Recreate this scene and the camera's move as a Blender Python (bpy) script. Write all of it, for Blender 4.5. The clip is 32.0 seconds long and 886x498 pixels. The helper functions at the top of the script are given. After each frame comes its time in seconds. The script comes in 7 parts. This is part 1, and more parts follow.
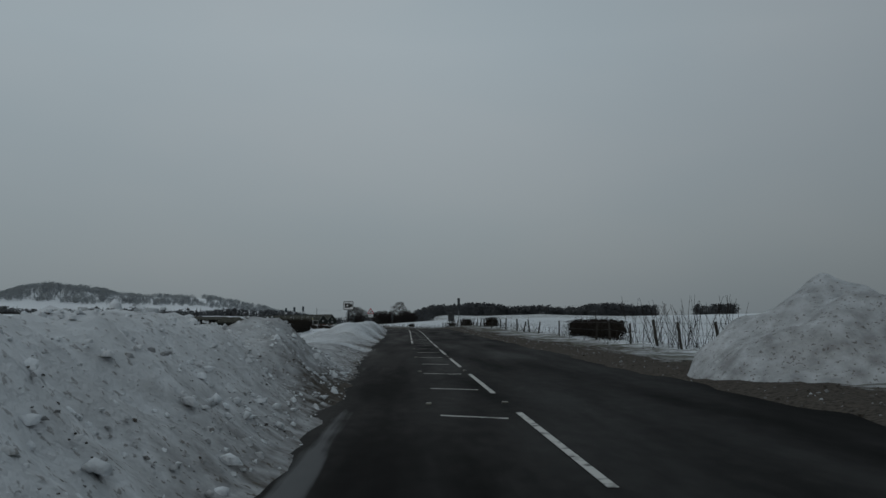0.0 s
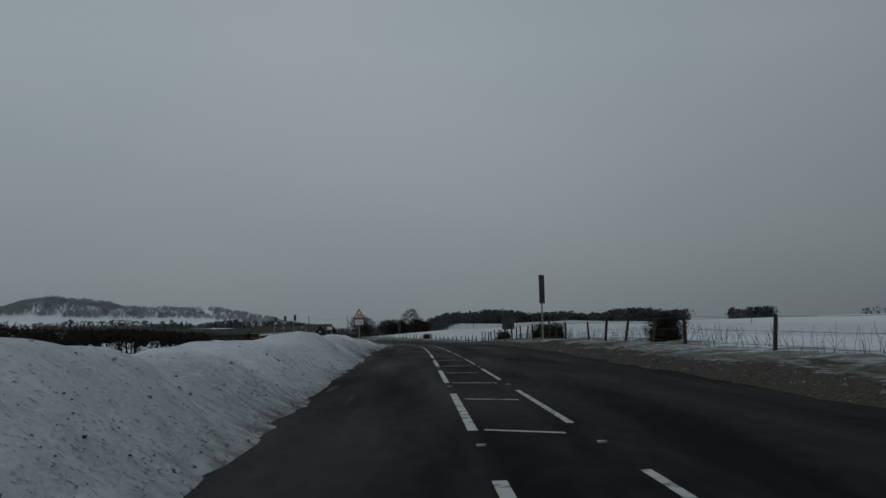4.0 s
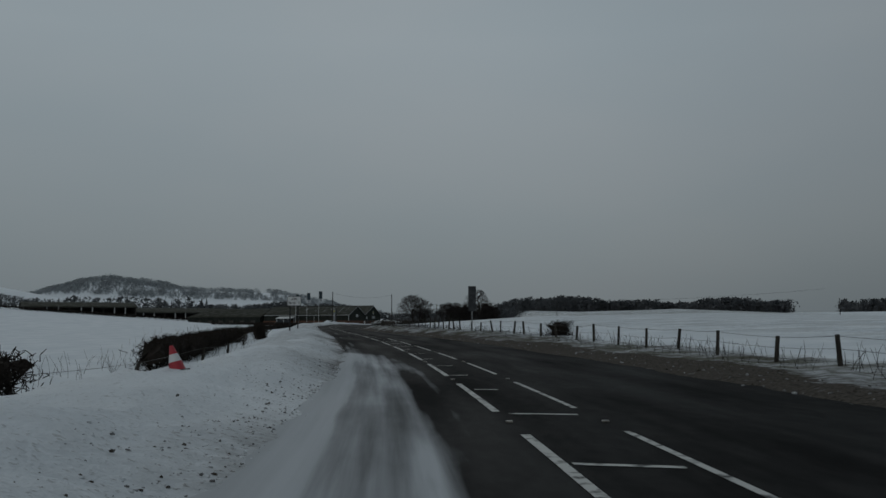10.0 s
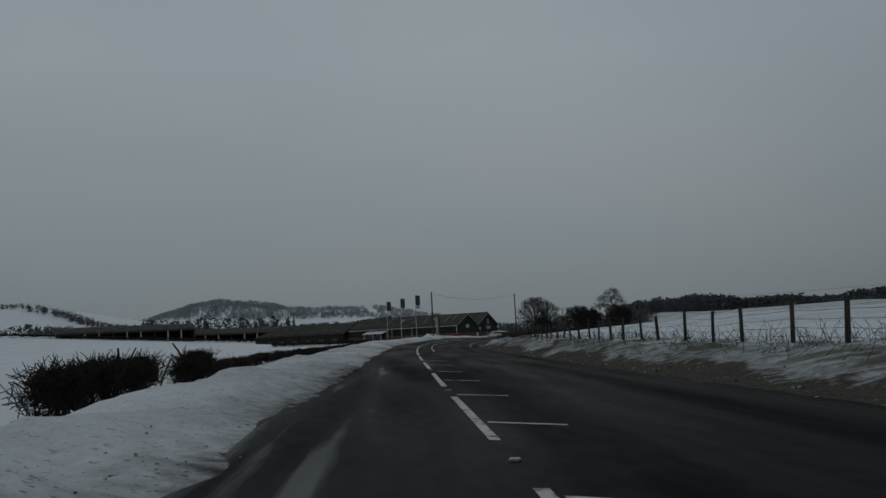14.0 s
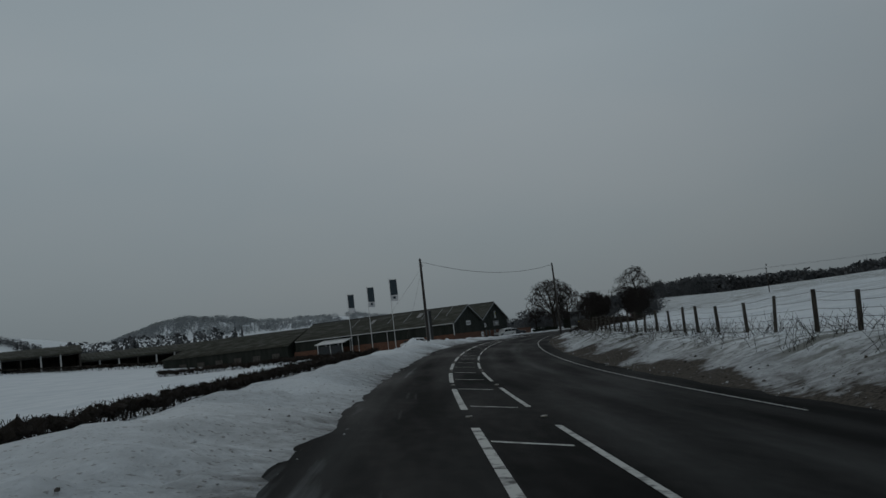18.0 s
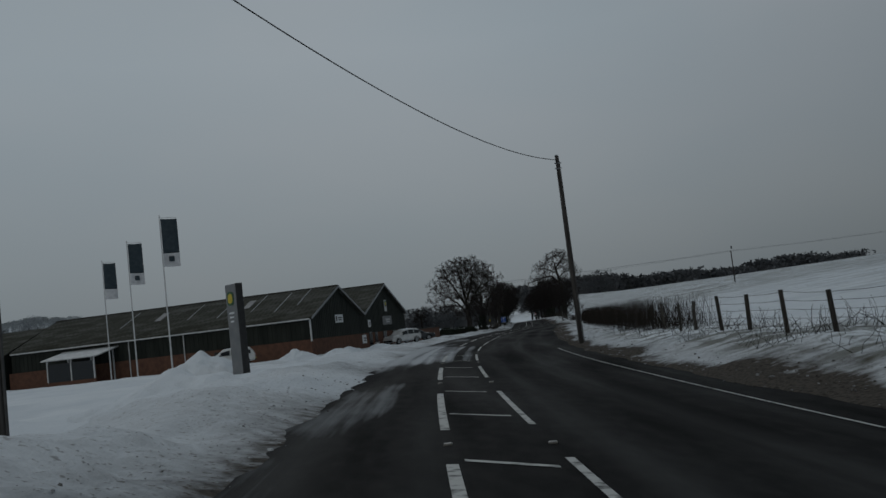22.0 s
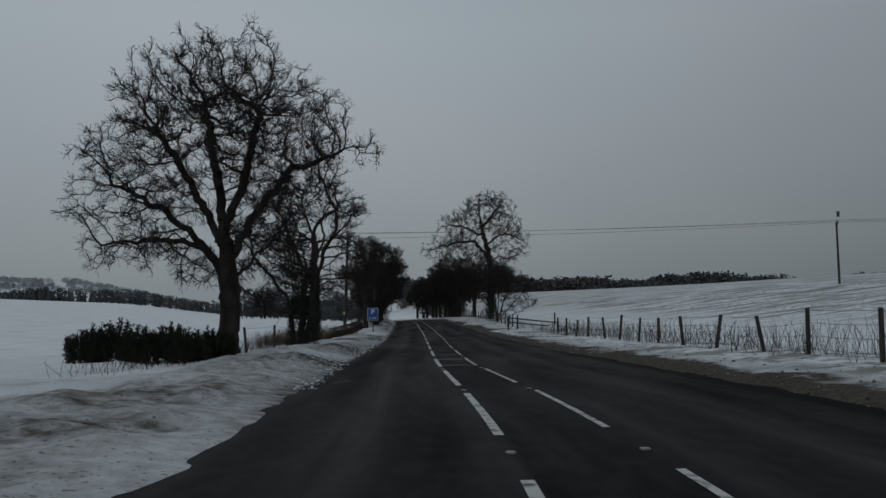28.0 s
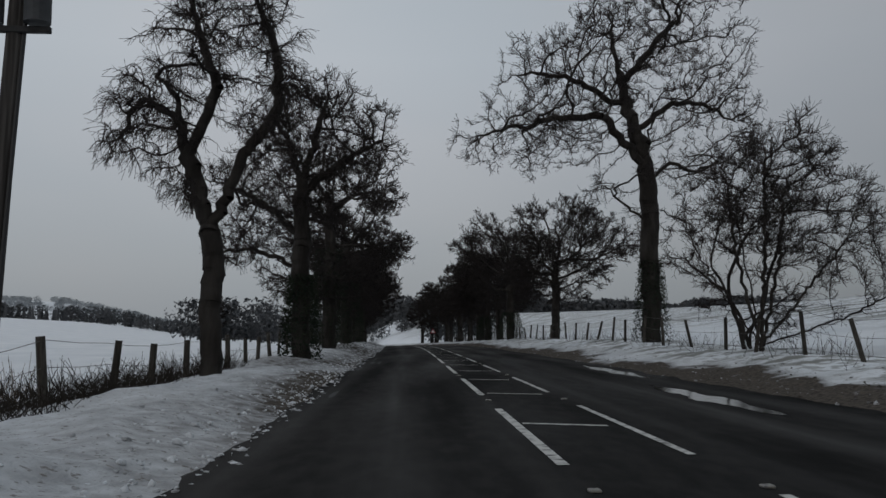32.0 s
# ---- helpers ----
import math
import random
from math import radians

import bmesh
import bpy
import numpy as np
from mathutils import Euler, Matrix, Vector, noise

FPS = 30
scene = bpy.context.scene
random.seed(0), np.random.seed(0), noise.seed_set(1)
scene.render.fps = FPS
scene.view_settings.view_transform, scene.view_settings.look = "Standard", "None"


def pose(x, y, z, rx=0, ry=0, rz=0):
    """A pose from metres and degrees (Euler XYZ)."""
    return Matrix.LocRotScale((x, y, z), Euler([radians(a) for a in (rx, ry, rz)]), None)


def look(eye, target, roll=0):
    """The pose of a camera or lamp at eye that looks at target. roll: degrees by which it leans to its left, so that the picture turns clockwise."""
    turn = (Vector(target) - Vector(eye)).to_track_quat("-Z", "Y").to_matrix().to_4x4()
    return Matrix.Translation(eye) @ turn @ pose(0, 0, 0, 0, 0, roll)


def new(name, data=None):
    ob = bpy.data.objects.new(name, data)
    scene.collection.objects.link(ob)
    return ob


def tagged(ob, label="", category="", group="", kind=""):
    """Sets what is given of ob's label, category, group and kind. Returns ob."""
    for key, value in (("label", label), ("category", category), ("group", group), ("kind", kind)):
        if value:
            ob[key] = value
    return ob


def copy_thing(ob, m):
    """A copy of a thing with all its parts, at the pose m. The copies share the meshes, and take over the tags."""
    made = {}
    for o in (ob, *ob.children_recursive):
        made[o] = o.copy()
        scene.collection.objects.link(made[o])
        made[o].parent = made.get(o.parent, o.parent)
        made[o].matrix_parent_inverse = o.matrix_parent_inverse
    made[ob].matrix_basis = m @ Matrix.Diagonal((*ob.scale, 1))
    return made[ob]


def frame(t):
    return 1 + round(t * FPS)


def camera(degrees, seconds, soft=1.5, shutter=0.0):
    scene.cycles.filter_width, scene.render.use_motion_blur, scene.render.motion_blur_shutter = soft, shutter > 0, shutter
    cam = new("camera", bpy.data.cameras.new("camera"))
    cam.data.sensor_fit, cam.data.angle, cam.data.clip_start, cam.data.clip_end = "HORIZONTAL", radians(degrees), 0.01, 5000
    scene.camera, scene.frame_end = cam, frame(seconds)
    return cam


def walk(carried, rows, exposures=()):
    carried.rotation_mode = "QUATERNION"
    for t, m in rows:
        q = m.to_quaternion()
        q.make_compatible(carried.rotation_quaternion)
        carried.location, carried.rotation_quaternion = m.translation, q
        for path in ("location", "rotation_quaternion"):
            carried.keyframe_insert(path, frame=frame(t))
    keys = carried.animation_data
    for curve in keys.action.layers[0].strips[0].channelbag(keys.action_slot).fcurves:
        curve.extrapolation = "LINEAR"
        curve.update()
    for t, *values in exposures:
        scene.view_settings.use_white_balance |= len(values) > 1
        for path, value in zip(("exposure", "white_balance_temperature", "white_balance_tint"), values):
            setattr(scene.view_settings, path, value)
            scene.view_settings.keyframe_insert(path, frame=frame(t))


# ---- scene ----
cam = camera(52.18, 32.0)
PATH = [
    (0, (12.613, -86.662, 1.084), (12.579, -84.67, 1.253), -0.6),
    (0.5, (12.146, -77.222, 1.072), (12.12, -75.23, 1.249), -0.5),
    (1, (11.593, -67.775, 1.066), (11.562, -65.784, 1.251), -0.9),
    (1.5, (11.049, -58.489, 1.087), (11.001, -56.499, 1.279), -1.1),
    (2, (10.484, -49.552, 1.199), (10.43, -47.561, 1.382), -1.7),
    (4.5, (7.442, -2.433, 1.501), (7.384, -0.443, 1.691), -1.4),
    (5, (6.822, 6.719, 1.591), (6.765, 8.709, 1.778), -1.3),
    (5.5, (6.226, 15.84, 1.678), (6.164, 17.831, 1.862), -1.4),
    (6, (5.691, 24.802, 1.681), (5.617, 26.792, 1.863), -1.5),
    (6.5, (4.995, 33.968, 1.659), (4.914, 35.959, 1.83), -1.7),
    (7, (4.305, 43.216, 1.7), (4.213, 45.207, 1.866), -1.5),
    (7.5, (3.512, 52.392, 1.716), (3.406, 54.382, 1.885), -1.3),
    (8, (2.655, 61.283, 1.67), (2.537, 63.272, 1.833), -1.2),
    (8.5, (1.791, 69.832, 1.605), (1.658, 71.821, 1.77), -0.9),
    (9, (0.907, 78.041, 1.565), (0.759, 80.029, 1.728), -0.7),
    (9.5, (-0.093, 86.136, 1.593), (-0.264, 88.122, 1.76), -0.5),
    (10, (-1.197, 94.459, 1.611), (-1.395, 96.443, 1.775), -0.2),
    (10.5, (-2.474, 102.923, 1.619), (-2.7, 104.903, 1.79), -0.1),
    (11, (-3.793, 111.474, 1.61), (-4.051, 113.45, 1.778), -0.2),
    (11.5, (-5.339, 120.187, 1.594), (-5.631, 122.158, 1.776), -0.4),
    (12, (-7.137, 129.036, 1.593), (-7.463, 131.001, 1.771), -0.7),
    (12.5, (-9.093, 137.925, 1.613), (-9.451, 139.884, 1.798), -1.3),
    (13, (-11.134, 146.64, 1.689), (-11.523, 148.592, 1.883), -2.0),
    (13.5, (-13.152, 155.241, 1.681), (-13.568, 157.187, 1.876), -2.3),
    (14, (-15.455, 163.884, 1.716), (-15.878, 165.829, 1.91), -2.9),
    (14.5, (-17.739, 172.591, 1.774), (-18.168, 174.535, 1.97), -3.5),
    (16.5, (-27.355, 208.127, 2.007), (-27.777, 210.072, 2.208), -5.0),
    (17, (-29.497, 216.752, 2.155), (-29.901, 218.701, 2.355), -5.3),
    (17.5, (-31.609, 225.333, 2.21), (-31.99, 227.285, 2.421), -6.1),
    (18, (-33.608, 233.904, 2.213), (-33.966, 235.862, 2.407), -6.6),
    (18.5, (-35.492, 242.503, 2.193), (-35.829, 244.467, 2.368), -6.8),
    (19, (-37.286, 251.135, 2.239), (-37.596, 253.103, 2.415), -6.7),
    (19.5, (-38.977, 259.81, 2.293), (-39.257, 261.783, 2.465), -6.8),
    (20, (-40.435, 268.541, 2.355), (-40.681, 270.518, 2.531), -7.1),
    (20.5, (-41.725, 277.332, 2.387), (-41.926, 279.315, 2.557), -6.9),
    (21, (-42.881, 286.035, 2.417), (-43.038, 288.021, 2.587), -6.8),
    (21.5, (-43.897, 294.537, 2.514), (-44.018, 296.527, 2.671), -7.0),
    (22, (-44.653, 303.042, 2.519), (-44.74, 305.033, 2.686), -6.6),
    (22.5, (-45.328, 311.492, 2.476), (-45.378, 313.485, 2.63), -6.6),
    (23, (-45.916, 319.954, 2.441), (-45.929, 321.947, 2.614), -6.1),
    (23.5, (-46.251, 328.525, 2.448), (-46.237, 330.518, 2.611), -5.8),
    (24, (-46.443, 336.797, 2.468), (-46.399, 338.791, 2.626), -6.0),
    (24.5, (-46.557, 344.745, 2.506), (-46.482, 346.738, 2.654), -5.7),
    (25, (-46.506, 352.614, 2.554), (-46.407, 354.605, 2.717), -4.1),
    (25.5, (-46.425, 360.663, 2.573), (-46.296, 362.654, 2.722), -4.4),
    (27.5, (-43.066, 398.456, 2.427), (-42.901, 400.444, 2.567), -2.4),
    (28, (-42.642, 408.088, 2.308), (-42.473, 410.076, 2.447), -1.2),
    (28.5, (-42.097, 417.527, 1.975), (-41.927, 419.515, 2.117), -0.5),
    (29, (-41.752, 426.964, 1.772), (-41.587, 428.952, 1.921), 0.1),
    (29.5, (-41.242, 436.651, 1.689), (-41.085, 438.639, 1.846), 0.1),
    (30, (-40.872, 446.49, 1.578), (-40.713, 448.476, 1.748), -0.4),
    (30.5, (-40.408, 456.369, 1.543), (-40.242, 458.354, 1.713), -0.9),
    (31, (-39.935, 466.06, 1.591), (-39.767, 468.046, 1.761), -1.1),
    (31.5, (-39.468, 475.376, 1.561), (-39.305, 477.361, 1.742), -0.9),
    (32, (-39.237, 484.348, 1.553), (-39.073, 486.331, 1.749), -0.4),
]
walk(cam, [(t, look(eye, target, roll)) for t, eye, target, roll in PATH], [(0, 0.2, 6500, 10), (4, 0.04, 6500, 10), (7, -0.03, 6500, 10), (12, -0.1, 6500, 10), (18, -0.1, 6500, 10), (23, -0.03, 6500, 12), (26, 0.1, 6500, 12), (28, 0.22, 6550, 13), (29, 0.38, 6750, 16), (30, 0.5, 6750, 16), (31, 0.48, 6600, 14), (32, 0.58, 6750, 17)])

# ---- daylight: a closed grey winter sky ----
world = bpy.data.worlds.new("overcast")
scene.world = world
world.use_nodes = True
wn, wl = world.node_tree.nodes, world.node_tree.links
sky = wn.new("ShaderNodeTexSky")
sky.sky_type, sky.sun_disc = "NISHITA", False
sky.sun_elevation, sky.sun_rotation = radians(24), radians(200)
sky.dust_density = 4.0
where = wn.new("ShaderNodeTexCoord")
stretch = wn.new("ShaderNodeMapping")
stretch.inputs["Scale"].default_value = (1.0, 1.0, 2.6)
wl.new(where.outputs["Generated"], stretch.inputs["Vector"])
clouds = wn.new("ShaderNodeTexNoise")
clouds.inputs["Scale"].default_value, clouds.inputs["Detail"].default_value, clouds.inputs["Roughness"].default_value = 1.5, 4, 0.45
wl.new(stretch.outputs["Vector"], clouds.inputs["Vector"])
shade = wn.new("ShaderNodeMapRange")
shade.inputs["From Min"].default_value, shade.inputs["From Max"].default_value = 0.3, 0.7
wl.new(clouds.outputs["Fac"], shade.inputs["Value"])
grey = wn.new("ShaderNodeMix")
grey.data_type = "RGBA"
grey.inputs["A"].default_value = (1.30, 1.60, 1.76, 1)
grey.inputs["B"].default_value = (1.60, 1.80, 1.90, 1)
wl.new(shade.outputs["Result"], grey.inputs["Factor"])
# the cloud is brighter above than along the horizon
split = wn.new("ShaderNodeSeparateXYZ")
wl.new(where.outputs["Generated"], split.inputs["Vector"])
rise = wn.new("ShaderNodeMapRange")
rise.inputs["From Min"].default_value, rise.inputs["From Max"].default_value = 0.0, 0.3
rise.inputs["To Min"].default_value, rise.inputs["To Max"].default_value = 1.08, 1.8
wl.new(split.outputs["Z"], rise.inputs["Value"])
dome = wn.new("ShaderNodeVectorMath")
dome.operation = "SCALE"
wl.new(grey.outputs["Result"], dome.inputs[0])
# the sky dims towards the east, standing in for lens vignetting
east = wn.new("ShaderNodeMapRange")
east.interpolation_type = "SMOOTHSTEP"
east.inputs["From Min"].default_value, east.inputs["From Max"].default_value = -0.1, 0.75
east.inputs["To Min"].default_value, east.inputs["To Max"].default_value = 1.05, 0.64
wl.new(split.outputs["X"], east.inputs["Value"])
both = wn.new("ShaderNodeMath")
both.operation = "MULTIPLY"
wl.new(rise.outputs["Result"], both.inputs[0])
wl.new(east.outputs["Result"], both.inputs[1])
wl.new(both.outputs[0], dome.inputs["Scale"])
veil = wn.new("ShaderNodeMix")
veil.data_type = "RGBA"
veil.inputs["Factor"].default_value = 0.94
wl.new(sky.outputs["Color"], veil.inputs["A"])
wl.new(dome.outputs["Vector"], veil.inputs["B"])
back = wn["Background"]
back.inputs["Strength"].default_value = 0.1
wl.new(veil.outputs["Result"], back.inputs["Color"])

sun = new("sun", bpy.data.lights.new("sun", "SUN"))
sun.data.energy, sun.data.angle, sun.data.color = 0.12, radians(40), (1.0, 0.97, 0.93)
sun.matrix_basis = pose(0, 0, 200, 66, 0, 200)

# ---- small tools ----


def table(rows):
    """A smooth curve through rows of (y, value): monotone-free cubic through the points, straight beyond them."""
    ys = np.array([r[0] for r in rows], float)
    vs = np.array([r[1] for r in rows], float)
    d = np.gradient(vs, ys)

    def curve(y):
        y = np.asarray(y, float)
        i = np.clip(np.searchsorted(ys, y) - 1, 0, len(ys) - 2)
        h = ys[i + 1] - ys[i]
        t = (y - ys[i]) / h
        a = (2 * t**3 - 3 * t**2 + 1) * vs[i] + (t**3 - 2 * t**2 + t) * h * d[i]
        b = (-2 * t**3 + 3 * t**2) * vs[i + 1] + (t**3 - t**2) * h * d[i + 1]
        out = np.where(y < ys[0], vs[0] + (y - ys[0]) * d[0], np.where(y > ys[-1], vs[-1] + (y - ys[-1]) * d[-1], a + b))
        return out
    return curve


def flat_table(rows):
    ys = [r[0] for r in rows]
    vs = [r[1] for r in rows]
    return lambda y: np.interp(y, ys, vs)


def rough(x, y, seed=0):
    """Cheap smooth value noise, about -1 to 1, for arrays."""
    x, y = np.asarray(x, float), np.asarray(y, float)
    xi, yi = np.floor(x), np.floor(y)
    fx, fy = x - xi, y - yi
    fx, fy = fx * fx * (3 - 2 * fx), fy * fy * (3 - 2 * fy)

    def h(a, b):
        v = np.sin(a * 127.1 + b * 311.7 + seed * 74.7) * 43758.5453
        return 2 * (v - np.floor(v)) - 1
    return (h(xi, yi) * (1 - fx) + h(xi + 1, yi) * fx) * (1 - fy) + (h(xi, yi + 1) * (1 - fx) + h(xi + 1, yi + 1) * fx) * fy


def step(a, b, v):
    t = np.clip((np.asarray(v, float) - a) / (b - a), 0, 1)
    return t * t * (3 - 2 * t)


def mesh_of(name, verts, faces, material, smooth=False):
    me = bpy.data.meshes.new(name)
    verts = np.asarray(verts, np.float32)
    if isinstance(faces, np.ndarray):
        n, k = faces.shape
        me.vertices.add(len(verts))
        me.vertices.foreach_set("co", verts.ravel())
        me.loops.add(n * k)
        me.loops.foreach_set("vertex_index", faces.astype(np.int32).ravel())
        me.polygons.add(n)
        me.polygons.foreach_set("loop_start", np.arange(0, n * k, k, dtype=np.int32))
        me.update(calc_edges=True)
    else:
        me.from_pydata([tuple(map(float, v)) for v in verts], [], faces)
    if smooth:
        me.polygons.foreach_set("use_smooth", np.ones(len(me.polygons), bool))
    me.materials.append(material)
    me.validate()
    return me


def thing(name, place, label, category, turn=0, group="", kind=""):
    ob = new(name)
    ob.matrix_basis = pose(*place, 0, 0, turn)
    return tagged(ob, label, category, group, kind)


def part(name, bm, material, parent, label=""):
    """Links a bmesh (or a ready mesh) as one mesh object under a thing or a part."""
    if isinstance(bm, bmesh.types.BMesh):
        bmesh.ops.recalc_face_normals(bm, faces=bm.faces)
        me = bpy.data.meshes.new(name)
        bm.to_mesh(me)
        bm.free()
        me.materials.append(material)
    else:
        me = bm
    ob = new(name, me)
    ob.parent = parent
    if label:
        ob["label"] = label
    return ob


def box(bm, size, at=(0, 0, 0), bevel=0.0, turn=None):
    m = Matrix.Translation(at) @ (turn or Matrix()) @ Matrix.Diagonal((*size, 1))
    made = bmesh.ops.create_cube(bm, size=1, matrix=m)
    if bevel:
        edges = {e for v in made["verts"] for e in v.link_edges}
        bmesh.ops.bevel(bm, geom=list(edges), offset=bevel, segments=1, affect="EDGES")
    return bm


def boxed(size, at=(0, 0, 0), bevel=0.0, turn=None):
    return box(bmesh.new(), size, at, bevel, turn)


def rod(bm, a, b, r0, r1=None, sides=8):
    a, b = Vector(a), Vector(b)
    turn = (b - a).to_track_quat("Z", "Y").to_matrix().to_4x4()
    m = Matrix.Translation((a + b) / 2) @ turn
    bmesh.ops.create_cone(bm, cap_ends=True, segments=sides, radius1=r0, radius2=r0 if r1 is None else r1, depth=(b - a).length, matrix=m)
    return bm


def prism(outline, depth, axis="y", rounded=0.0):
    """A flat outline (x, z) given thickness along y."""
    bm = bmesh.new()
    front = [bm.verts.new((x, -depth / 2, z)) for x, z in outline]
    back = [bm.verts.new((x, depth / 2, z)) for x, z in outline]
    n = len(outline)
    bm.faces.new(front)
    bm.faces.new(back[::-1])
    for i in range(n):
        bm.faces.new((front[i], back[i], back[(i + 1) % n], front[(i + 1) % n]))
    return bm


def round_rect(w, h, r, n=5):
    out = []
    for cx, cz, a0 in ((w / 2 - r, h / 2 - r, 0), (-w / 2 + r, h / 2 - r, 90), (-w / 2 + r, -h / 2 + r, 180), (w / 2 - r, -h / 2 + r, 270)):
        for i in range(n):
            a = radians(a0 + 90 * i / (n - 1))
            out.append((cx + r * math.cos(a), cz + r * math.sin(a)))
    return out


def tubes(p0, p1, r0, r1, sides=4):
    """Vertices and quads of many tapered tubes at once."""
    p0, p1 = np.asarray(p0, float), np.asarray(p1, float)
    d = p1 - p0
    d /= np.maximum(np.linalg.norm(d, axis=1), 1e-6)[:, None]
    ref = np.where(np.abs(d[:, 2:3]) < 0.9, [[0, 0, 1.0]], [[1.0, 0, 0]])
    u = np.cross(d, ref)
    u /= np.linalg.norm(u, axis=1)[:, None]
    v = np.cross(d, u)
    ang = np.arange(sides) * 2 * np.pi / sides
    ring = u[:, None] * np.cos(ang)[None, :, None] + v[:, None] * np.sin(ang)[None, :, None]
    a = p0[:, None] + ring * np.asarray(r0)[:, None, None]
    b = p1[:, None] + ring * np.asarray(r1)[:, None, None]
    verts = np.concatenate([a, b], 1).reshape(-1, 3)
    k = np.arange(len(p0))[:, None] * 2 * sides
    i = np.arange(sides)[None]
    j = (i + 1) % sides
    faces = np.stack([k + i, k + j, k + sides + j, k + sides + i], -1).reshape(-1, 4)
    return verts, faces


def lettering(text, size, material, parent, at, name="lettering", thick=0.002):
    """Raised letters in Blender's own font, standing upright and facing -y."""
    cu = bpy.data.curves.new(name, "FONT")
    cu.body, cu.size, cu.align_x, cu.align_y, cu.extrude = text, size, "CENTER", "CENTER", thick
    cu.offset = size * 0.012
    tmp = bpy.data.objects.new(name, cu)
    scene.collection.objects.link(tmp)
    bpy.context.view_layer.update()
    me = bpy.data.meshes.new_from_object(tmp)
    bpy.data.objects.remove(tmp)
    me.materials.clear()
    me.materials.append(material)
    me.transform(pose(0, 0, 0, 90, 0, 0))
    ob = part(name, me, material, parent)
    ob.matrix_basis = pose(*at)
    return ob


# ---- materials ----
def material(name, base=(0.5, 0.5, 0.5), rough_=0.6, metal=0.0, second=None, scale=8.0, bump=0.0, bump_scale=40.0, stretch=(1, 1, 1), detail=6, mix_at=(0.4, 0.65), gloss_var=0.1, vary=0.0):
    """A surface with two colours mixed by noise at two scales, uneven gloss and fine relief."""
    ma = bpy.data.materials.new(name)
    ma.use_nodes = True
    nt = ma.node_tree
    n, l = nt.nodes, nt.links
    bsdf = n["Principled BSDF"]
    bsdf.inputs["Metallic"].default_value = metal
    bsdf.inputs["Specular IOR Level"].default_value = 0.5 if rough_ < 0.55 else 0.12
    geo = n.new("ShaderNodeNewGeometry")
    mp = n.new("ShaderNodeMapping")
    mp.inputs["Scale"].default_value = stretch
    l.new(geo.outputs["Position"], mp.inputs["Vector"])
    big = n.new("ShaderNodeTexNoise")
    big.inputs["Scale"].default_value, big.inputs["Detail"].default_value = scale, detail
    fine = n.new("ShaderNodeTexNoise")
    fine.inputs["Scale"].default_value, fine.inputs["Detail"].default_value = bump_scale, 4
    l.new(mp.outputs["Vector"], big.inputs["Vector"])
    l.new(mp.outputs["Vector"], fine.inputs["Vector"])
    ramp = n.new("ShaderNodeMapRange")
    ramp.inputs["From Min"].default_value, ramp.inputs["From Max"].default_value = mix_at
    l.new(big.outputs["Fac"], ramp.inputs["Value"])
    mixc = n.new("ShaderNodeMix")
    mixc.data_type = "RGBA"
    mixc.inputs["A"].default_value = (*base, 1)
    mixc.inputs["B"].default_value = (*(second or [c * 0.75 for c in base]), 1)
    l.new(ramp.outputs["Result"], mixc.inputs["Factor"])
    grain = n.new("ShaderNodeMix")
    grain.data_type, grain.blend_type = "RGBA", "MULTIPLY"
    grain.inputs["Factor"].default_value = 0.35
    l.new(mixc.outputs["Result"], grain.inputs["A"])
    l.new(fine.outputs["Color"], grain.inputs["B"])
    hue = n.new("ShaderNodeHueSaturation")
    hue.inputs["Value"].default_value = 1.22
    l.new(grain.outputs["Result"], hue.inputs["Color"])
    sat = n.new("ShaderNodeMix")
    sat.data_type = "RGBA"
    sat.inputs["Factor"].default_value = 0.25
    l.new(mixc.outputs["Result"], sat.inputs["A"])
    l.new(hue.outputs["Color"], sat.inputs["B"])
    out = sat.outputs["Result"]
    if vary:
        info = n.new("ShaderNodeObjectInfo")
        m2 = n.new("ShaderNodeMapRange")
        m2.inputs["To Min"].default_value, m2.inputs["To Max"].default_value = 1 - vary, 1 + vary
        l.new(info.outputs["Random"], m2.inputs["Value"])
        h2 = n.new("ShaderNodeHueSaturation")
        l.new(m2.outputs["Result"], h2.inputs["Value"])
        l.new(out, h2.inputs["Color"])
        out = h2.outputs["Color"]
    l.new(out, bsdf.inputs["Base Color"])
    rr = n.new("ShaderNodeMapRange")
    rr.inputs["To Min"].default_value, rr.inputs["To Max"].default_value = max(0.02, rough_ - gloss_var), min(1, rough_ + gloss_var)
    l.new(fine.outputs["Fac"], rr.inputs["Value"])
    l.new(rr.outputs["Result"], bsdf.inputs["Roughness"])
    if bump:
        bp = n.new("ShaderNodeBump")
        bp.inputs["Strength"].default_value, bp.inputs["Distance"].default_value = 0.8, bump
        l.new(fine.outputs["Fac"], bp.inputs["Height"])
        l.new(bp.outputs["Normal"], bsdf.inputs["Normal"])
    return ma


def noise_node(nt, scale, detail, stretch, source):
    n, l = nt.nodes, nt.links
    mp = n.new("ShaderNodeMapping")
    mp.inputs["Scale"].default_value = stretch
    l.new(source, mp.inputs["Vector"])
    t = n.new("ShaderNodeTexNoise")
    t.inputs["Scale"].default_value, t.inputs["Detail"].default_value = scale, detail
    l.new(mp.outputs["Vector"], t.inputs["Vector"])
    return t.outputs["Fac"]


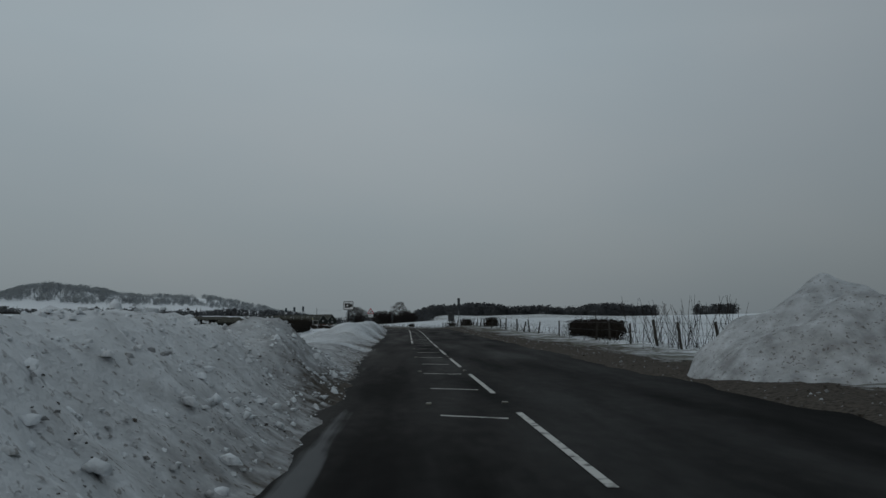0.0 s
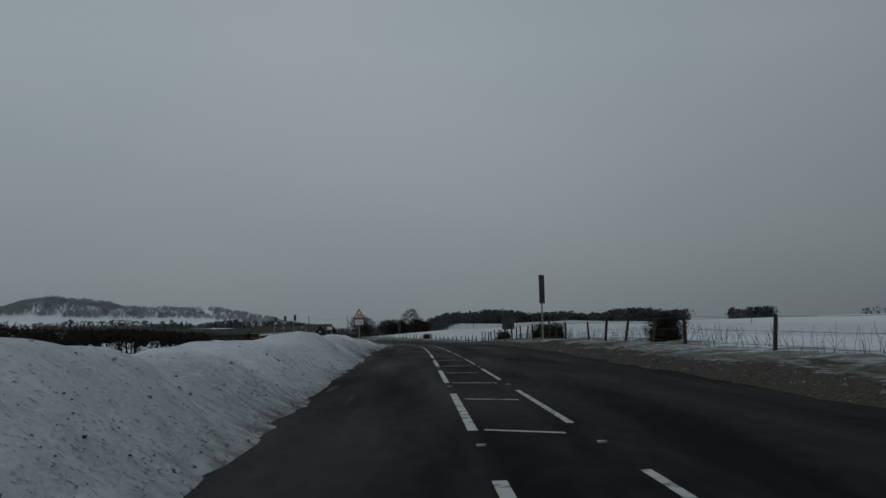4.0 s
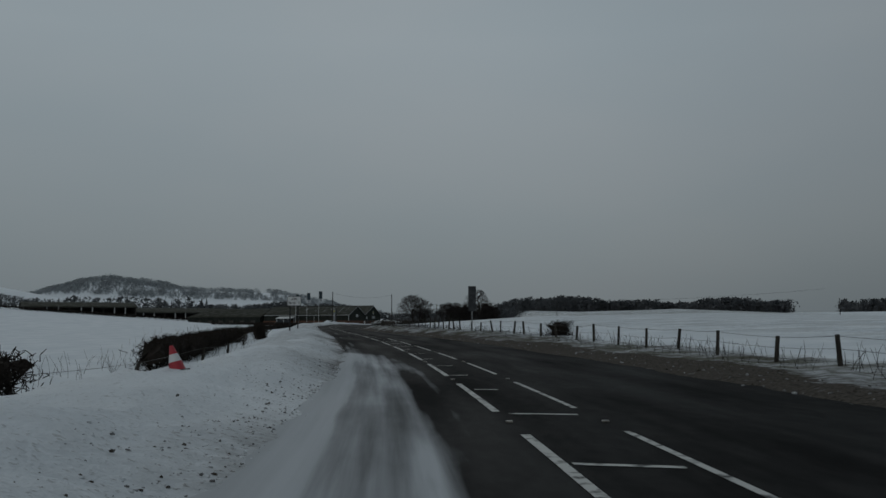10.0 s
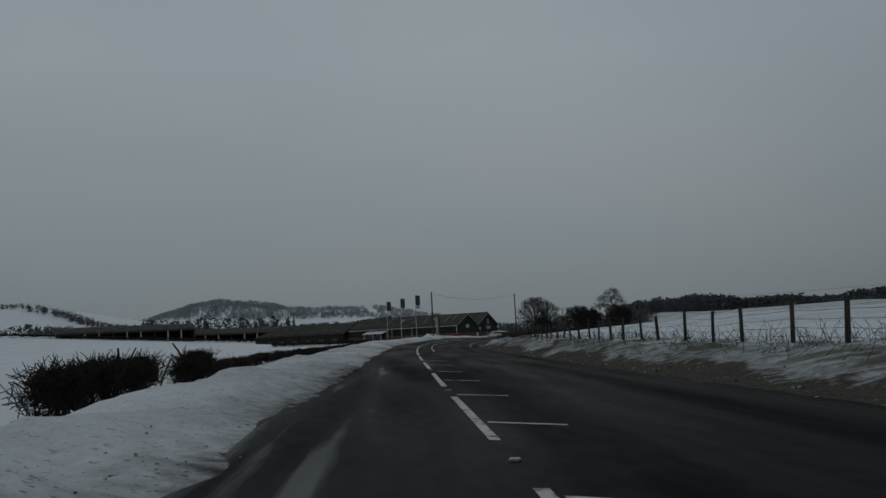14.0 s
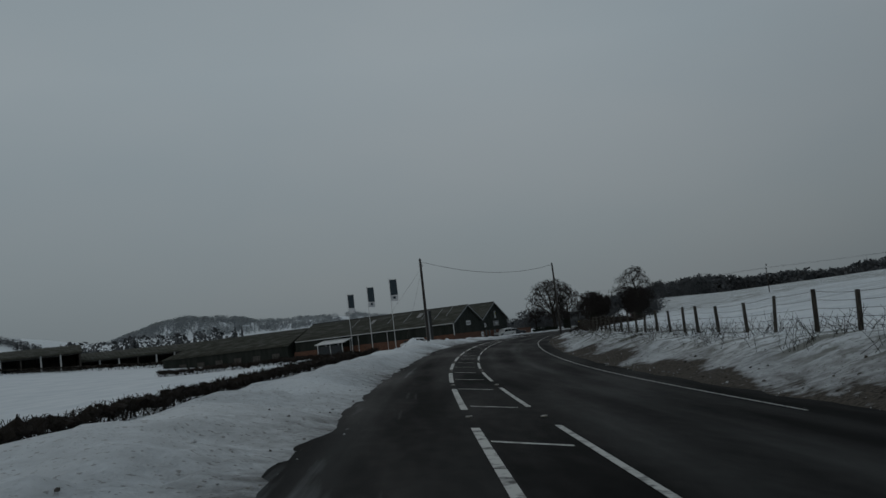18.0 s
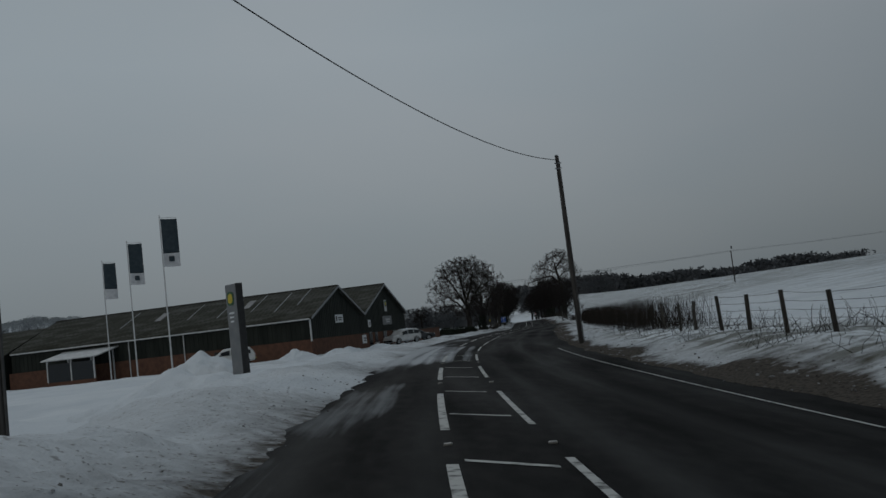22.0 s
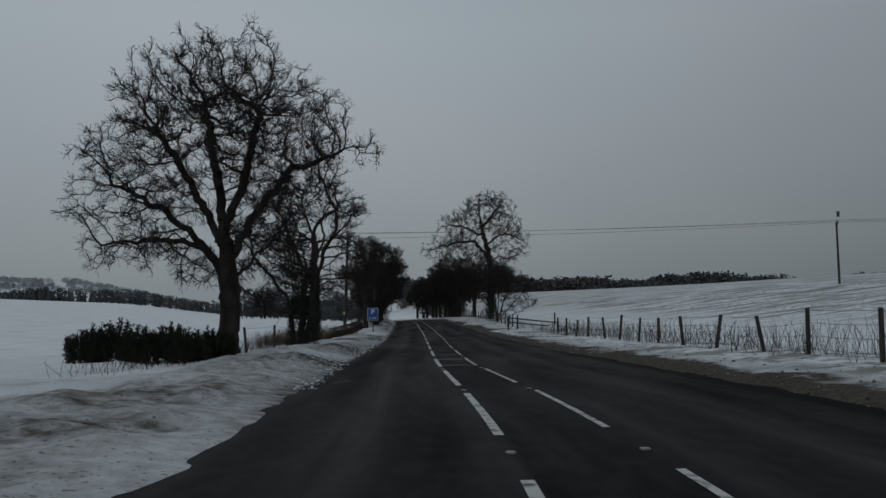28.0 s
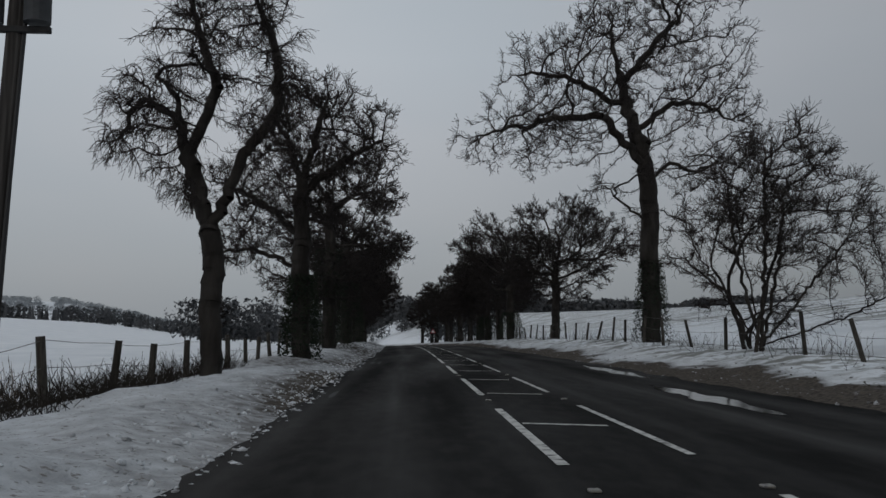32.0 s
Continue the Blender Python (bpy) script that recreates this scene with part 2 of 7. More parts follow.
def ranged(nt, source, a, b, c=0.0, d=1.0):
    r = nt.nodes.new("ShaderNodeMapRange")
    for key, v in (("From Min", a), ("From Max", b), ("To Min", c), ("To Max", d)):
        r.inputs[key].default_value = v
    nt.links.new(source, r.inputs["Value"])
    return r.outputs["Result"]


def calc(nt, op, a, b):
    m = nt.nodes.new("ShaderNodeMath")
    m.operation = op
    m.use_clamp = True
    for k, v in enumerate((a, b)):
        if isinstance(v, (int, float)):
            m.inputs[k].default_value = v
        else:
            nt.links.new(v, m.inputs[k])
    return m.outputs[0]


def blend(nt, fac, a, b):
    m = nt.nodes.new("ShaderNodeMix")
    m.data_type = "RGBA"
    nt.links.new(fac, m.inputs["Factor"])
    for key, v in (("A", a), ("B", b)):
        if isinstance(v, tuple):
            m.inputs[key].default_value = (*v, 1)
        else:
            nt.links.new(v, m.inputs[key])
    return m.outputs["Result"]


def snow_material():
    """Wind-packed snow; the mesh's own 'dirt' and 'grass' values tell where road slush and stubble lie."""
    ma = bpy.data.materials.new("snow")
    ma.use_nodes = True
    nt = ma.node_tree
    n, l = nt.nodes, nt.links
    bsdf = n["Principled BSDF"]
    pos = n.new("ShaderNodeNewGeometry").outputs["Position"]
    at = n.new("ShaderNodeAttribute")
    at.attribute_name = "dirt"
    gr = n.new("ShaderNodeAttribute")
    gr.attribute_name = "grass"
    wide = noise_node(nt, 0.35, 5, (1, 0.6, 1), pos)
    mid = noise_node(nt, 3.4, 9, (1, 1, 1), pos)
    fine = noise_node(nt, 14, 6, (1, 1, 1), pos)
    white = blend(nt, ranged(nt, wide, 0.35, 0.7), (0.76, 0.79, 0.82), (0.64, 0.68, 0.72))
    amount = calc(nt, "MULTIPLY", at.outputs["Fac"], ranged(nt, mid, 0.3, 0.66, 0.65, 1.35))
    specks = calc(nt, "MULTIPLY", calc(nt, "POWER", at.outputs["Fac"], 0.5), ranged(nt, fine, 0.60, 0.66))
    mud = blend(nt, ranged(nt, fine, 0.3, 0.7), (0.036, 0.031, 0.027), (0.116, 0.103, 0.090))
    c1 = blend(nt, amount, white, mud)
    c2 = blend(nt, specks, c1, (0.09, 0.075, 0.06))
    tuft = noise_node(nt, 3.0, 9, (1, 1, 1), pos)
    furrow = noise_node(nt, 0.9, 7, (0.12, 1.0, 1), pos)
    bare = calc(nt, "ADD", ranged(nt, tuft, 0.50, 0.58, 0, 0.7), ranged(nt, furrow, 0.50, 0.57))
    g = calc(nt, "MULTIPLY", gr.outputs["Fac"], bare)
    c3 = blend(nt, g, c2, (0.075, 0.072, 0.045))
    l.new(c3, bsdf.inputs["Base Color"])
    l.new(ranged(nt, at.outputs["Fac"], 0, 1, 0.75, 0.9), bsdf.inputs["Roughness"])
    l.new(ranged(nt, at.outputs["Fac"], 0, 0.8, 0.22, 0.02), bsdf.inputs["Specular IOR Level"])
    bp = n.new("ShaderNodeBump")
    bp.inputs["Strength"].default_value, bp.inputs["Distance"].default_value = 0.9, 0.09
    hh = n.new("ShaderNodeMath")
    hh.operation = "MULTIPLY_ADD"
    hh.inputs[1].default_value = 0.45
    l.new(fine, hh.inputs[0])
    l.new(mid, hh.inputs[2])
    l.new(hh.outputs[0], bp.inputs["Height"])
    l.new(bp.outputs["Normal"], bsdf.inputs["Normal"])
    return ma


def asphalt_material():
    """Wet black asphalt: damp wheel tracks, salt-grey crown, and powder snow where the mesh's 'drift' says."""
    ma = bpy.data.materials.new("asphalt")
    ma.use_nodes = True
    nt = ma.node_tree
    n, l = nt.nodes, nt.links
    bsdf = n["Principled BSDF"]
    pos = n.new("ShaderNodeNewGeometry").outputs["Position"]
    dr = n.new("ShaderNodeAttribute")
    dr.attribute_name = "drift"
    sl = n.new("ShaderNodeAttribute")
    sl.attribute_name = "salt"
    # streaks follow the lane: across it by the mesh's own 'across', along it by y
    ac = n.new("ShaderNodeAttribute")
    ac.attribute_name = "across"
    part_ = n.new("ShaderNodeSeparateXYZ")
    l.new(pos, part_.inputs[0])
    lane = n.new("ShaderNodeCombineXYZ")
    l.new(ac.outputs["Fac"], lane.inputs["X"])
    l.new(part_.outputs["Y"], lane.inputs["Y"])
    streak = noise_node(nt, 1.6, 7, (1.7, 0.045, 1), lane.outputs[0])
    cross = noise_node(nt, 0.6, 6, (0.9, 0.22, 1), lane.outputs[0])
    stone = noise_node(nt, 90, 3, (1, 1, 1), pos)
    patch = noise_node(nt, 0.7, 6, (1, 0.12, 1), lane.outputs[0])
    c0 = blend(nt, ranged(nt, stone, 0.3, 0.7), (0.009, 0.009, 0.0092), (0.021, 0.0207, 0.0205))
    worn = noise_node(nt, 5.0, 9, (1, 0.35, 1), lane.outputs[0])
    c0 = blend(nt, ranged(nt, worn, 0.42, 0.62, 0.0, 0.7), c0, (0.026, 0.0256, 0.0252))
    c0 = blend(nt, ranged(nt, patch, 0.54, 0.62, 0.0, 0.6), c0, (0.008, 0.008, 0.0082))
    c1 = blend(nt, calc(nt, "MULTIPLY", sl.outputs["Fac"], ranged(nt, streak, 0.3, 0.7, 0.2, 1.0)), c0, (0.085, 0.085, 0.084))
    blown = ranged(nt, calc(nt, "MULTIPLY", streak, cross), 0.12, 0.38, 0.0, 0.42)
    fac = ranged(nt, calc(nt, "ADD", dr.outputs["Fac"], blown), 0.5, 1.12, 0.0, 0.92)
    powder = blend(nt, ranged(nt, streak, 0.35, 0.65), (0.50, 0.52, 0.543), (0.62, 0.645, 0.675))
    c2 = blend(nt, fac, c1, powder)
    l.new(c2, bsdf.inputs["Base Color"])
    wet = ranged(nt, patch, 0.35, 0.65, 0.55, 0.85)
    l.new(wet, bsdf.inputs["Roughness"])
    bsdf.inputs["Specular IOR Level"].default_value = 0.012
    bp = n.new("ShaderNodeBump")
    bp.inputs["Strength"].default_value, bp.inputs["Distance"].default_value = 0.5, 0.006
    l.new(stone, bp.inputs["Height"])
    l.new(bp.outputs["Normal"], bsdf.inputs["Normal"])
    return ma


SNOW, ASPHALT = snow_material(), asphalt_material()
PAINT = material("road_paint", (0.50, 0.50, 0.48), 0.6, second=(0.05, 0.05, 0.05), scale=6, mix_at=(0.50, 0.68), bump_scale=60, bump=0.002)
BARK = material("bark", (0.024, 0.021, 0.019), 0.95, second=(0.046, 0.042, 0.038), scale=3, stretch=(1, 1, 0.3), bump=0.03, bump_scale=18)
TWIG = material("twig", (0.038, 0.032, 0.030), 0.95, second=(0.026, 0.022, 0.021), scale=2)
HEDGE = material("hedge_twig", (0.030, 0.024, 0.020), 0.9, second=(0.018, 0.015, 0.012), scale=3)
NEEDLE = material("conifer_needle", (0.018, 0.026, 0.018), 0.9, second=(0.03, 0.036, 0.024), scale=2)
WOOD = material("weathered_wood", (0.036, 0.032, 0.028), 0.85, second=(0.07, 0.064, 0.056), scale=4, stretch=(6, 6, 0.6), bump=0.006, bump_scale=30, vary=0.25)
POLEWOOD = material("creosoted_pole", (0.034, 0.031, 0.029), 0.85, second=(0.085, 0.079, 0.074), scale=2.5, stretch=(5, 5, 0.25), bump=0.006, bump_scale=30)
STRAW = material("dry_grass", (0.17, 0.13, 0.085), 0.9, second=(0.09, 0.07, 0.05), scale=3)
GALV = material("galvanised_steel", (0.30, 0.31, 0.32), 0.5, 0.7, second=(0.20, 0.21, 0.22), scale=6, bump_scale=30)
STUD = material("stud_reflector", (0.24, 0.23, 0.20), 0.4, second=(0.08, 0.08, 0.08), scale=20)
SIGNBACK = material("grey_sign_back", (0.05, 0.053, 0.057), 0.6, 0.2, second=(0.08, 0.083, 0.087), scale=3)
SIGNPOST = material("dark_sign_post", (0.022, 0.023, 0.025), 0.6, 0.1, second=(0.04, 0.04, 0.04), scale=6)
SIGNWHITE = material("sign_white", (0.68, 0.69, 0.70), 0.45, second=(0.58, 0.59, 0.60), scale=5)
SIGNRED = material("sign_red", (0.42, 0.02, 0.035), 0.45, second=(0.36, 0.025, 0.04), scale=5)
SIGNBLACK = material("sign_black", (0.012, 0.012, 0.013), 0.5, second=(0.02, 0.02, 0.02), scale=5)
SIGNBLUE = material("sign_blue", (0.004, 0.052, 0.26), 0.45, second=(0.006, 0.066, 0.30), scale=4)
WIRE = material("fence_wire", (0.10, 0.10, 0.10), 0.6, 0.5)
CLADDING = material("black_cladding", (0.016, 0.019, 0.016), 0.6, second=(0.028, 0.032, 0.027), scale=1.2, stretch=(1, 1, 0.2), bump_scale=20)
BRICK = material("red_brick", (0.135, 0.070, 0.048), 0.85, second=(0.095, 0.052, 0.038), scale=2.5, bump=0.004, bump_scale=60)
ROOF = material("fibre_cement_roof", (0.050, 0.050, 0.040), 0.9, second=(0.13, 0.13, 0.12), scale=1.1, stretch=(0.5, 1.6, 0.5), mix_at=(0.45, 0.8), bump_scale=12, bump=0.01)
TIMBER = material("shed_timber", (0.05, 0.045, 0.04), 0.85, second=(0.09, 0.085, 0.08), scale=2, stretch=(4, 4, 0.4))
STEEL = material("white_trim", (0.55, 0.56, 0.56), 0.5, second=(0.42, 0.43, 0.43), scale=3)
CARWHITE = material("white_car_paint", (0.55, 0.56, 0.56), 0.25, second=(0.45, 0.45, 0.44), scale=2, gloss_var=0.06)
CARGREY = material("dark_grey_car_paint", (0.035, 0.04, 0.045), 0.25, second=(0.05, 0.05, 0.055), scale=2, gloss_var=0.06)
RUBBER = material("tyre_rubber", (0.012, 0.012, 0.012), 0.85)
ALLOY = material("alloy", (0.35, 0.36, 0.37), 0.35, 0.8)
FLAG = material("slate_flag_cloth", (0.035, 0.05, 0.06), 0.85, second=(0.05, 0.065, 0.075), scale=4)
FLAGWHITE = material("white_flag_cloth", (0.55, 0.56, 0.58), 0.85, second=(0.45, 0.46, 0.48), scale=4)
TOTEMGREY = material("totem_grey", (0.16, 0.165, 0.17), 0.5, 0.3, second=(0.2, 0.2, 0.2), scale=2)
YELLOW = material("emblem_yellow", (0.55, 0.42, 0.03), 0.5)
GREEN = material("emblem_green", (0.03, 0.10, 0.04), 0.5)
GLASS = bpy.data.materials.new("dark_window_glass")
GLASS.use_nodes = True
GLASS.node_tree.nodes["Principled BSDF"].inputs["Base Color"].default_value = (0.012, 0.014, 0.016, 1)
GLASS.node_tree.nodes["Principled BSDF"].inputs["Roughness"].default_value = 0.06

# ---- the lie of the land ----
# The left edge line of the hatched strip is the road's spine: x and z along y.
ROAD_X = table([(-140, 16.1), (-80, 12.55), (-37, 10.03), (7, 7.52), (37, 5.68), (64, 3.72), (90, 0.9), (125, -5.1), (157, -12.75), (185, -20.4), (215, -28.4), (240, -34.4), (262, -38.95), (297, -43.85), (320, -45.75), (345, -46.57), (367, -45.67), (382, -44.71), (418, -41.26), (434, -40.62), (450, -39.76), (485, -37.9), (507, -36.95), (560, -35.0), (620, -34.2), (700, -37), (800, -46)])
ROAD_Z = table([(-140, -0.10), (-80, -0.10), (-37, 0.15), (7, 0.47), (37, 0.60), (64, 0.52), (90, 0.38), (125, 0.44), (157, 0.66), (185, 0.82), (215, 0.98), (240, 1.08), (262, 1.10), (297, 1.28), (320, 1.32), (345, 1.31), (367, 1.30), (382, 1.19), (418, 1.00), (450, 0.62), (485, 0.43), (507, 0.58), (560, 0.80), (620, 0.45), (800, -1.19)])
BANK = flat_table([(-140, 0.6), (-80, 0.6), (40, 0.54), (100, 0.66), (120, 0.7), (140, -0.3), (164, -1.52), (180, -2.23), (208, -3.55), (230, -4.59), (240, -5.03), (280, -5.35), (295, -5.53), (330, -4.72), (361, -3.38), (365, -3.21), (400, -0.91), (405, -0.57), (430, -0.07), (500, 0.3), (600, 0), (800, 0)])
LINE_W = 1.1
EDGE_L = flat_table([(-140, 1.4), (-70, 1.45), (-40, 1.9), (-10, 2.1), (15, 2.6), (40, 3.0), (95, 2.9), (125, 2.5), (160, 2.3), (190, 1.9), (215, 1.6), (260, 1.6), (300, 1.75), (330, 1.5), (370, 1.7), (400, 2.2), (420, 2.7), (470, 2.8), (500, 2.95), (800, 3)])
EDGE_R = flat_table([(-140, 3.9), (0, 3.8), (40, 4.2), (100, 4.2), (160, 4.05), (220, 4.1), (300, 4.25), (380, 4.1), (480, 3.9), (800, 3.8)])
CREST = flat_table([(-140, 1.7), (-76, 1.52), (-66, 0.8), (-57, 0.4), (-45, 0.4), (-35, 0.65), (-25, 1.0), (-10, 1.15), (0, 1.1), (30, 0.95), (60, 0.72), (90, 0.5), (125, 0.42), (160, 0.4), (172, 0.28), (200, 0.3), (250, 0.45), (300, 0.5), (330, 0.35), (352, 0.16), (405, 0.1), (430, 0.32), (465, 0.32), (478, 0.18), (505, 0.2), (525, 0.4), (800, 0.4)])
LEFT_9 = flat_table([(-140, 0.33), (-80, 0.24), (-75, 0.23), (-58, -0.26), (-25, -0.16), (15, 0.14), (40, 0.21), (50, 0.24), (80, 0.03), (100, -0.22), (115, -0.33), (130, -0.47), (140, -0.49), (165, -0.54), (180, -0.87), (200, -0.85), (230, -0.77), (250, -0.73), (280, -0.64), (300, -0.57), (330, -0.18), (360, -0.18), (365, -0.15), (385, -0.1), (408, -0.05), (430, 0.11), (462, -0.02), (478, -0.48), (500, -0.48), (508, -0.48), (525, -0.03), (600, 0), (800, 0)])
LEFT_40 = flat_table([(-140, 0.09), (-80, -0.44), (-60, -0.6), (0, -0.67), (40, -1.02), (60, -1.2), (100, -1.44), (120, -1.57), (140, -1.57), (180, -1.54), (200, -1.48), (230, -1.31), (280, -1.12), (330, -0.21), (365, -0.08), (400, -0.43), (430, -0.28), (450, -0.07), (500, 0.13), (520, 0.24), (600, 1.04), (620, 1.2), (800, 2)])
RIGHT_9 = flat_table([(-140, 0.09), (-80, 0.09), (-30, 0.09), (40, 0.41), (45, 0.44), (75, 0.4), (100, 0.15), (105, 0.1), (130, 0.2), (140, 0.23), (165, 0.31), (180, 0.29), (230, 0.22), (260, 0.19), (280, 0.14), (330, 0.02), (345, 0.01), (365, -0.02), (400, 0.09), (430, 0.19), (487, 0.24), (500, 0.38), (525, 0.65), (600, 0.57), (800, 0.5)])
# how far the open field on the right rises above its roadside fence: by distance along the road, then by distance from the fence
RISE_Y = np.array([-50, 100, 250, 400, 520, 600, 680, 760, 860, 1000, 1500.0])
RISE_U = np.array([8, 40, 100, 200, 400, 900.0])
RISE = np.array([(0, -1.5, -2.2, -2.9, -3.3, -3.8), (0, 0.1, -0.5, -1.3, -2.1, -2.9), (0, 1.3, 1.0, 0.0, -1.0, -1.7), (0, 2.6, 3.4, 1.3, 0.1, -0.2), (0, 3.6, 6.2, 2.2, 1.6, 1.9), (0, 4.3, 8.0, 3.6, 3.9, 4.7), (0, 6.0, 9.3, 6.6, 7.3, 7.6), (0, 9.2, 10.8, 8.5, 10.4, 10.1), (0, 13.0, 11.0, 9.6, 11.0, 11.4), (0, 14.5, 12.2, 10.8, 11.2, 11.9), (0, 15.5, 13.8, 12.3, 11.7, 12.0)])


def rise_of(d, y):
    i = np.clip(np.searchsorted(RISE_Y, y) - 1, 0, len(RISE_Y) - 2)
    j = np.clip(np.searchsorted(RISE_U, d) - 1, 0, len(RISE_U) - 2)
    f = np.clip((y - RISE_Y[i]) / (RISE_Y[i + 1] - RISE_Y[i]), 0, 1)
    g = np.clip((d - RISE_U[j]) / (RISE_U[j + 1] - RISE_U[j]), 0, 1)
    return (RISE[i, j] * (1 - f) + RISE[i + 1, j] * f) * (1 - g) + (RISE[i, j + 1] * (1 - f) + RISE[i + 1, j + 1] * f) * g


FAR_L = flat_table([(-300, 6), (0, 6), (150, 7), (300, 9), (380, 9.4), (430, 9), (500, 8), (600, 10), (800, 13), (1100, 15), (1500, 14), (3000, 30)])


def land(x, y):
    """Height of the snow-covered ground for arrays of x, y (the road bed included)."""
    x, y = np.broadcast_arrays(np.asarray(x, float), np.asarray(y, float))
    u = x - ROAD_X(y)
    z0 = ROAD_Z(np.clip(y, -140, 800))
    slope = np.tan(np.radians(BANK(y)))
    el = EDGE_L(y) + 0.09 * rough(y * 0.9, y * 0 + 3, 1) + 0.08 * rough(y * 3.1, u * 0, 2)
    er = LINE_W + EDGE_R(y) + 0.18 * rough(y * 0.7, y * 0 + 8, 3) + 0.08 * rough(y * 2.7, u * 0, 4)
    bed = z0 + slope * np.clip(u, -4, 6.2) - 0.06
    # left: ploughed bank, then the verge, then the field
    d = -u - el
    lump = 0.5 + 0.5 * rough(x * 0.35, y * 0.22, 5)
    crest = CREST(y) * (0.72 + 0.5 * lump)
    bank = crest * step(-0.05, 1.9, d) ** 0.8
    left = bank + (LEFT_9(y) - crest) * step(2.4, 6.5, d) + (LEFT_40(y) - LEFT_9(y)) * step(7, 38, d)
    base_l = z0 + slope * -np.clip(el, 0, 4)
    far_l = FAR_L(y) * 1.0
    zl = base_l - 0.02 + left
    k = step(30, 180, d)
    zl = zl * (1 - k) + far_l * k
    # right: dirty verge up to the fence, then the open field
    d2 = u - er
    right = 0.10 * step(-0.05, 0.5, d2) + (RIGHT_9(y) - slope * 6.2 - 0.10) * step(0.3, 3.4, d2)
    zr = z0 + slope * 6.2 + 0.0 + right
    zr = zr + rise_of(d2, y)
    rel = step(0.15, 1.2, d) * (1 - 0.8 * step(20, 60, d)) + step(0.1, 0.8, d2) * (0.6 - 0.45 * step(20, 60, d2))
    bumps = rel * (0.11 * rough(x * 0.8, y * 0.7, 6) + 0.075 * rough(x * 2.1, y * 1.9, 7) + 0.04 * rough(x * 4.6, y * 2.6, 8))
    bumps = bumps * (1 + 1.3 * step(-56, -68, y) * step(0.2, 1.0, d))
    z = np.where(d > -0.3, zl, np.where(d2 > -0.3, zr, bed))
    # soft joint where snow runs out on the asphalt
    ml = step(-0.3, 0.0, d)
    mr = step(-0.3, 0.0, d2)
    z = np.where(d > -0.3, bed * (1 - ml) + zl * ml, z)
    z = np.where(d2 > -0.3, bed * (1 - mr) + zr * mr, z)
    # hills beyond the fields on the left
    def knoll(h, cx, cy, rx, ry):
        return h * np.exp(-(((x - cx) / rx) ** 2 + ((y - cy) / ry) ** 2))
    hill = knoll(56, -1130, 2450, 170, 420) + knoll(52, -860, 2500, 300, 420) + knoll(46, -1500, 2350, 320, 420) + knoll(26, -500, 2650, 330, 350)
    hill = hill + knoll(34, -800, 1230, 190, 300) + knoll(42, -1130, 1200, 300, 330) + knoll(34, -1500, 700, 420, 420)
    hill = hill * (1 + 0.13 * rough(x / 160, y / 160, 9) + 0.05 * rough(x / 60, y / 60, 19)) * step(120, 500, d)
    return z + bumps + hill


def gz(x, y):
    return float(land(np.array([x]), np.array([y]))[0])


def at_road(y, u):
    return (float(ROAD_X(y)) + u, y)


def on_ground(x, y, dz=0.0):
    return (x, y, gz(x, y) + dz)


def grid_sheet(name, ys, us, height, attrs, mat):
    yy, uu = np.meshgrid(ys, us, indexing="ij")
    xx = ROAD_X(np.clip(yy, -140, 800)) + uu
    zz = height(xx, yy)
    n, m = yy.shape
    verts = np.stack([xx, yy, zz], -1).reshape(-1, 3)
    i, j = np.meshgrid(np.arange(n - 1), np.arange(m - 1), indexing="ij")
    k = (i * m + j).ravel()
    faces = np.stack([k, k + 1, k + m + 1, k + m], 1)
    me = mesh_of(name, verts, faces, mat, True)
    for key, fn in attrs.items():
        a = me.attributes.new(key, "FLOAT", "POINT")
        a.data.foreach_set("value", fn(xx, yy, uu).ravel().astype(np.float32))
    return new(name, me)


def dirt_of(xx, yy, uu):
    d = -uu - EDGE_L(yy)
    d2 = uu - LINE_W - EDGE_R(yy)
    # left bank: slush dirt, deepened along some stretches to imitate lens vignetting
    left = np.exp(-np.clip(d, 0, None) / (0.6 + 0.4 * step(420, 450, yy))) * 0.9 + 0.20 * (1 - step(2.0, 8.0, d)) * (1 + 1.2 * step(-76, -68, yy) * (1 - step(-40, 0, yy)) - 0.35 * step(40, 90, yy) + 1.3 * step(110, 150, yy) - 0.6 * step(215, 260, yy) + 2.0 * step(400, 435, yy))
    left = np.where(d > -0.5, left, 0.9) * (0.65 + 0.5 * rough(xx * 0.5, yy * 0.25, 21))
    filthy = flat_table([(-140, 0.8), (60, 0.85), (150, 0.8), (190, 0.8), (240, 0.74), (300, 0.58), (335, 0.4), (420, 0.36), (480, 0.34), (800, 0.32)])(yy)
    wide = flat_table([(-140, 4.6), (60, 5.5), (190, 5.2), (240, 3.6), (330, 2.9), (800, 2.5)])(yy)
    ragged = d2 + 0.8 * rough(xx * 0.6, yy * 0.2, 22) + 0.4 * rough(xx * 1.9, yy * 0.9, 24)
    right = filthy * (1 - step(0.55, 1.15, ragged / wide)) * (0.8 + 0.25 * rough(xx * 0.8, yy * 0.3, 25)) + 1.2 * (1 - step(0.4, 1.0 + wide * 0.22, ragged))
    out = np.where(d > -0.5, left, np.where(d2 > -0.5, right, 0.9))
    court = step(352, 364, yy) * (1 - step(425, 440, yy)) * step(0.6, 1.6, d) * (1 - step(14, 20, d))
    out = out + 0.28 * court * (0.4 + rough(xx * 0.3, yy * 0.9, 23))
    return np.clip(out, 0, 1.4)


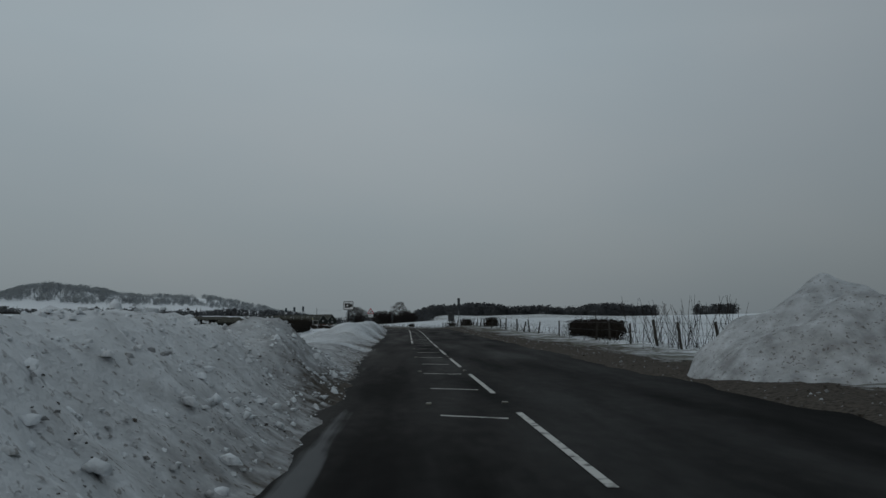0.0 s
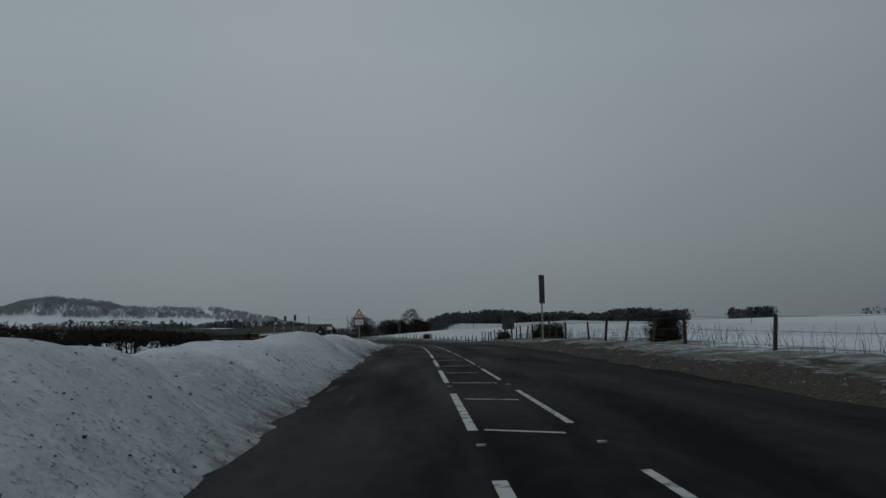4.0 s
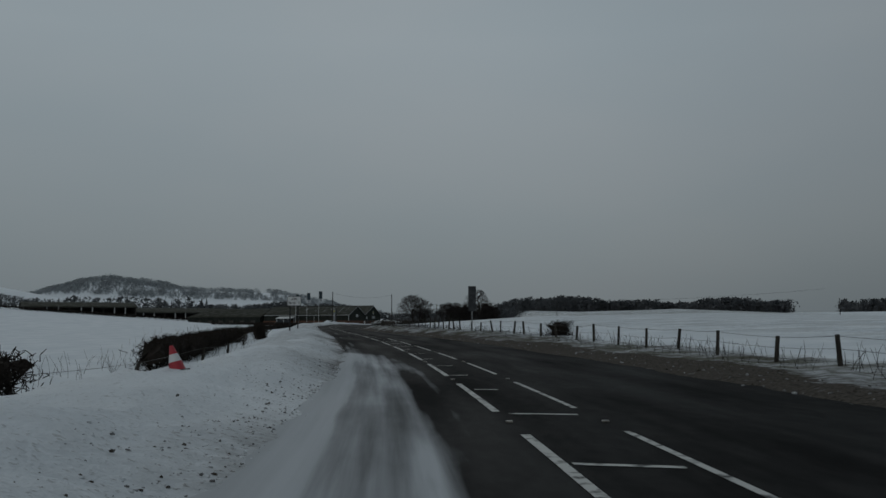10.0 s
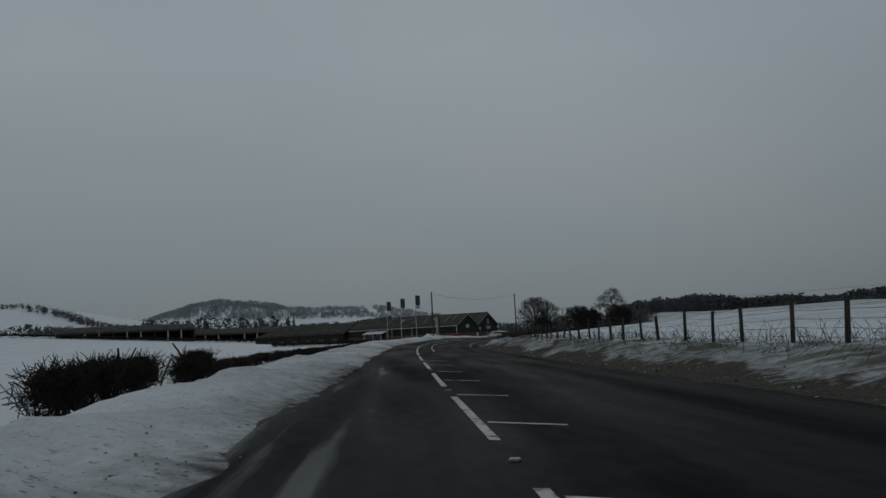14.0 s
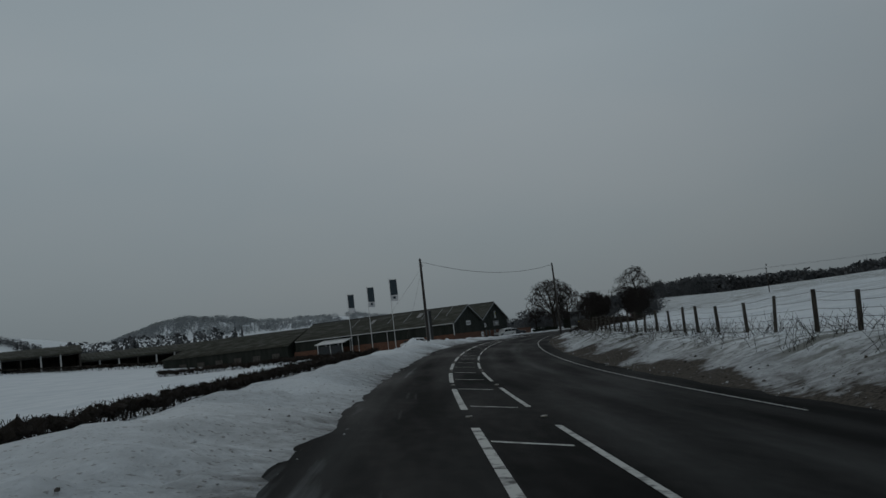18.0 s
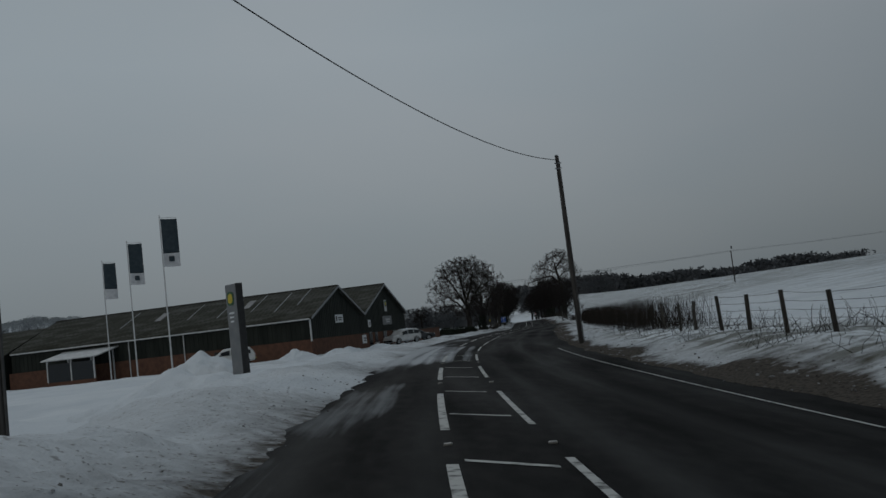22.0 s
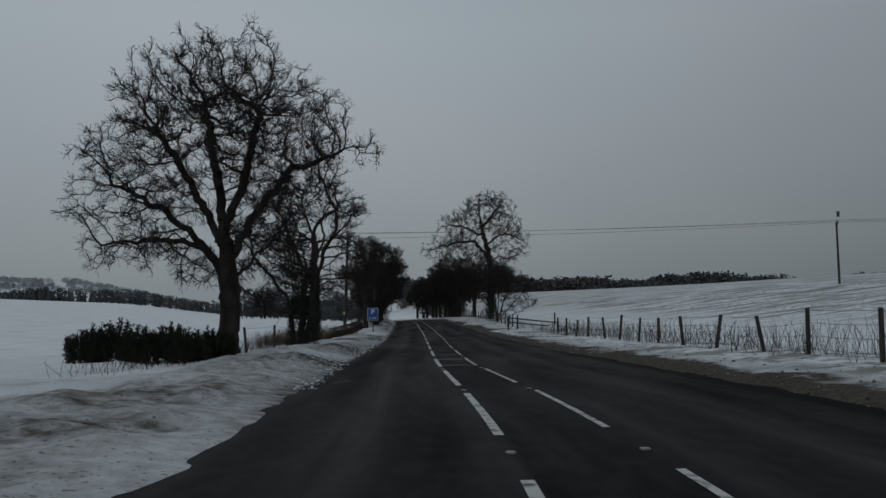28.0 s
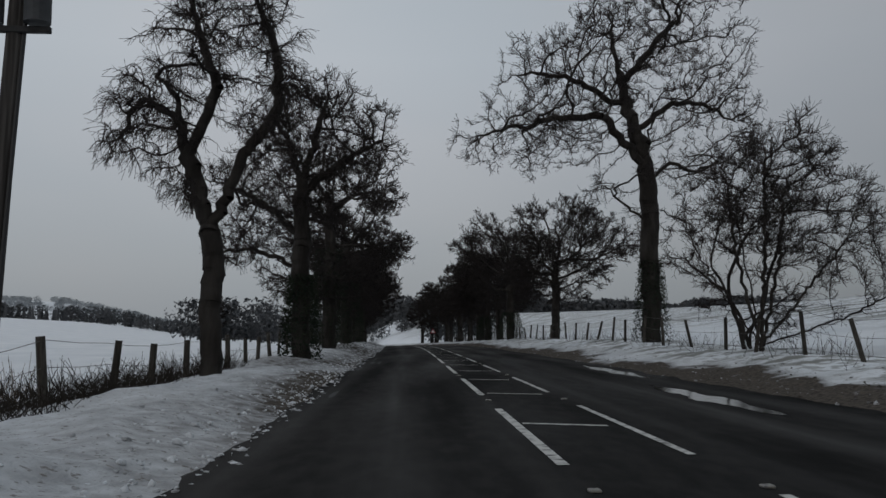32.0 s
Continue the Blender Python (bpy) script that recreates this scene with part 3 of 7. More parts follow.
def grass_of(xx, yy, uu):
    d2 = uu - LINE_W - EDGE_R(yy)
    near = step(1.2, 2.4, d2) * (1 - step(4.5, 7, d2)) * 0.75
    field = step(10, 22, d2) * (1 - step(120, 260, d2)) * (0.3 + 0.45 * step(400, 470, yy)) * step(-60, 0, yy)
    return np.clip(near + field, 0, 1)


steps_y = np.concatenate([np.arange(-2500, -400, 160), np.arange(-400, -140, 14), np.arange(-140, 600, 0.5), np.arange(620, 800, 3), np.arange(800, 1600, 30), np.arange(1600, 3600, 90)])
near_l = -np.concatenate([np.arange(0.9, 7.5, 0.22), np.arange(7.5, 14, 0.6), np.arange(14, 50, 2.2), np.arange(50, 240, 12), np.arange(240, 1600, 60), np.arange(1600, 3200, 160)])[::-1]
near_r = np.concatenate([np.arange(4.2, 10.5, 0.22), np.arange(10.5, 18, 0.7), np.arange(18, 60, 2.6), np.arange(60, 240, 12), np.arange(240, 1500, 70), np.arange(1500, 3000, 190)])
us = np.concatenate([near_l, [-0.4, 0.6, 1.8, 3.0], near_r])
ground = tagged(grid_sheet("ground", steps_y, us, land, {"dirt": dirt_of, "grass": grass_of}, SNOW), "snow-covered fields and dirty ploughed roadside snowbanks", "ground", kind="structure")


def drift_of(xx, yy, uu):
    """Powder snow blown across the near lane from the open field, pressed into wheel tracks."""
    band = flat_table([(-140, 0.3), (-60, 0.15), (40, 0.12), (72, 0.3), (84, 0.4), (95, 0.5), (133, 0.4), (138, 0.16), (166, 0.2), (176, 0.2), (240, 0.15), (300, 0.15), (328, 0.3), (350, 0.5), (357, 0.34), (374, 0.28), (390, 0.2), (420, 0.12), (800, 0.15)])(yy)
    d = uu + EDGE_L(yy)
    reach = flat_table([(-140, 0.9), (75, 0.9), (88, 1.4), (136, 1.4), (166, 1.6), (178, 1.1), (300, 1.1), (328, 1.3), (359, 1.6), (380, 1.0), (800, 0.8)])(yy)
    a = band * (1 - step(0.55, 1.05, d / reach + 0.25 * rough(xx * 0.6, yy * 0.35, 31)))
    # two whole covers, cut off straight by the wheels that have passed
    wander = 0.05 * rough(yy * 0.1, yy * 0, 36) + 0.02 * rough(yy * 0.9, yy * 0, 38)
    u = uu + wander
    first = step(92, 98, yy - 1.5 * d) * (1 - step(128, 133, yy + d))
    cover = (1.0 - 0.42 * step(0.1, 1.0, d)) * (1 - step(-1.10, -1.0, u)) + 0.28 * step(-1.10, -1.0, u) * (1 - step(-0.62, -0.25, u))
    cover = cover - 0.09 * np.exp(-(((u + 2.2) / 0.12) ** 2))
    second = step(328, 334, yy - 0.7 * d) * (1 - step(350.5, 355, yy + 0.8 * d + 1.5 * rough(xx * 0.5, yy * 0.2, 39)))
    sheet = (1.0 - 0.42 * step(0.1, 1.5, d)) * (1 - step(0.30, 0.42, u)) + 0.5 * step(0.54, 0.64, u) * (1 - step(0.8, 1.15, u))
    for at, deep in ((-1.15, 0.30), (-0.72, 0.16), (-0.32, 0.14), (-0.05, 0.08)):
        sheet = sheet - deep * np.exp(-(((u - at) / 0.1) ** 2)) * (u < 0.3)
    a = np.maximum(a, np.maximum(first * cover, second * sheet))
    d2 = uu - LINE_W - EDGE_R(yy)
    b = 0.5 * step(-1.2, -0.1, d2 + 0.5 * rough(xx * 0.4, yy * 0.15, 33)) * (0.35 + 0.6 * step(-0.2, 0.3, rough(yy * 0.05, yy * 0, 35)))
    return np.clip(a + b * 0.2, 0, 1)


def salt_of(xx, yy, uu):
    """Dry salt-grey bands between the damp wheel tracks."""
    lane = np.where(uu < 0, uu + 1.5, uu - LINE_W - 1.9)
    mid = np.exp(-((lane / 0.35) ** 2))
    side = np.exp(-(((np.abs(lane) - 1.35) / 0.3) ** 2))
    return np.clip(0.8 * mid + 0.5 * side, 0, 1) * (0.62 + 0.38 * rough(xx * 0.5, yy * 0.06, 41)) * (0.45 + 0.55 * step(150, 200, yy))


def road_height(xx, yy):
    u = xx - ROAD_X(yy)
    # the asphalt dips away under the snow on both sides
    under = 0.5 * step(0.4, 1.4, -u - EDGE_L(yy)) + 0.4 * step(0.4, 1.2, u - LINE_W - EDGE_R(yy))
    return ROAD_Z(yy) + np.tan(np.radians(BANK(yy))) * np.clip(u, -4, 6.2) - under


road = tagged(grid_sheet("road", np.arange(-140, 800, 0.8), np.arange(-4.3, 6.6, 0.1), road_height, {"drift": drift_of, "salt": salt_of, "across": lambda xx, yy, uu: uu}, ASPHALT), "wet black asphalt two-lane road with streaks of blown snow", "road", kind="structure")


def rz(y, u, dz=0.0):
    return float(ROAD_Z(y)) + math.tan(radians(float(BANK(y)))) * u + dz


markings = tagged(new("road_markings"), "worn white hatched centre strip and edge lines on asphalt", "road markings", kind="structure")


def mark(name, y0, u0, y1, u1, w):
    """One painted bar from (y0, u0) to (y1, u1), laid on the road."""
    n = 8 if abs(y1 - y0) > 2 else 2
    bm = bmesh.new()
    prev = None
    for i in range(n + 1):
        t = i / n
        y, u = y0 + (y1 - y0) * t, u0 + (u1 - u0) * t
        dx, dy = (0, w / 2) if abs(y1 - y0) < abs(u1 - u0) else (w / 2, 0)
        pair = [bm.verts.new((float(ROAD_X(y + s * dy)) + u + s * dx, y + s * dy, rz(y + s * dy, u + s * dx, 0.007))) for s in (-1, 1)]
        if prev:
            bm.faces.new((prev[0], prev[1], pair[1], pair[0]))
        prev = pair
    return part(name, bm, PAINT, markings)


# starts of the dashes and places of the cross bars, by their count along the road
DASH = flat_table([(-16, -131.0), (-10, -80.5), (-5, -37.2), (0, 6.8), (3, 31.9), (7, 66.0), (10, 90.9), (14, 123.5), (20, 172.2), (25, 214.1), (33, 281.1), (36, 305.4), (37, 313.6), (40, 342.7), (42, 359.7), (44, 376.3), (49, 417.6), (51, 432.6), (54, 458.3), (55, 467.6), (56, 476.8), (57, 484.6), (58, 492.1), (75, 636.0)])
BAR = flat_table([(-2, -74.8), (0, -65.3), (4, -46.8), (7, -32.8), (10, -19.3), (18, 15.4), (20, 25.4), (22, 33.5), (26, 51.9), (30, 71.0), (33, 84.5), (37, 102.6), (41, 119.9), (45, 137.8), (51, 164.9), (56, 187.3), (63, 220.6), (65, 230.6), (68, 243.4), (70, 253.2), (74, 270.9), (79, 294.1), (85, 319.8), (87, 329.0), (95, 365.9), (97, 375.0), (110, 433.5), (112, 442.2), (114, 453.1), (118, 474.0), (123, 501.0), (147, 617.0)])
# the strip's width from line to line, and how far each bar's far end lies back
WIDE = flat_table([(-140, 1.17), (-75, 1.15), (-55, 1.08), (-25, 1.1), (20, 1.13), (36, 1.03), (52, 1.06), (70, 1.15), (88, 1.1), (103, 1.18), (121, 1.19), (137, 1.14), (160, 1.1), (220, 1.0), (243, 1.04), (268, 1.0), (296, 1.06), (324, 1.05), (346, 1.2), (362, 1.29), (372, 1.24), (417, 1.27), (426, 1.2), (434, 0.99), (452, 1.03), (462, 1.1), (474, 1.24), (495, 1.27), (560, 1.2)])
SKEW = flat_table([(-60, 0.65), (30, 0.6), (75, 0.42), (100, 0.25), (125, 0.0), (150, 0.1), (180, 0.3), (225, 0.4), (300, 0.55), (370, 0.4), (440, 0.22), (460, 0.3), (500, 0.6)])
rnd = random.Random(3)
for n in range(-16, 75):
    y = float(DASH(n))
    w = float(WIDE(y + 3))
    if n >= -5 and n not in (40,):
        mark("dash", y, 0.0, y + 5.6, 0.0, 0.11)
    if not 150 < y < 212:
        mark("dash", y + 0.45, w, y + 5.9, float(WIDE(y + 6)), 0.085 if not 10 < y < 24 else 0.05)
    # reflecting studs in the gaps of the lines
    for u in (0.0, w):
        if not (u and 150 < y < 215):
            s = part("road_stud", boxed((0.09, 0.10, 0.026), (float(ROAD_X(y - 1.3)) + u, y - 1.3, rz(y - 1.3, u, 0.011)), 0.008), STUD, markings)
for n in range(-2, 146):
    y = float(BAR(n))
    if 339 < y < 362 or 399 < y < 431:
        continue
    w = float(WIDE(y))
    far = w - 0.2 + rnd.uniform(-0.04, 0.06) if not 110 < y < 136 else w * rnd.uniform(0.35, 0.6)
    mark("hatch_bar", y, 0.1 + rnd.uniform(-0.02, 0.04), y - float(SKEW(y)) * far / w, far, 0.125)
for y0 in np.arange(247, 338, 6.0):
    mark("edge_line", y0, 4.66, y0 + 5.9, 4.66, 0.055)

# ---- makers of things ----
def tree_arrays(height, spread, seed, trunk_r, bare=0.28, clumps=26, marks=1100, droop=0.0, lean=(0, 0), crook=0.48, twig=0.42, stems_=1, flat=0.5, shell=0.35, per=5, leader=0.0, lobes=(), limbs=()):
    """Branches of a bare tree, grown towards clumps of free air under a domed crown, or towards given lobes (x, z, r) along given limbs of (x, z)."""
    rs = np.random.default_rng(seed)
    z0 = height * bare
    deep = height - z0
    # clumps of buds on and inside the dome
    at, tries = [], 0
    while len(at) < clumps and tries < 4000:
        tries += 1
        v = rs.uniform(-1, 1, 3)
        t = (v[2] + 1) / 2
        edge = (1 - max(0.0, (t - flat) / (1 - flat)) ** 2) ** 0.5 if t > flat else 0.55 + 0.45 * (t / flat) ** 0.7
        r = math.hypot(v[0], v[1])
        if r < edge and (r > edge * shell or t > 0.75):
            at.append((v[0] * spread * 0.86 + lean[0], v[1] * spread * 0.86 + lean[1], z0 + deep * (0.04 + 0.86 * t)))
    at = np.array(at)
    which = rs.integers(0, len(at), marks)
    size = spread * 0.26
    ball = rs.standard_normal((marks, 3))
    ball *= (rs.random(marks) ** 0.4 / np.linalg.norm(ball, axis=1))[:, None]
    buds = at[which] + ball * np.array([size, size, size * 0.7])
    if lobes:
        lb = np.array(lobes)
        reach = np.abs(lb[:, 0]).max() + 1.0
        deep_y = 0.75 * spread * np.sqrt(np.clip(1 - (lb[:, 0] / reach) ** 2, 0.05, 1))
        lb = np.concatenate([lb, lb, lb])
        side = np.concatenate([rs.uniform(-0.35, 0.35, len(lobes)), rs.uniform(0.45, 1, len(lobes)), -rs.uniform(0.45, 1, len(lobes))]) * np.tile(deep_y, 3)
        # lobes towards the front and the back sit nearer the middle, so that the crown stays rounded
        pull = np.concatenate([np.ones(len(lobes)), np.full(2 * len(lobes), 0.72)])
        pick = rs.choice(len(lb), marks, p=lb[:, 2] ** 2 / (lb[:, 2] ** 2).sum())
        buds = np.stack([lb[pick, 0] * pull[pick], side[pick], lb[pick, 1]], 1) + ball * lb[pick, 2:3]
    buds = buds[(buds[:, 2] > z0 * (0.3 if lobes else 0.72)) & (buds[:, 2] < height)]
    step_ = 0.23 * height / 12
    node, up = [], []
    for s in range(stems_):
        foot = np.array([0.0, 0.0, -0.35]) + (rs.uniform(-0.35, 0.35, 3) * [1, 1, 0] if stems_ > 1 else 0)
        top = np.array([lean[0] * 0.15, lean[1] * 0.15, max(z0, leader * height)]) + (rs.uniform(-0.9, 0.9, 3) * [1, 1, 0] * spread * 0.3 if stems_ > 1 else 0)
        n = max(3, int((top[2] + 0.35) / step_))
        for i in range(n + 1):
            node.append(foot + (top - foot) * i / n + np.array([math.sin(i * 0.55 + seed), math.cos(i * 0.43 + seed), 0]) * 0.06 * (i / n) * (leader > 0) + rs.standard_normal(3) * [0.02, 0.02, 0] * trunk_r * 4)
            up.append(len(node) - 2 if i else -1)
    for limb in limbs:
        prev = None
        for k, ((xa, za), (xb, zb)) in enumerate(zip(limb, limb[1:])):
            n = max(1, int(math.hypot(xb - xa, zb - za) / step_))
            if prev is None:
                q = np.array([xa, 0.0, za])
                prev = int(np.argmin(np.linalg.norm(np.array(node) - q, axis=1))) if node else -1
                out_ = rs.uniform(-0.5, 0.5)
                y_ = node[prev][1] if node else 0.0
            for i in range(1, n + 1):
                y_ += out_ * step_ * 0.6
                node.append(np.array([xa + (xb - xa) * i / n, y_, za + (zb - za) * i / n]) + rs.standard_normal(3) * step_ * 0.22)
                up.append(prev)
                prev = len(node) - 1
    P = np.array(node)
    parent = list(up)
    near = np.full(len(buds), 1e9)
    whom = np.zeros(len(buds), int)

    def see(lo, hi):
        d = np.linalg.norm(buds[:, None] - P[None, lo:hi], axis=2)
        j = d.argmin(1)
        dj = d[np.arange(len(buds)), j]
        closer = dj < near
        near[closer] = dj[closer]
        whom[closer] = lo + j[closer]
    see(0, len(P))
    alive = np.ones(len(buds), bool)
    kids = np.zeros(len(P), int)
    sway = rs.standard_normal((len(P), 3)) * crook
    for _ in range(220):
        if not alive.any() or len(P) > 7000:
            break
        pull = np.zeros((len(P), 3))
        d = buds[alive] - P[whom[alive]]
        d /= np.maximum(np.linalg.norm(d, axis=1), 1e-6)[:, None]
        np.add.at(pull, whom[alive], d)
        got = np.unique(whom[alive])
        d = pull[got]
        d /= np.maximum(np.linalg.norm(d, axis=1), 1e-6)[:, None]
        sw = 0.72 * sway[got] + 0.5 * crook * rs.standard_normal((len(got), 3))
        d = d + sw + np.array([0, 0, 0.06])
        d /= np.linalg.norm(d, axis=1)[:, None]
        lo = len(P)
        P = np.concatenate([P, P[got] + d * step_])
        sway = np.concatenate([sway, sw])
        parent += list(got)
        kids = np.concatenate([kids, np.zeros(len(got), int)])
        kids[got] += 1
        see(lo, len(P))
        alive &= (near > step_ * 1.25) & (kids[whom] < 5)
    n = len(P)
    weight = np.zeros(n)
    tip = np.ones(n, bool)
    for i in range(n - 1, -1, -1):
        if tip[i]:
            weight[i] = 1.0
        if parent[i] >= 0:
            weight[parent[i]] += weight[i]
            tip[parent[i]] = False
    rad = 0.011 * weight ** 0.46
    rad *= 1 + (trunk_r / rad[0] - 1) * np.clip(rad / rad[0], 0, 1) ** 0.6
    rad = np.maximum(rad, 0.009)
    rad[0] *= 1.45
    thick, thin = [], []
    for i in range(n):
        j = parent[i]
        if j >= 0:
            (thick if rad[i] > 0.035 else thin).append((P[j], P[i], rad[j] if rad[j] < rad[i] * 2.2 else rad[i] * 1.25, rad[i]))
    # fine twigs off all the thin wood
    fine = np.where(rad < 0.04)[0]
    mid_ = np.array([0.0, 0.0, z0 + 0.3 * deep])
    for i in fine:
        j = parent[i]
        along = P[i] - P[j] if j >= 0 else np.array([0, 0, 1.0])
        along = along / max(np.linalg.norm(along), 1e-6)
        for _ in range(per + (2 if tip[i] else 0)):
            q = P[i] - along * step_ * rs.random()
            away = P[i] - mid_
            away = away / max(np.linalg.norm(away), 1e-6)
            d = along * 0.6 + away * 0.45 + rs.standard_normal(3) * 0.45 + np.array([0, 0, 0.1 - droop])
            d /= np.linalg.norm(d)
            L = twig * rs.uniform(0.35, 1.1)
            for k in range(3):
                q2 = q + d * L / 3
                thin.append((q, q2, 0.0085 - 0.0015 * k, 0.007 - 0.0015 * k))
                if k == 1:
                    e = d + rs.standard_normal(3) * 0.7
                    e /= np.linalg.norm(e)
                    thin.append((q2, q2 + e * L * 0.45, 0.006, 0.004))
                d = d + rs.standard_normal(3) * 0.32 + np.array([0, 0, 0.06 - 2.0 * droop])
                d /= np.linalg.norm(d)
                q = q2
    return thick, thin


def tube_mesh(name, segs, mat, sides, thin_min=0.0):
    p0 = np.array([s[0] for s in segs])
    p1 = np.array([s[1] for s in segs])
    if sides > 4:
        d = p1 - p0
        d /= np.maximum(np.linalg.norm(d, axis=1), 1e-6)[:, None]
        p0 = p0 - d * np.array([0.45 * s[2] for s in segs])[:, None]
    r0 = np.maximum([s[2] for s in segs], thin_min)
    r1 = np.maximum([s[3] for s in segs], thin_min)
    v, f = tubes(p0, p1, r0, r1, sides)
    return mesh_of(name, v, f, mat, smooth=sides > 4)


def fit_height(segs, height):
    """Brings a grown tree to its height and sets no other size."""
    top = max(max(s[0][2], s[1][2]) for s in segs)
    return height / top


def tree(at, height, spread, seed, trunk_r, label, crown_label="", twig_min=0.0045, name="tree", **kw):
    thick, thin = tree_arrays(height, spread, seed, trunk_r, **kw)
    k = fit_height(thick + thin, height)
    ob = thing(name, at, label, "tree")
    sc = Matrix.Diagonal((k, k, k, 1))
    a = tube_mesh("trunk", thick, BARK, 9)
    a.transform(sc)
    part("trunk", a, BARK, ob)
    b = tube_mesh("crown", thin, TWIG, 3, twig_min)
    b.transform(sc)
    part("crown", b, TWIG, ob, crown_label)["kind"] = "stuff"
    return ob


def stems(n, area, height, seed, lean=0.25, r=0.008, bits=3):
    """Loose upright stems scattered by area(rnd) -> (x, y, z)."""
    rnd = random.Random(seed)
    segs = []
    for _ in range(n):
        q = Vector(area(rnd))
        h = height * rnd.uniform(0.45, 1.1)
        d = Vector((rnd.gauss(0, lean), rnd.gauss(0, lean), 1)).normalized()
        for k in range(bits):
            d = (d + Vector((rnd.gauss(0, lean * 0.5), rnd.gauss(0, lean * 0.5), 0))).normalized()
            nq = q + d * h / bits
            segs.append((q[:], nq[:], r * (1 - 0.3 * k / bits), r * (0.7 - 0.3 * k / bits)))
            q = nq
    return segs


def hedge(name, line, height, width, seed, label, per_m=60, core=0.86, legs=0.42):
    """An old clipped thorn hedge along a line of (x, y): a dense flat top carried on crooked stems."""
    rnd = random.Random(seed)
    pts = [Vector((x, y, 0)) for x, y in line]
    segs, wood, verts, faces = [], [], [], []
    ring = 8
    row = 0
    for a, b in zip(pts, pts[1:]):
        length = (b - a).length
        along = (b - a).normalized()
        side = Vector((-along.y, along.x, 0))
        n = max(2, int(length / 0.3))
        tt = np.linspace(0, 1, n + 1)
        floor = land(a.x + (b.x - a.x) * tt, a.y + (b.y - a.y) * tt)
        for i in range(n + 1):
            c = a.lerp(b, i / n)
            z = float(floor[i])
            hi = height * core * 0.86 * (1 + 0.08 * rnd.gauss(0, 1))
            lo = height * (legs + 0.08) * (1 + 0.2 * rnd.gauss(0, 1))
            for j in range(ring):
                t = 2 * math.pi * j / ring
                w = width * 0.25 * (1 + 0.45 * rnd.gauss(0, 1))
                cz = max(-1, min(1, 1.5 * math.sin(t)))
                p = c + side * max(-1, min(1, 1.4 * math.cos(t))) * w + along * rnd.gauss(0, 0.12)
                verts.append((p.x, p.y, z + (lo + hi) / 2 + cz * (hi - lo) / 2 + rnd.gauss(0, 0.075)))
            if i:
                for j in range(ring):
                    k, m = row * ring + j, row * ring + (j + 1) % ring
                    faces.append((k - ring, m - ring, m, k))
            else:
                faces.append(tuple(row * ring + j for j in range(ring)))
            row += 1
            if rnd.random() < 0.75:
                q = c + side * rnd.gauss(0, width * 0.14) + Vector((0, 0, z - 0.2))
                d = Vector((rnd.gauss(0, 0.25), rnd.gauss(0, 0.25), 1))
                r = rnd.uniform(0.022, 0.06)
                for k in range(3):
                    nq = q + d.normalized() * (lo + 0.45) / 2.6
                    wood.append((q[:], nq[:], r, r * 0.85))
                    q, r = nq, r * 0.85
                    d = d + Vector((rnd.gauss(0, 0.35), rnd.gauss(0, 0.35), 0))
        faces.append(tuple((row - 1) * ring + j for j in range(ring))[::-1])
        for _ in range(int(length * per_m * 2.6)):
            t = rnd.random()
            c = a.lerp(b, t) + side * rnd.gauss(0, width * 0.26)
            z = float(floor[min(n, int(t * n + 0.5))]) + height * (rnd.uniform(0.0, legs) if rnd.random() < 0.3 else rnd.uniform(legs * 0.8, 0.86))
            d = Vector((rnd.gauss(0, 0.7), rnd.gauss(0, 0.7), rnd.uniform(-0.2, 1.2))).normalized()
            q = Vector((c.x, c.y, z))
            for k in range(2):
                nq = q + d * height * rnd.uniform(0.07, 0.17)
                segs.append((q[:], nq[:], 0.013, 0.008))
                d = (d + Vector((rnd.gauss(0, 0.5), rnd.gauss(0, 0.5), rnd.gauss(0, 0.4)))).normalized()
                q = nq
    ob = thing(name, (0, 0, 0), label, "hedge")
    part("brushwood", tube_mesh("brushwood", segs, HEDGE, 3), HEDGE, ob)["kind"] = "stuff"
    part("stem", tube_mesh("stem", wood, HEDGE, 5), HEDGE, ob)["kind"] = "stuff"
    part("heart", mesh_of("heart", verts, [f for f in faces], HEDGE), HEDGE, ob)
    return ob


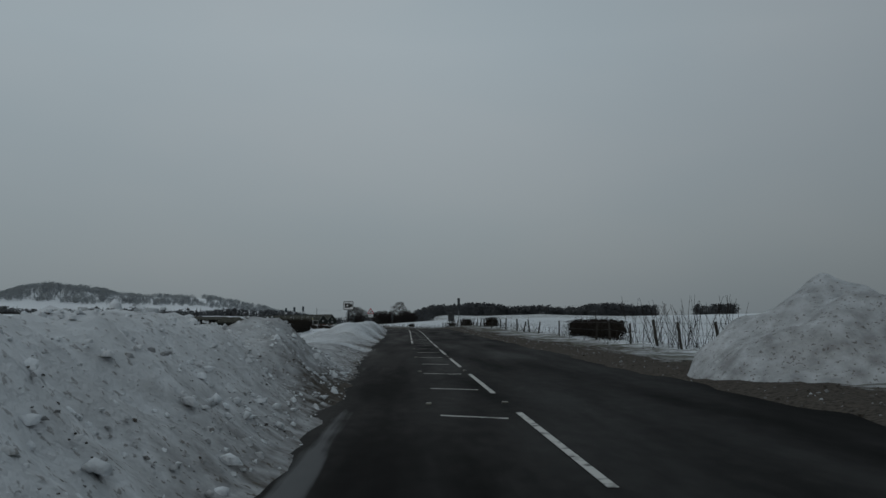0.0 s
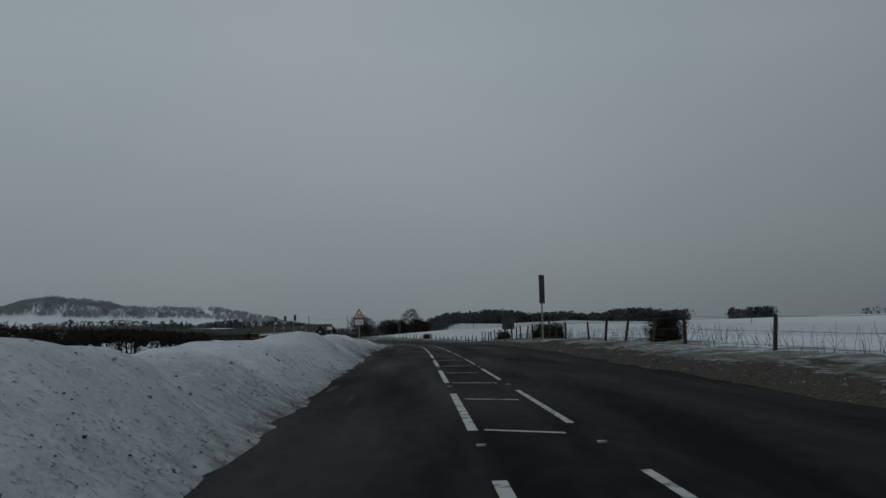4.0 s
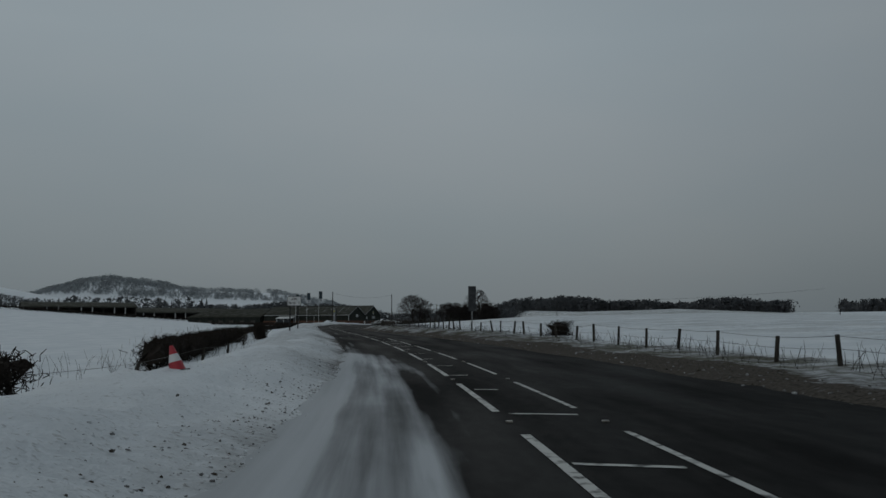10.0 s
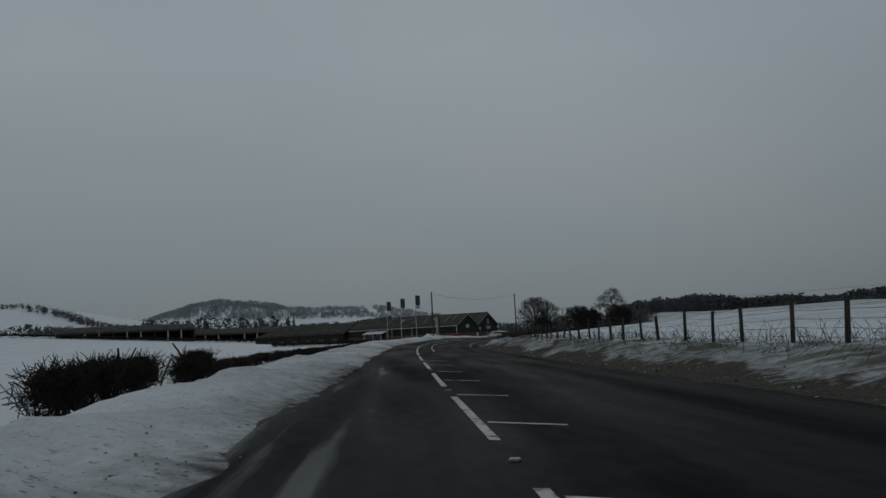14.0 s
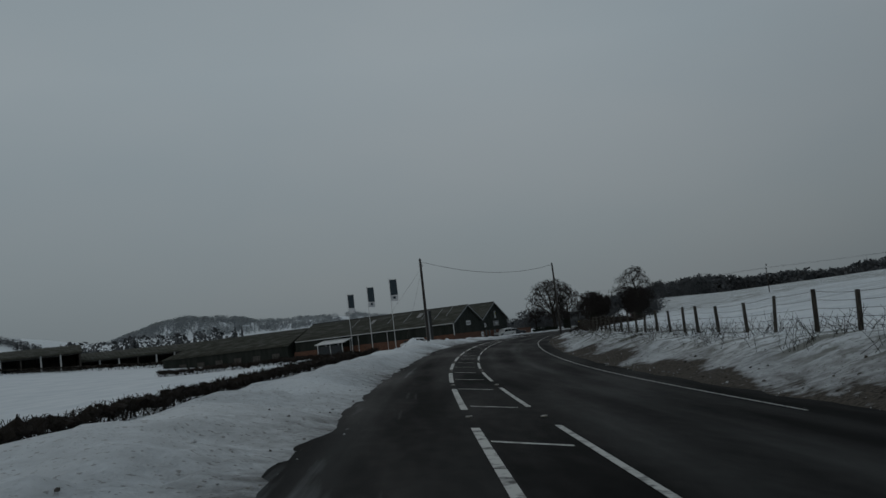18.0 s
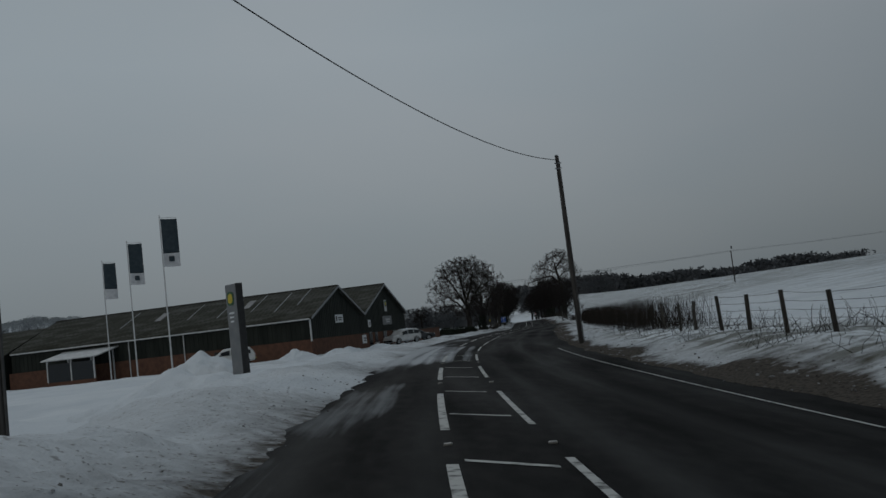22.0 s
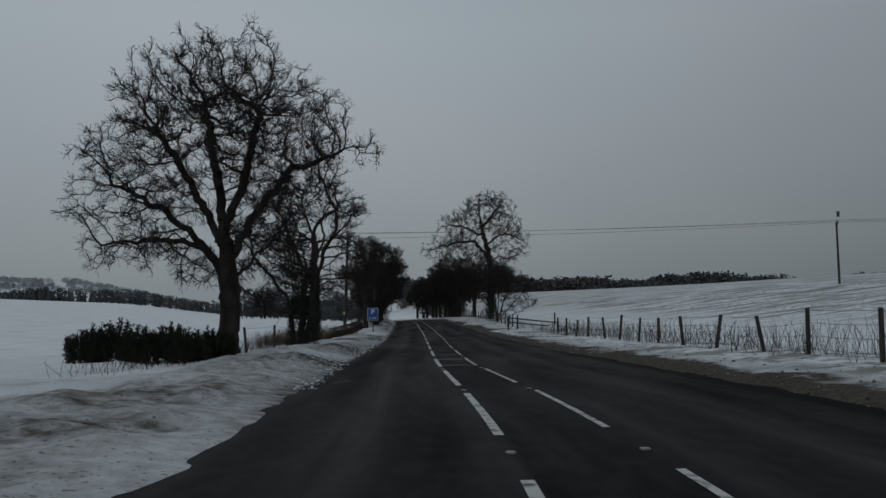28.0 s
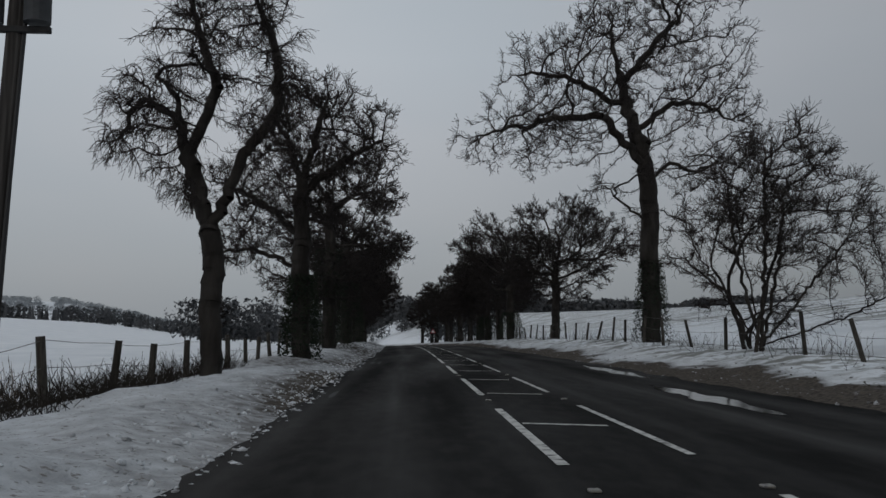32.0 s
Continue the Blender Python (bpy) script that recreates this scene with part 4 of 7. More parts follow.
def fence(line, spacing, height, seed, label, wires=4, netting=False, lean=0.05, skip=0.0, post_r=0.06):
    """Round timber posts with strands of wire between them."""
    rnd = random.Random(seed)
    ob = thing("fence", (line[0][0], line[0][1], gz(*line[0])), label, "fence", group="roadside fences")
    base = Vector((line[0][0], line[0][1], gz(*line[0])))
    made = []
    for a, b in zip(line, line[1:]):
        a, b = Vector(a), Vector(b)
        n = max(1, round((b - a).length / spacing))
        made += [a.lerp(b, (i + rnd.uniform(-0.12, 0.12)) / n) for i in range(n)]
    tops = []
    shared = None
    for p in made:
        if rnd.random() < skip:
            continue
        h = height * rnd.uniform(0.9, 1.1)
        if shared is None:
            bm = bmesh.new()
            rod(bm, (0, 0, -0.4), (0, 0, 1), post_r, post_r * 0.88, 8)
            shared = part("post", bm, WOOD, ob)
            q = shared
        else:
            q = new("post", shared.data)
            q.parent = ob
        z = gz(p.x, p.y)
        lx, ly = rnd.gauss(0, lean), rnd.gauss(0, lean)
        s = h
        q.matrix_basis = Matrix.Translation(Vector((p.x, p.y, z)) - base) @ Euler((lx, ly, rnd.random() * 6)).to_matrix().to_4x4() @ Matrix.Diagonal((rnd.uniform(0.85, 1.2), rnd.uniform(0.85, 1.2), s, 1))
        up = Euler((lx, ly, 0)).to_matrix() @ Vector((0, 0, 1))
        tops.append((Vector((p.x, p.y, z)) - base, up * h))
    for k in range(wires):
        f = 0.95 - k * 0.8 / max(1, wires - 1) if wires > 1 else 0.9
        segs = []
        for (p, u), (q, w) in zip(tops, tops[1:]):
            a, b = p + u * f, q + w * f
            m = (a + b) / 2 - Vector((0, 0, 0.02))
            segs += [(a[:], m[:], 0.006, 0.006), (m[:], b[:], 0.006, 0.006)]
        if segs:
            part("wire", tube_mesh("wire", segs, WIRE, 3), WIRE, ob)
    return ob


def cable(name, a, b, sag, r, label):
    a, b = Vector(a), Vector(b)
    n = 28
    pts = [a.lerp(b, i / n) - Vector((0, 0, 4 * sag * (i / n) * (1 - i / n))) for i in range(n + 1)]
    run = (b - a).normalized()
    side = run.cross(Vector((0, 0, 1))).normalized() * r
    over = side.cross(run).normalized() * r
    verts = np.array([(p + k)[:] for p in pts for k in (side, over, -side, -over)])
    faces = np.array([(4 * i + k, 4 * i + (k + 1) % 4, 4 * i + 4 + (k + 1) % 4, 4 * i + 4 + k) for i in range(n) for k in range(4)])
    me = mesh_of(name, verts, faces, WIRE, smooth=True)
    return tagged(new(name, me), label, "cable")


def inset(outline, k):
    cx = sum(p[0] for p in outline) / len(outline)
    cz = sum(p[1] for p in outline) / len(outline)
    return [(cx + (x - cx) * k, cz + (z - cz) * k) for x, z in outline]


def post_part(parent, x, y, z0, z1, r=0.045, mat=None, name="post", square=False):
    bm = bmesh.new()
    if square:
        box(bm, (r * 2, r * 2, z1 - z0), (x, y, (z0 + z1) / 2), 0.006)
    else:
        rod(bm, (x, y, z0), (x, y, z1), r, r, 12)
    return part(name, bm, mat or SIGNPOST, parent)


def speed_camera_sign(at, turn, post_h):
    s = thing("road_sign", at, "square white road sign with a black camera symbol", "road sign", turn, group="roadside signs")
    post_part(s, 0, 0.04, -0.4, post_h + 0.3)
    w, h = 0.80, 0.68
    p = part("panel", prism(round_rect(w, h, 0.05), 0.02), SIGNBLACK, s, "white panel with a black border")
    p.matrix_basis = pose(0, 0, post_h + h / 2)
    f = part("face", prism(round_rect(w - 0.08, h - 0.08, 0.035), 0.006), SIGNWHITE, p)
    f.matrix_basis = pose(0, -0.013, 0)
    c = part("camera_symbol", boxed((0.42, 0.006, 0.34), (-0.08, 0, 0), 0.002), SIGNBLACK, p)
    c.matrix_basis = pose(0, -0.018, 0)
    c2 = part("camera_symbol", boxed((0.2, 0.006, 0.24), (0.23, 0, 0.0), 0.002), SIGNBLACK, p)
    c2.matrix_basis = pose(0, -0.018, 0)
    bm = bmesh.new()
    rod(bm, (-0.08, -0.003, 0), (-0.08, 0.003, 0), 0.075, 0.075, 20)
    c3 = part("lens_symbol", bm, SIGNWHITE, p)
    c3.matrix_basis = pose(0, -0.023, 0)
    return s


def tractor_sign(at, turn, base_h):
    """Warning triangle with a tractor, and a plate below it."""
    s = thing("warning_sign", at, "red triangular tractor warning sign with lettered plate below", "road sign", turn, group="roadside signs")
    post_part(s, 0, 0.05, -0.5, base_h + 0.75 + 0.9, 0.05, GALV)
    side, r = 1.36, 0.08
    hgt = side * 0.866
    tri = []
    for cx, cz, a0 in ((side / 2 - r * 1.73, r, -90), (0, hgt - 2 * r, 30), (-side / 2 + r * 1.73, r, 150)):
        for i in range(5):
            a = radians(a0 + 120 * i / 4)
            tri.append((cx + r * math.cos(a), cz + r * math.sin(a)))
    z = base_h + 0.82
    p = part("triangle", prism(tri, 0.025), SIGNRED, s, "red triangle with a white field")
    p.matrix_basis = pose(0, 0, z)
    w = part("white_field", prism(inset(tri, 0.70), 0.006), SIGNWHITE, p)
    w.matrix_basis = pose(0, -0.016, -0.01)
    # tractor silhouette
    y, g = -0.022, 0.17
    for cx, rr in ((-0.12, 0.105), (0.24, 0.07)):
        bm = bmesh.new()
        rod(bm, (cx, -0.003, g + rr), (cx, 0.003, g + rr), rr, rr, 28)
        t = part("wheel_symbol", bm, SIGNBLACK, p)
        t.matrix_basis = pose(0, y, 0)
        bm = bmesh.new()
        rod(bm, (cx, -0.003, g + rr), (cx, 0.003, g + rr), rr * 0.62, rr * 0.62, 24)
        t = part("rim_symbol", bm, SIGNWHITE, p)
        t.matrix_basis = pose(0, y - 0.004, 0)
        bm = bmesh.new()
        rod(bm, (cx, -0.003, g + rr), (cx, 0.003, g + rr), rr * 0.25, rr * 0.25, 16)
        t = part("hub_symbol", bm, SIGNBLACK, p)
        t.matrix_basis = pose(0, y - 0.008, 0)
    bm = bmesh.new()
    box(bm, (0.30, 0.006, 0.12), (0.15, 0, g + 0.19))
    box(bm, (0.24, 0.006, 0.04), (-0.06, 0, g + 0.22))
    box(bm, (0.03, 0.006, 0.22), (-0.17, 0, g + 0.29))
    box(bm, (0.03, 0.006, 0.16), (0.03, 0, g + 0.31))
    box(bm, (0.25, 0.006, 0.03), (-0.07, 0, g + 0.385))
    box(bm, (0.025, 0.006, 0.09), (0.2, 0, g + 0.29))
    t = part("tractor_symbol", bm, SIGNBLACK, p)
    t.matrix_basis = pose(0, y + 0.001, 0)
    pw, ph = 1.12, 0.76
    b = part("plate", prism(round_rect(pw, ph, 0.05), 0.03), SIGNBACK, s, "white lettered plate in a grey backing board")
    b.matrix_basis = pose(0, 0, z - ph / 2 - 0.06)
    k = part("border", prism(round_rect(pw - 0.13, ph - 0.13, 0.03), 0.006), SIGNBLACK, b)
    k.matrix_basis = pose(0, -0.018, 0)
    k = part("face", prism(round_rect(pw - 0.17, ph - 0.17, 0.025), 0.006), SIGNWHITE, b)
    k.matrix_basis = pose(0, -0.022, 0)
    lettering("Tractors", 0.235, SIGNBLACK, b, (0, -0.027, 0.095))
    lettering("turning", 0.235, SIGNBLACK, b, (0, -0.027, -0.13))
    return s


def direction_sign(at, turn, base_h):
    s = thing("route_sign", at, "white route sign lettered A94 Perth 5 on two dark posts", "road sign", turn, group="roadside signs")
    w, h = 1.02, 0.70
    for x in (-0.29, 0.29):
        post_part(s, x, 0.05, -0.6, base_h + h * 0.9, 0.045)
    p = part("panel", prism(round_rect(w, h, 0.07), 0.02), SIGNBLACK, s, "white panel with a black border")
    p.matrix_basis = pose(0, 0, base_h + h / 2)
    f = part("face", prism(round_rect(w - 0.06, h - 0.06, 0.05), 0.006), SIGNWHITE, p)
    f.matrix_basis = pose(0, -0.013, 0)
    lettering("A94", 0.24, SIGNBLACK, p, (0, -0.018, 0.15))
    lettering("Perth", 0.24, SIGNBLACK, p, (-0.15, -0.018, -0.14))
    lettering("5", 0.24, SIGNBLACK, p, (0.36, -0.018, -0.14))
    return s


def parking_sign(at, turn, base_h):
    s = thing("parking_sign", at, "blue parking sign with white P on a dark post", "road sign", turn, group="roadside signs")
    w, h = 0.95, 1.1
    post_part(s, 0, 0.05, -0.5, base_h + h * 0.9, 0.045)
    p = part("panel", prism(round_rect(w, h, 0.05), 0.02), SIGNWHITE, s, "blue panel with a white border")
    p.matrix_basis = pose(0, 0, base_h + h / 2)
    f = part("face", prism(round_rect(w - 0.05, h - 0.05, 0.04), 0.006), SIGNBLUE, p)
    f.matrix_basis = pose(0, -0.013, 0)
    lettering("P", 0.62, SIGNWHITE, p, (0, -0.018, 0.2))
    lettering("\u00bc mile", 0.24, SIGNWHITE, p, (0, -0.018, -0.33))
    return s


def marker_back(at, turn, w, z0, z1, label):
    """The plain back of a tall narrow sign on one post."""
    s = thing("marker_sign", at, label, "road sign", turn, group="roadside signs")
    post_part(s, 0, -0.05, -0.4, z1 - 0.1, 0.05, GALV)
    p = part("panel", boxed((w, 0.03, z1 - z0), (0, 0, 0), 0.008), SIGNBACK, s, "plain grey back of the panel")
    p.matrix_basis = pose(0, 0, (z0 + z1) / 2)
    for k in range(3):
        r = part("stiffener", boxed((w * 0.96, 0.03, 0.045), (0, -0.03, 0), 0.005), SIGNBACK, p)
        r.matrix_basis = pose(0, 0, (k - 1) * (z1 - z0) * 0.36)
    return s


def board_back(at, turn, w, z0, z1):
    s = thing("sign_board", at, "grey back of a road sign board on two dark posts", "road sign", turn, group="roadside signs")
    for x in (-w * 0.3, w * 0.3):
        post_part(s, x, -0.05, -0.4, z1 + 0.12, 0.05)
    p = part("panel", boxed((w, 0.03, z1 - z0), (0, 0, 0), 0.01), SIGNBACK, s)
    p.matrix_basis = pose(0, 0, (z0 + z1) / 2)
    for k in (-1, 1):
        r = part("rail", boxed((w * 0.95, 0.035, 0.05), (0, -0.03, 0), 0.006), SIGNBACK, p)
        r.matrix_basis = pose(0, 0, k * (z1 - z0) * 0.28)
    return s


def telegraph_pole(at, top, label, r=0.13, lean=(0, 0), kind="plain", turn=0):
    s = thing("utility_pole", at, label, "utility pole", turn, group="utility poles")
    bm = bmesh.new()
    rod(bm, (0, 0, -0.8), (lean[0], lean[1], top), r, r * 0.72, 14)
    part("pole", bm, POLEWOOD, s)
    if kind == "plain":
        bm = bmesh.new()
        rod(bm, (lean[0] - 0.02, lean[1], top), (lean[0] - 0.02, lean[1], top + 0.07), r * 0.8, r * 0.3, 12)
        part("cap", bm, GALV, s)
        bm = bmesh.new()
        rod(bm, (r + 0.02, -0.02, 0.0), (lean[0] + r * 0.75, lean[1] - 0.02, top * 0.97), 0.02, 0.02, 6)
        part("conduit", bm, WIRE, s, "black cable clipped to the pole")
        for z in (top - 0.35, top - 0.6):
            bm = bmesh.new()
            rod(bm, (lean[0] - 0.16, lean[1] - 0.08, z), (lean[0] + 0.16, lean[1] - 0.08, z), 0.025, 0.025, 8)
            part("step_iron", bm, GALV, s)
    return s


def crossarm(s, top, half, turn, lean=(0, 0), slope=0.0):
    m = Euler((0, slope, radians(turn))).to_matrix().to_4x4()
    part("crossarm", boxed((half * 2, 0.1, 0.12), (lean[0], lean[1] - 0.1, top - 0.25), 0.01, m), WOOD, s)
    out = []
    for k in (-1, 0, 1):
        v = m @ Vector((k * half * 0.92, 0, 0))
        p = Vector((lean[0] + v.x, lean[1] - 0.1 + v.y, top - 0.19 + v.z + (0.2 if k == 0 else 0)))
        bm = bmesh.new()
        rod(bm, p, p + Vector((0, 0, 0.12)), 0.03, 0.05, 10)
        rod(bm, p + Vector((0, 0, 0.12)), p + Vector((0, 0, 0.24)), 0.065, 0.045, 10)
        part("insulator", bm, SIGNBLACK, s)
        out.append(p + Vector((0, 0, 0.24)))
    return out


def flag_pole(at, h, turn, seed):
    s = thing("flagpole", at, "white flagpole flying a tall slate-blue and white banner flag", "flagpole", turn, group="flags before the farm shop")
    bm = bmesh.new()
    rod(bm, (0, 0, -0.4), (0, 0, h), 0.055, 0.035, 12)
    part("pole", bm, STEEL, s)
    bm = bmesh.new()
    rod(bm, (0, 0, h), (0, 0, h + 0.1), 0.05, 0.03, 12)
    part("finial", bm, STEEL, s)
    bm = bmesh.new()
    rod(bm, (0, 0, h - 0.08), (1.05, 0, h - 0.12), 0.02, 0.015, 8)
    part("arm", bm, STEEL, s)

    def cloth(z0, z1, name, mat, y=0.0):
        n, m = 10, 12
        vs, fs = [], []
        for i in range(m + 1):
            for j in range(n + 1):
                z = z1 + (z0 - z1) * i / m
                x = 0.06 + 1.0 * j / n
                vs.append((x, 0.10 * math.sin(3.2 * x + 1.3 * z + seed) * (0.3 + (h - z) / 3.2), z - 0.05 * math.sin(2 * x)))
        for i in range(m):
            for j in range(n):
                k = i * (n + 1) + j
                fs.append((k, k + 1, k + n + 2, k + n + 1))
        me = mesh_of(name, vs, fs, mat, True)
        ob = part(name, me, mat, s)
        ob.modifiers.new("cloth", "SOLIDIFY").thickness = 0.008
        return ob
    cloth(h - 2.35, h - 0.15, "banner", FLAG)
    low = cloth(h - 3.2, h - 2.352, "banner_foot", FLAGWHITE)
    low["label"] = "white foot of the flag with a dark emblem"
    e = part("emblem", boxed((0.34, 0.05, 0.34), (0.55, 0, h - 2.75), 0.02), FLAG, s)
    e.matrix_basis = pose(0, -0.02, 0)
    return s


def wheel(parent, x, y, r, w, name="wheel"):
    bm = bmesh.new()
    rod(bm, (0, -w / 2, 0), (0, w / 2, 0), r * 0.6, r * 0.6, 20)
    q = part(name, bm, ALLOY, parent)
    q.matrix_basis = pose(x, y, r)
    bm = bmesh.new()
    n, k = 28, 10
    rings = []
    for i in range(n):
        a = 2 * math.pi * i / n
        ring = []
        for j in range(k):
            b = 2 * math.pi * j / k
            rr = r * 0.8 + r * 0.2 * math.cos(b)
            ring.append(bm.verts.new((rr * math.cos(a), w * 0.55 * math.sin(b), rr * math.sin(a))))
        rings.append(ring)
    for i in range(n):
        for j in range(k):
            bm.faces.new((rings[i][j], rings[(i + 1) % n][j], rings[(i + 1) % n][(j + 1) % k], rings[i][(j + 1) % k]))
    part("tyre", bm, RUBBER, q)
    for i in range(5):
        a = 2 * math.pi * i / 5
        bm = bmesh.new()
        for side in (-1, 1):
            box(bm, (r * 0.56, 0.02, 0.05), (math.cos(a) * r * 0.3, side * (w / 2 + 0.008), math.sin(a) * r * 0.3), 0.0, Euler((0, -a, 0)).to_matrix().to_4x4())
        part("spoke", bm, ALLOY, q)
    return q


def car(at, turn, paint, label, length=4.2, width=1.8, height=1.55, snowy=True, saloon=False, pickup=False):
    """A car along x, nose to +x, built from lofted cross-sections."""
    s = thing("car", at, label, "car", turn, group="cars by the farm shop")
    L, W, H = length / 2, width / 2, height
    if pickup:
        roof = [(-L, .58), (-L * .2, .60), (-L * .12, .62), (0.0, .98), (L * .30, 1.0), (L * .52, .70), (L * .95, .60), (L, .42)]
    elif saloon:
        roof = [(-L, .62), (-L * .78, .70), (-L * .45, .97), (0.0, 1.0), (L * .22, .93), (L * .50, .68), (L * .93, .55), (L, .40)]
    else:
        roof = [(-L, .60), (-L * .96, .74), (-L * .80, .97), (-L * .2, 1.0), (L * .22, .96), (L * .48, .69), (L * .92, .58), (L, .42)]
    xs = np.linspace(-L, L, 29)
    tops = np.interp(xs, [r[0] for r in roof], [r[1] * H for r in roof])
    belt = 0.62 * H
    bm = bmesh.new()
    prev = None
    for x, top in zip(xs, tops):
        end = 1 - 0.16 * (abs(x) / L) ** 6
        low = 0.20 * H + 0.08 * H * (abs(x) / L) ** 8
        b = min(top, belt)
        inn = 0.80 if top > belt + 0.02 else 0.93
        prof = [(-W * end * .92, low), (-W * end, low + .12), (-W * end, b * .86), (-W * end * .96, b), (-W * end * inn, max(top - .05, b)), (-W * end * inn * .82, max(top, b + .02)),
                (W * end * inn * .82, max(top, b + .02)), (W * end * inn, max(top - .05, b)), (W * end * .96, b), (W * end, b * .86), (W * end, low + .12), (W * end * .92, low)]
        ring = [bm.verts.new((x, y, z)) for y, z in prof]
        if prev:
            for i in range(len(ring)):
                j = (i + 1) % len(ring)
                bm.faces.new((prev[i], prev[j], ring[j], ring[i]))
        else:
            bm.faces.new(ring)
        prev = ring
    bm.faces.new(prev[::-1])
    body = part("body", bm, paint, s)
    for p in body.data.polygons:
        p.use_smooth = False
    cab = [x for x, t in zip(xs, tops) if t > belt + 0.12]
    x0, x1 = min(cab), max(cab)
    for side in (-1, 1):
        mids = np.linspace(x0 + .12, x1 - .25, 4)
        for a, b in zip(mids, mids[1:]):
            ta, tb = np.interp([a + .05, b - .05], xs, tops)
            o = [(a + .05, belt + .03), (b - .05, belt + .03), (b - .05, max(tb - .1, belt + .06)), (a + .05, max(ta - .1, belt + .06))]
            bm = prism(o, 0.02)
            m = part("side_window", bm, GLASS, s)
            m.matrix_basis = pose(0, side * W * .90, 0, side * 9, 0, 0)
            m.matrix_basis = Matrix.Translation((0, side * (W * 0.965 + 0.012), belt)) @ Euler((radians(side * 14.5), 0, 0)).to_matrix().to_4x4() @ Matrix.Translation((0, 0, -belt))
        for x in (-L * .62, L * .62):
            wheel(s, x, side * (W - .10), 0.33, 0.22)
            bm = bmesh.new()
            n = 14
            outer = [(x + .40 * math.cos(math.pi * i / n), .33 + .40 * math.sin(math.pi * i / n)) for i in range(n + 1)]
            inner = [(x + .345 * math.cos(math.pi * i / n), .33 + .345 * math.sin(math.pi * i / n)) for i in range(n, -1, -1)]
            v = [bm.verts.new((px, 0, pz)) for px, pz in outer]
            w = [bm.verts.new((px, 0, pz)) for px, pz in inner][::-1]
            for i in range(n):
                bm.faces.new((v[i], v[i + 1], w[i + 1], w[i]))
            a = part("wheel_arch", bm, RUBBER, s)
            a.matrix_basis = pose(0, side * (W + .006), 0)
            a.modifiers.new("thick", "SOLIDIFY").thickness = 0.02
        m = part("door_mirror", boxed((.12, .16, .12), (x1 - .25, side * (W + .05), belt + .06), .02), RUBBER, s)
        for sx, mat_, nm in ((L - .03, SIGNWHITE, "headlight"), (-L + .02, SIGNRED, "tail_light")):
            m = part(nm, boxed((.05, .28, .14), (sx, side * W * .60, .56 * H * (1 if nm == "tail_light" else .85)), .02), mat_, s)
    part("bumper", boxed((.10, W * 1.55, .18), (L - .03, 0, .30 * H), .03), RUBBER, s)
    part("bumper", boxed((.10, W * 1.55, .18), (-L + .03, 0, .30 * H), .03), RUBBER, s)
    part("number_plate", boxed((.02, .52, .11), (-L - .03, 0, .36 * H), .003), YELLOW, s)
    # windscreen and rear window
    ws = [(x, t) for x, t in zip(xs, tops) if t > belt + .05]
    for xa, za, xb, zb, nm in ((x1 + .12, belt + .03, x1 - .55, np.interp(x1 - .55, xs, tops) - .04, "windscreen"), (x0 - .06, belt + .06, x0 + .22, np.interp(x0 + .22, xs, tops) - .06, "rear_window")):
        bm = bmesh.new()
        f = [bm.verts.new(p) for p in ((xa, -W * .72, za), (xa, W * .72, za), (xb, W * .62, zb), (xb, -W * .62, zb))]
        bm.faces.new(f)
        m = part(nm, bm, GLASS, s)
        m.modifiers.new("thick", "SOLIDIFY").thickness = 0.05
    if snowy:
        me = lump_mesh("snow_cap", (x1 - x0) * .40, W * .62, 0.09, 5)
        m = part("snow_cap", me, SNOW, s, "snow lying on the roof")
        m.matrix_basis = pose((x0 + x1) / 2 - .1, 0, H * .985)
    return s


def lump_mesh(name, rx, ry, h, seed, n=40, rings=14, noise_amp=0.18, peak=1.0):
    """A heap with an uneven outline and a lumpy surface."""
    vs, fs = [(0, 0, h)], []
    for i in range(1, rings + 1):
        t = i / rings
        for j in range(n):
            a = 2 * math.pi * j / n
            q = Vector((math.cos(a) * 1.7 + seed * 3.1, math.sin(a) * 1.7, t * 2.0))
            k = 1 + noise_amp * noise.noise(q)
            x, y = rx * t * k * math.cos(a), ry * t * k * math.sin(a)
            z = h * (1 - t**1.25) ** peak
            z += h * noise_amp * (noise.noise(Vector((x * 1.6 / max(rx, .3) * 2, y * 1.6 / max(ry, .3) * 2, seed))) * 0.7 + 0.5 * noise.noise(Vector((x * 5 / max(rx, .3), y * 5 / max(ry, .3), seed + 9)))) * (1 - t) ** 0.5
            if i == rings:
                z = -0.25 * h - 0.02
            vs.append((x, y, z))
    for j in range(n):
        fs.append((0, 1 + j, 1 + (j + 1) % n))
    for i in range(1, rings):
        for j in range(n):
            a, b = 1 + (i - 1) * n + j, 1 + (i - 1) * n + (j + 1) % n
            fs.append((a, a + n, b + n, b))
    return mesh_of(name, vs, fs, SNOW, True)


def heap(at, rx, ry, h, seed, label, dirt=0.3, name="snow_heap", turn=0):
    me = lump_mesh(name, rx, ry, h, seed, 72, 26, 0.30)
    a = me.attributes.new("dirt", "FLOAT", "POINT")
    co = np.array([v.co[:] for v in me.vertices])
    d = np.clip(dirt + 0.12 * rough(co[:, 0] * 4, co[:, 1] * 4, seed) - 0.1 * co[:, 2] / h, 0, 1)
    a.data.foreach_set("value", d.astype(np.float32))
    ob = tagged(new(name, me), label, "snow heap")
    ob.matrix_basis = pose(*at, 0, 0, turn)
    return ob

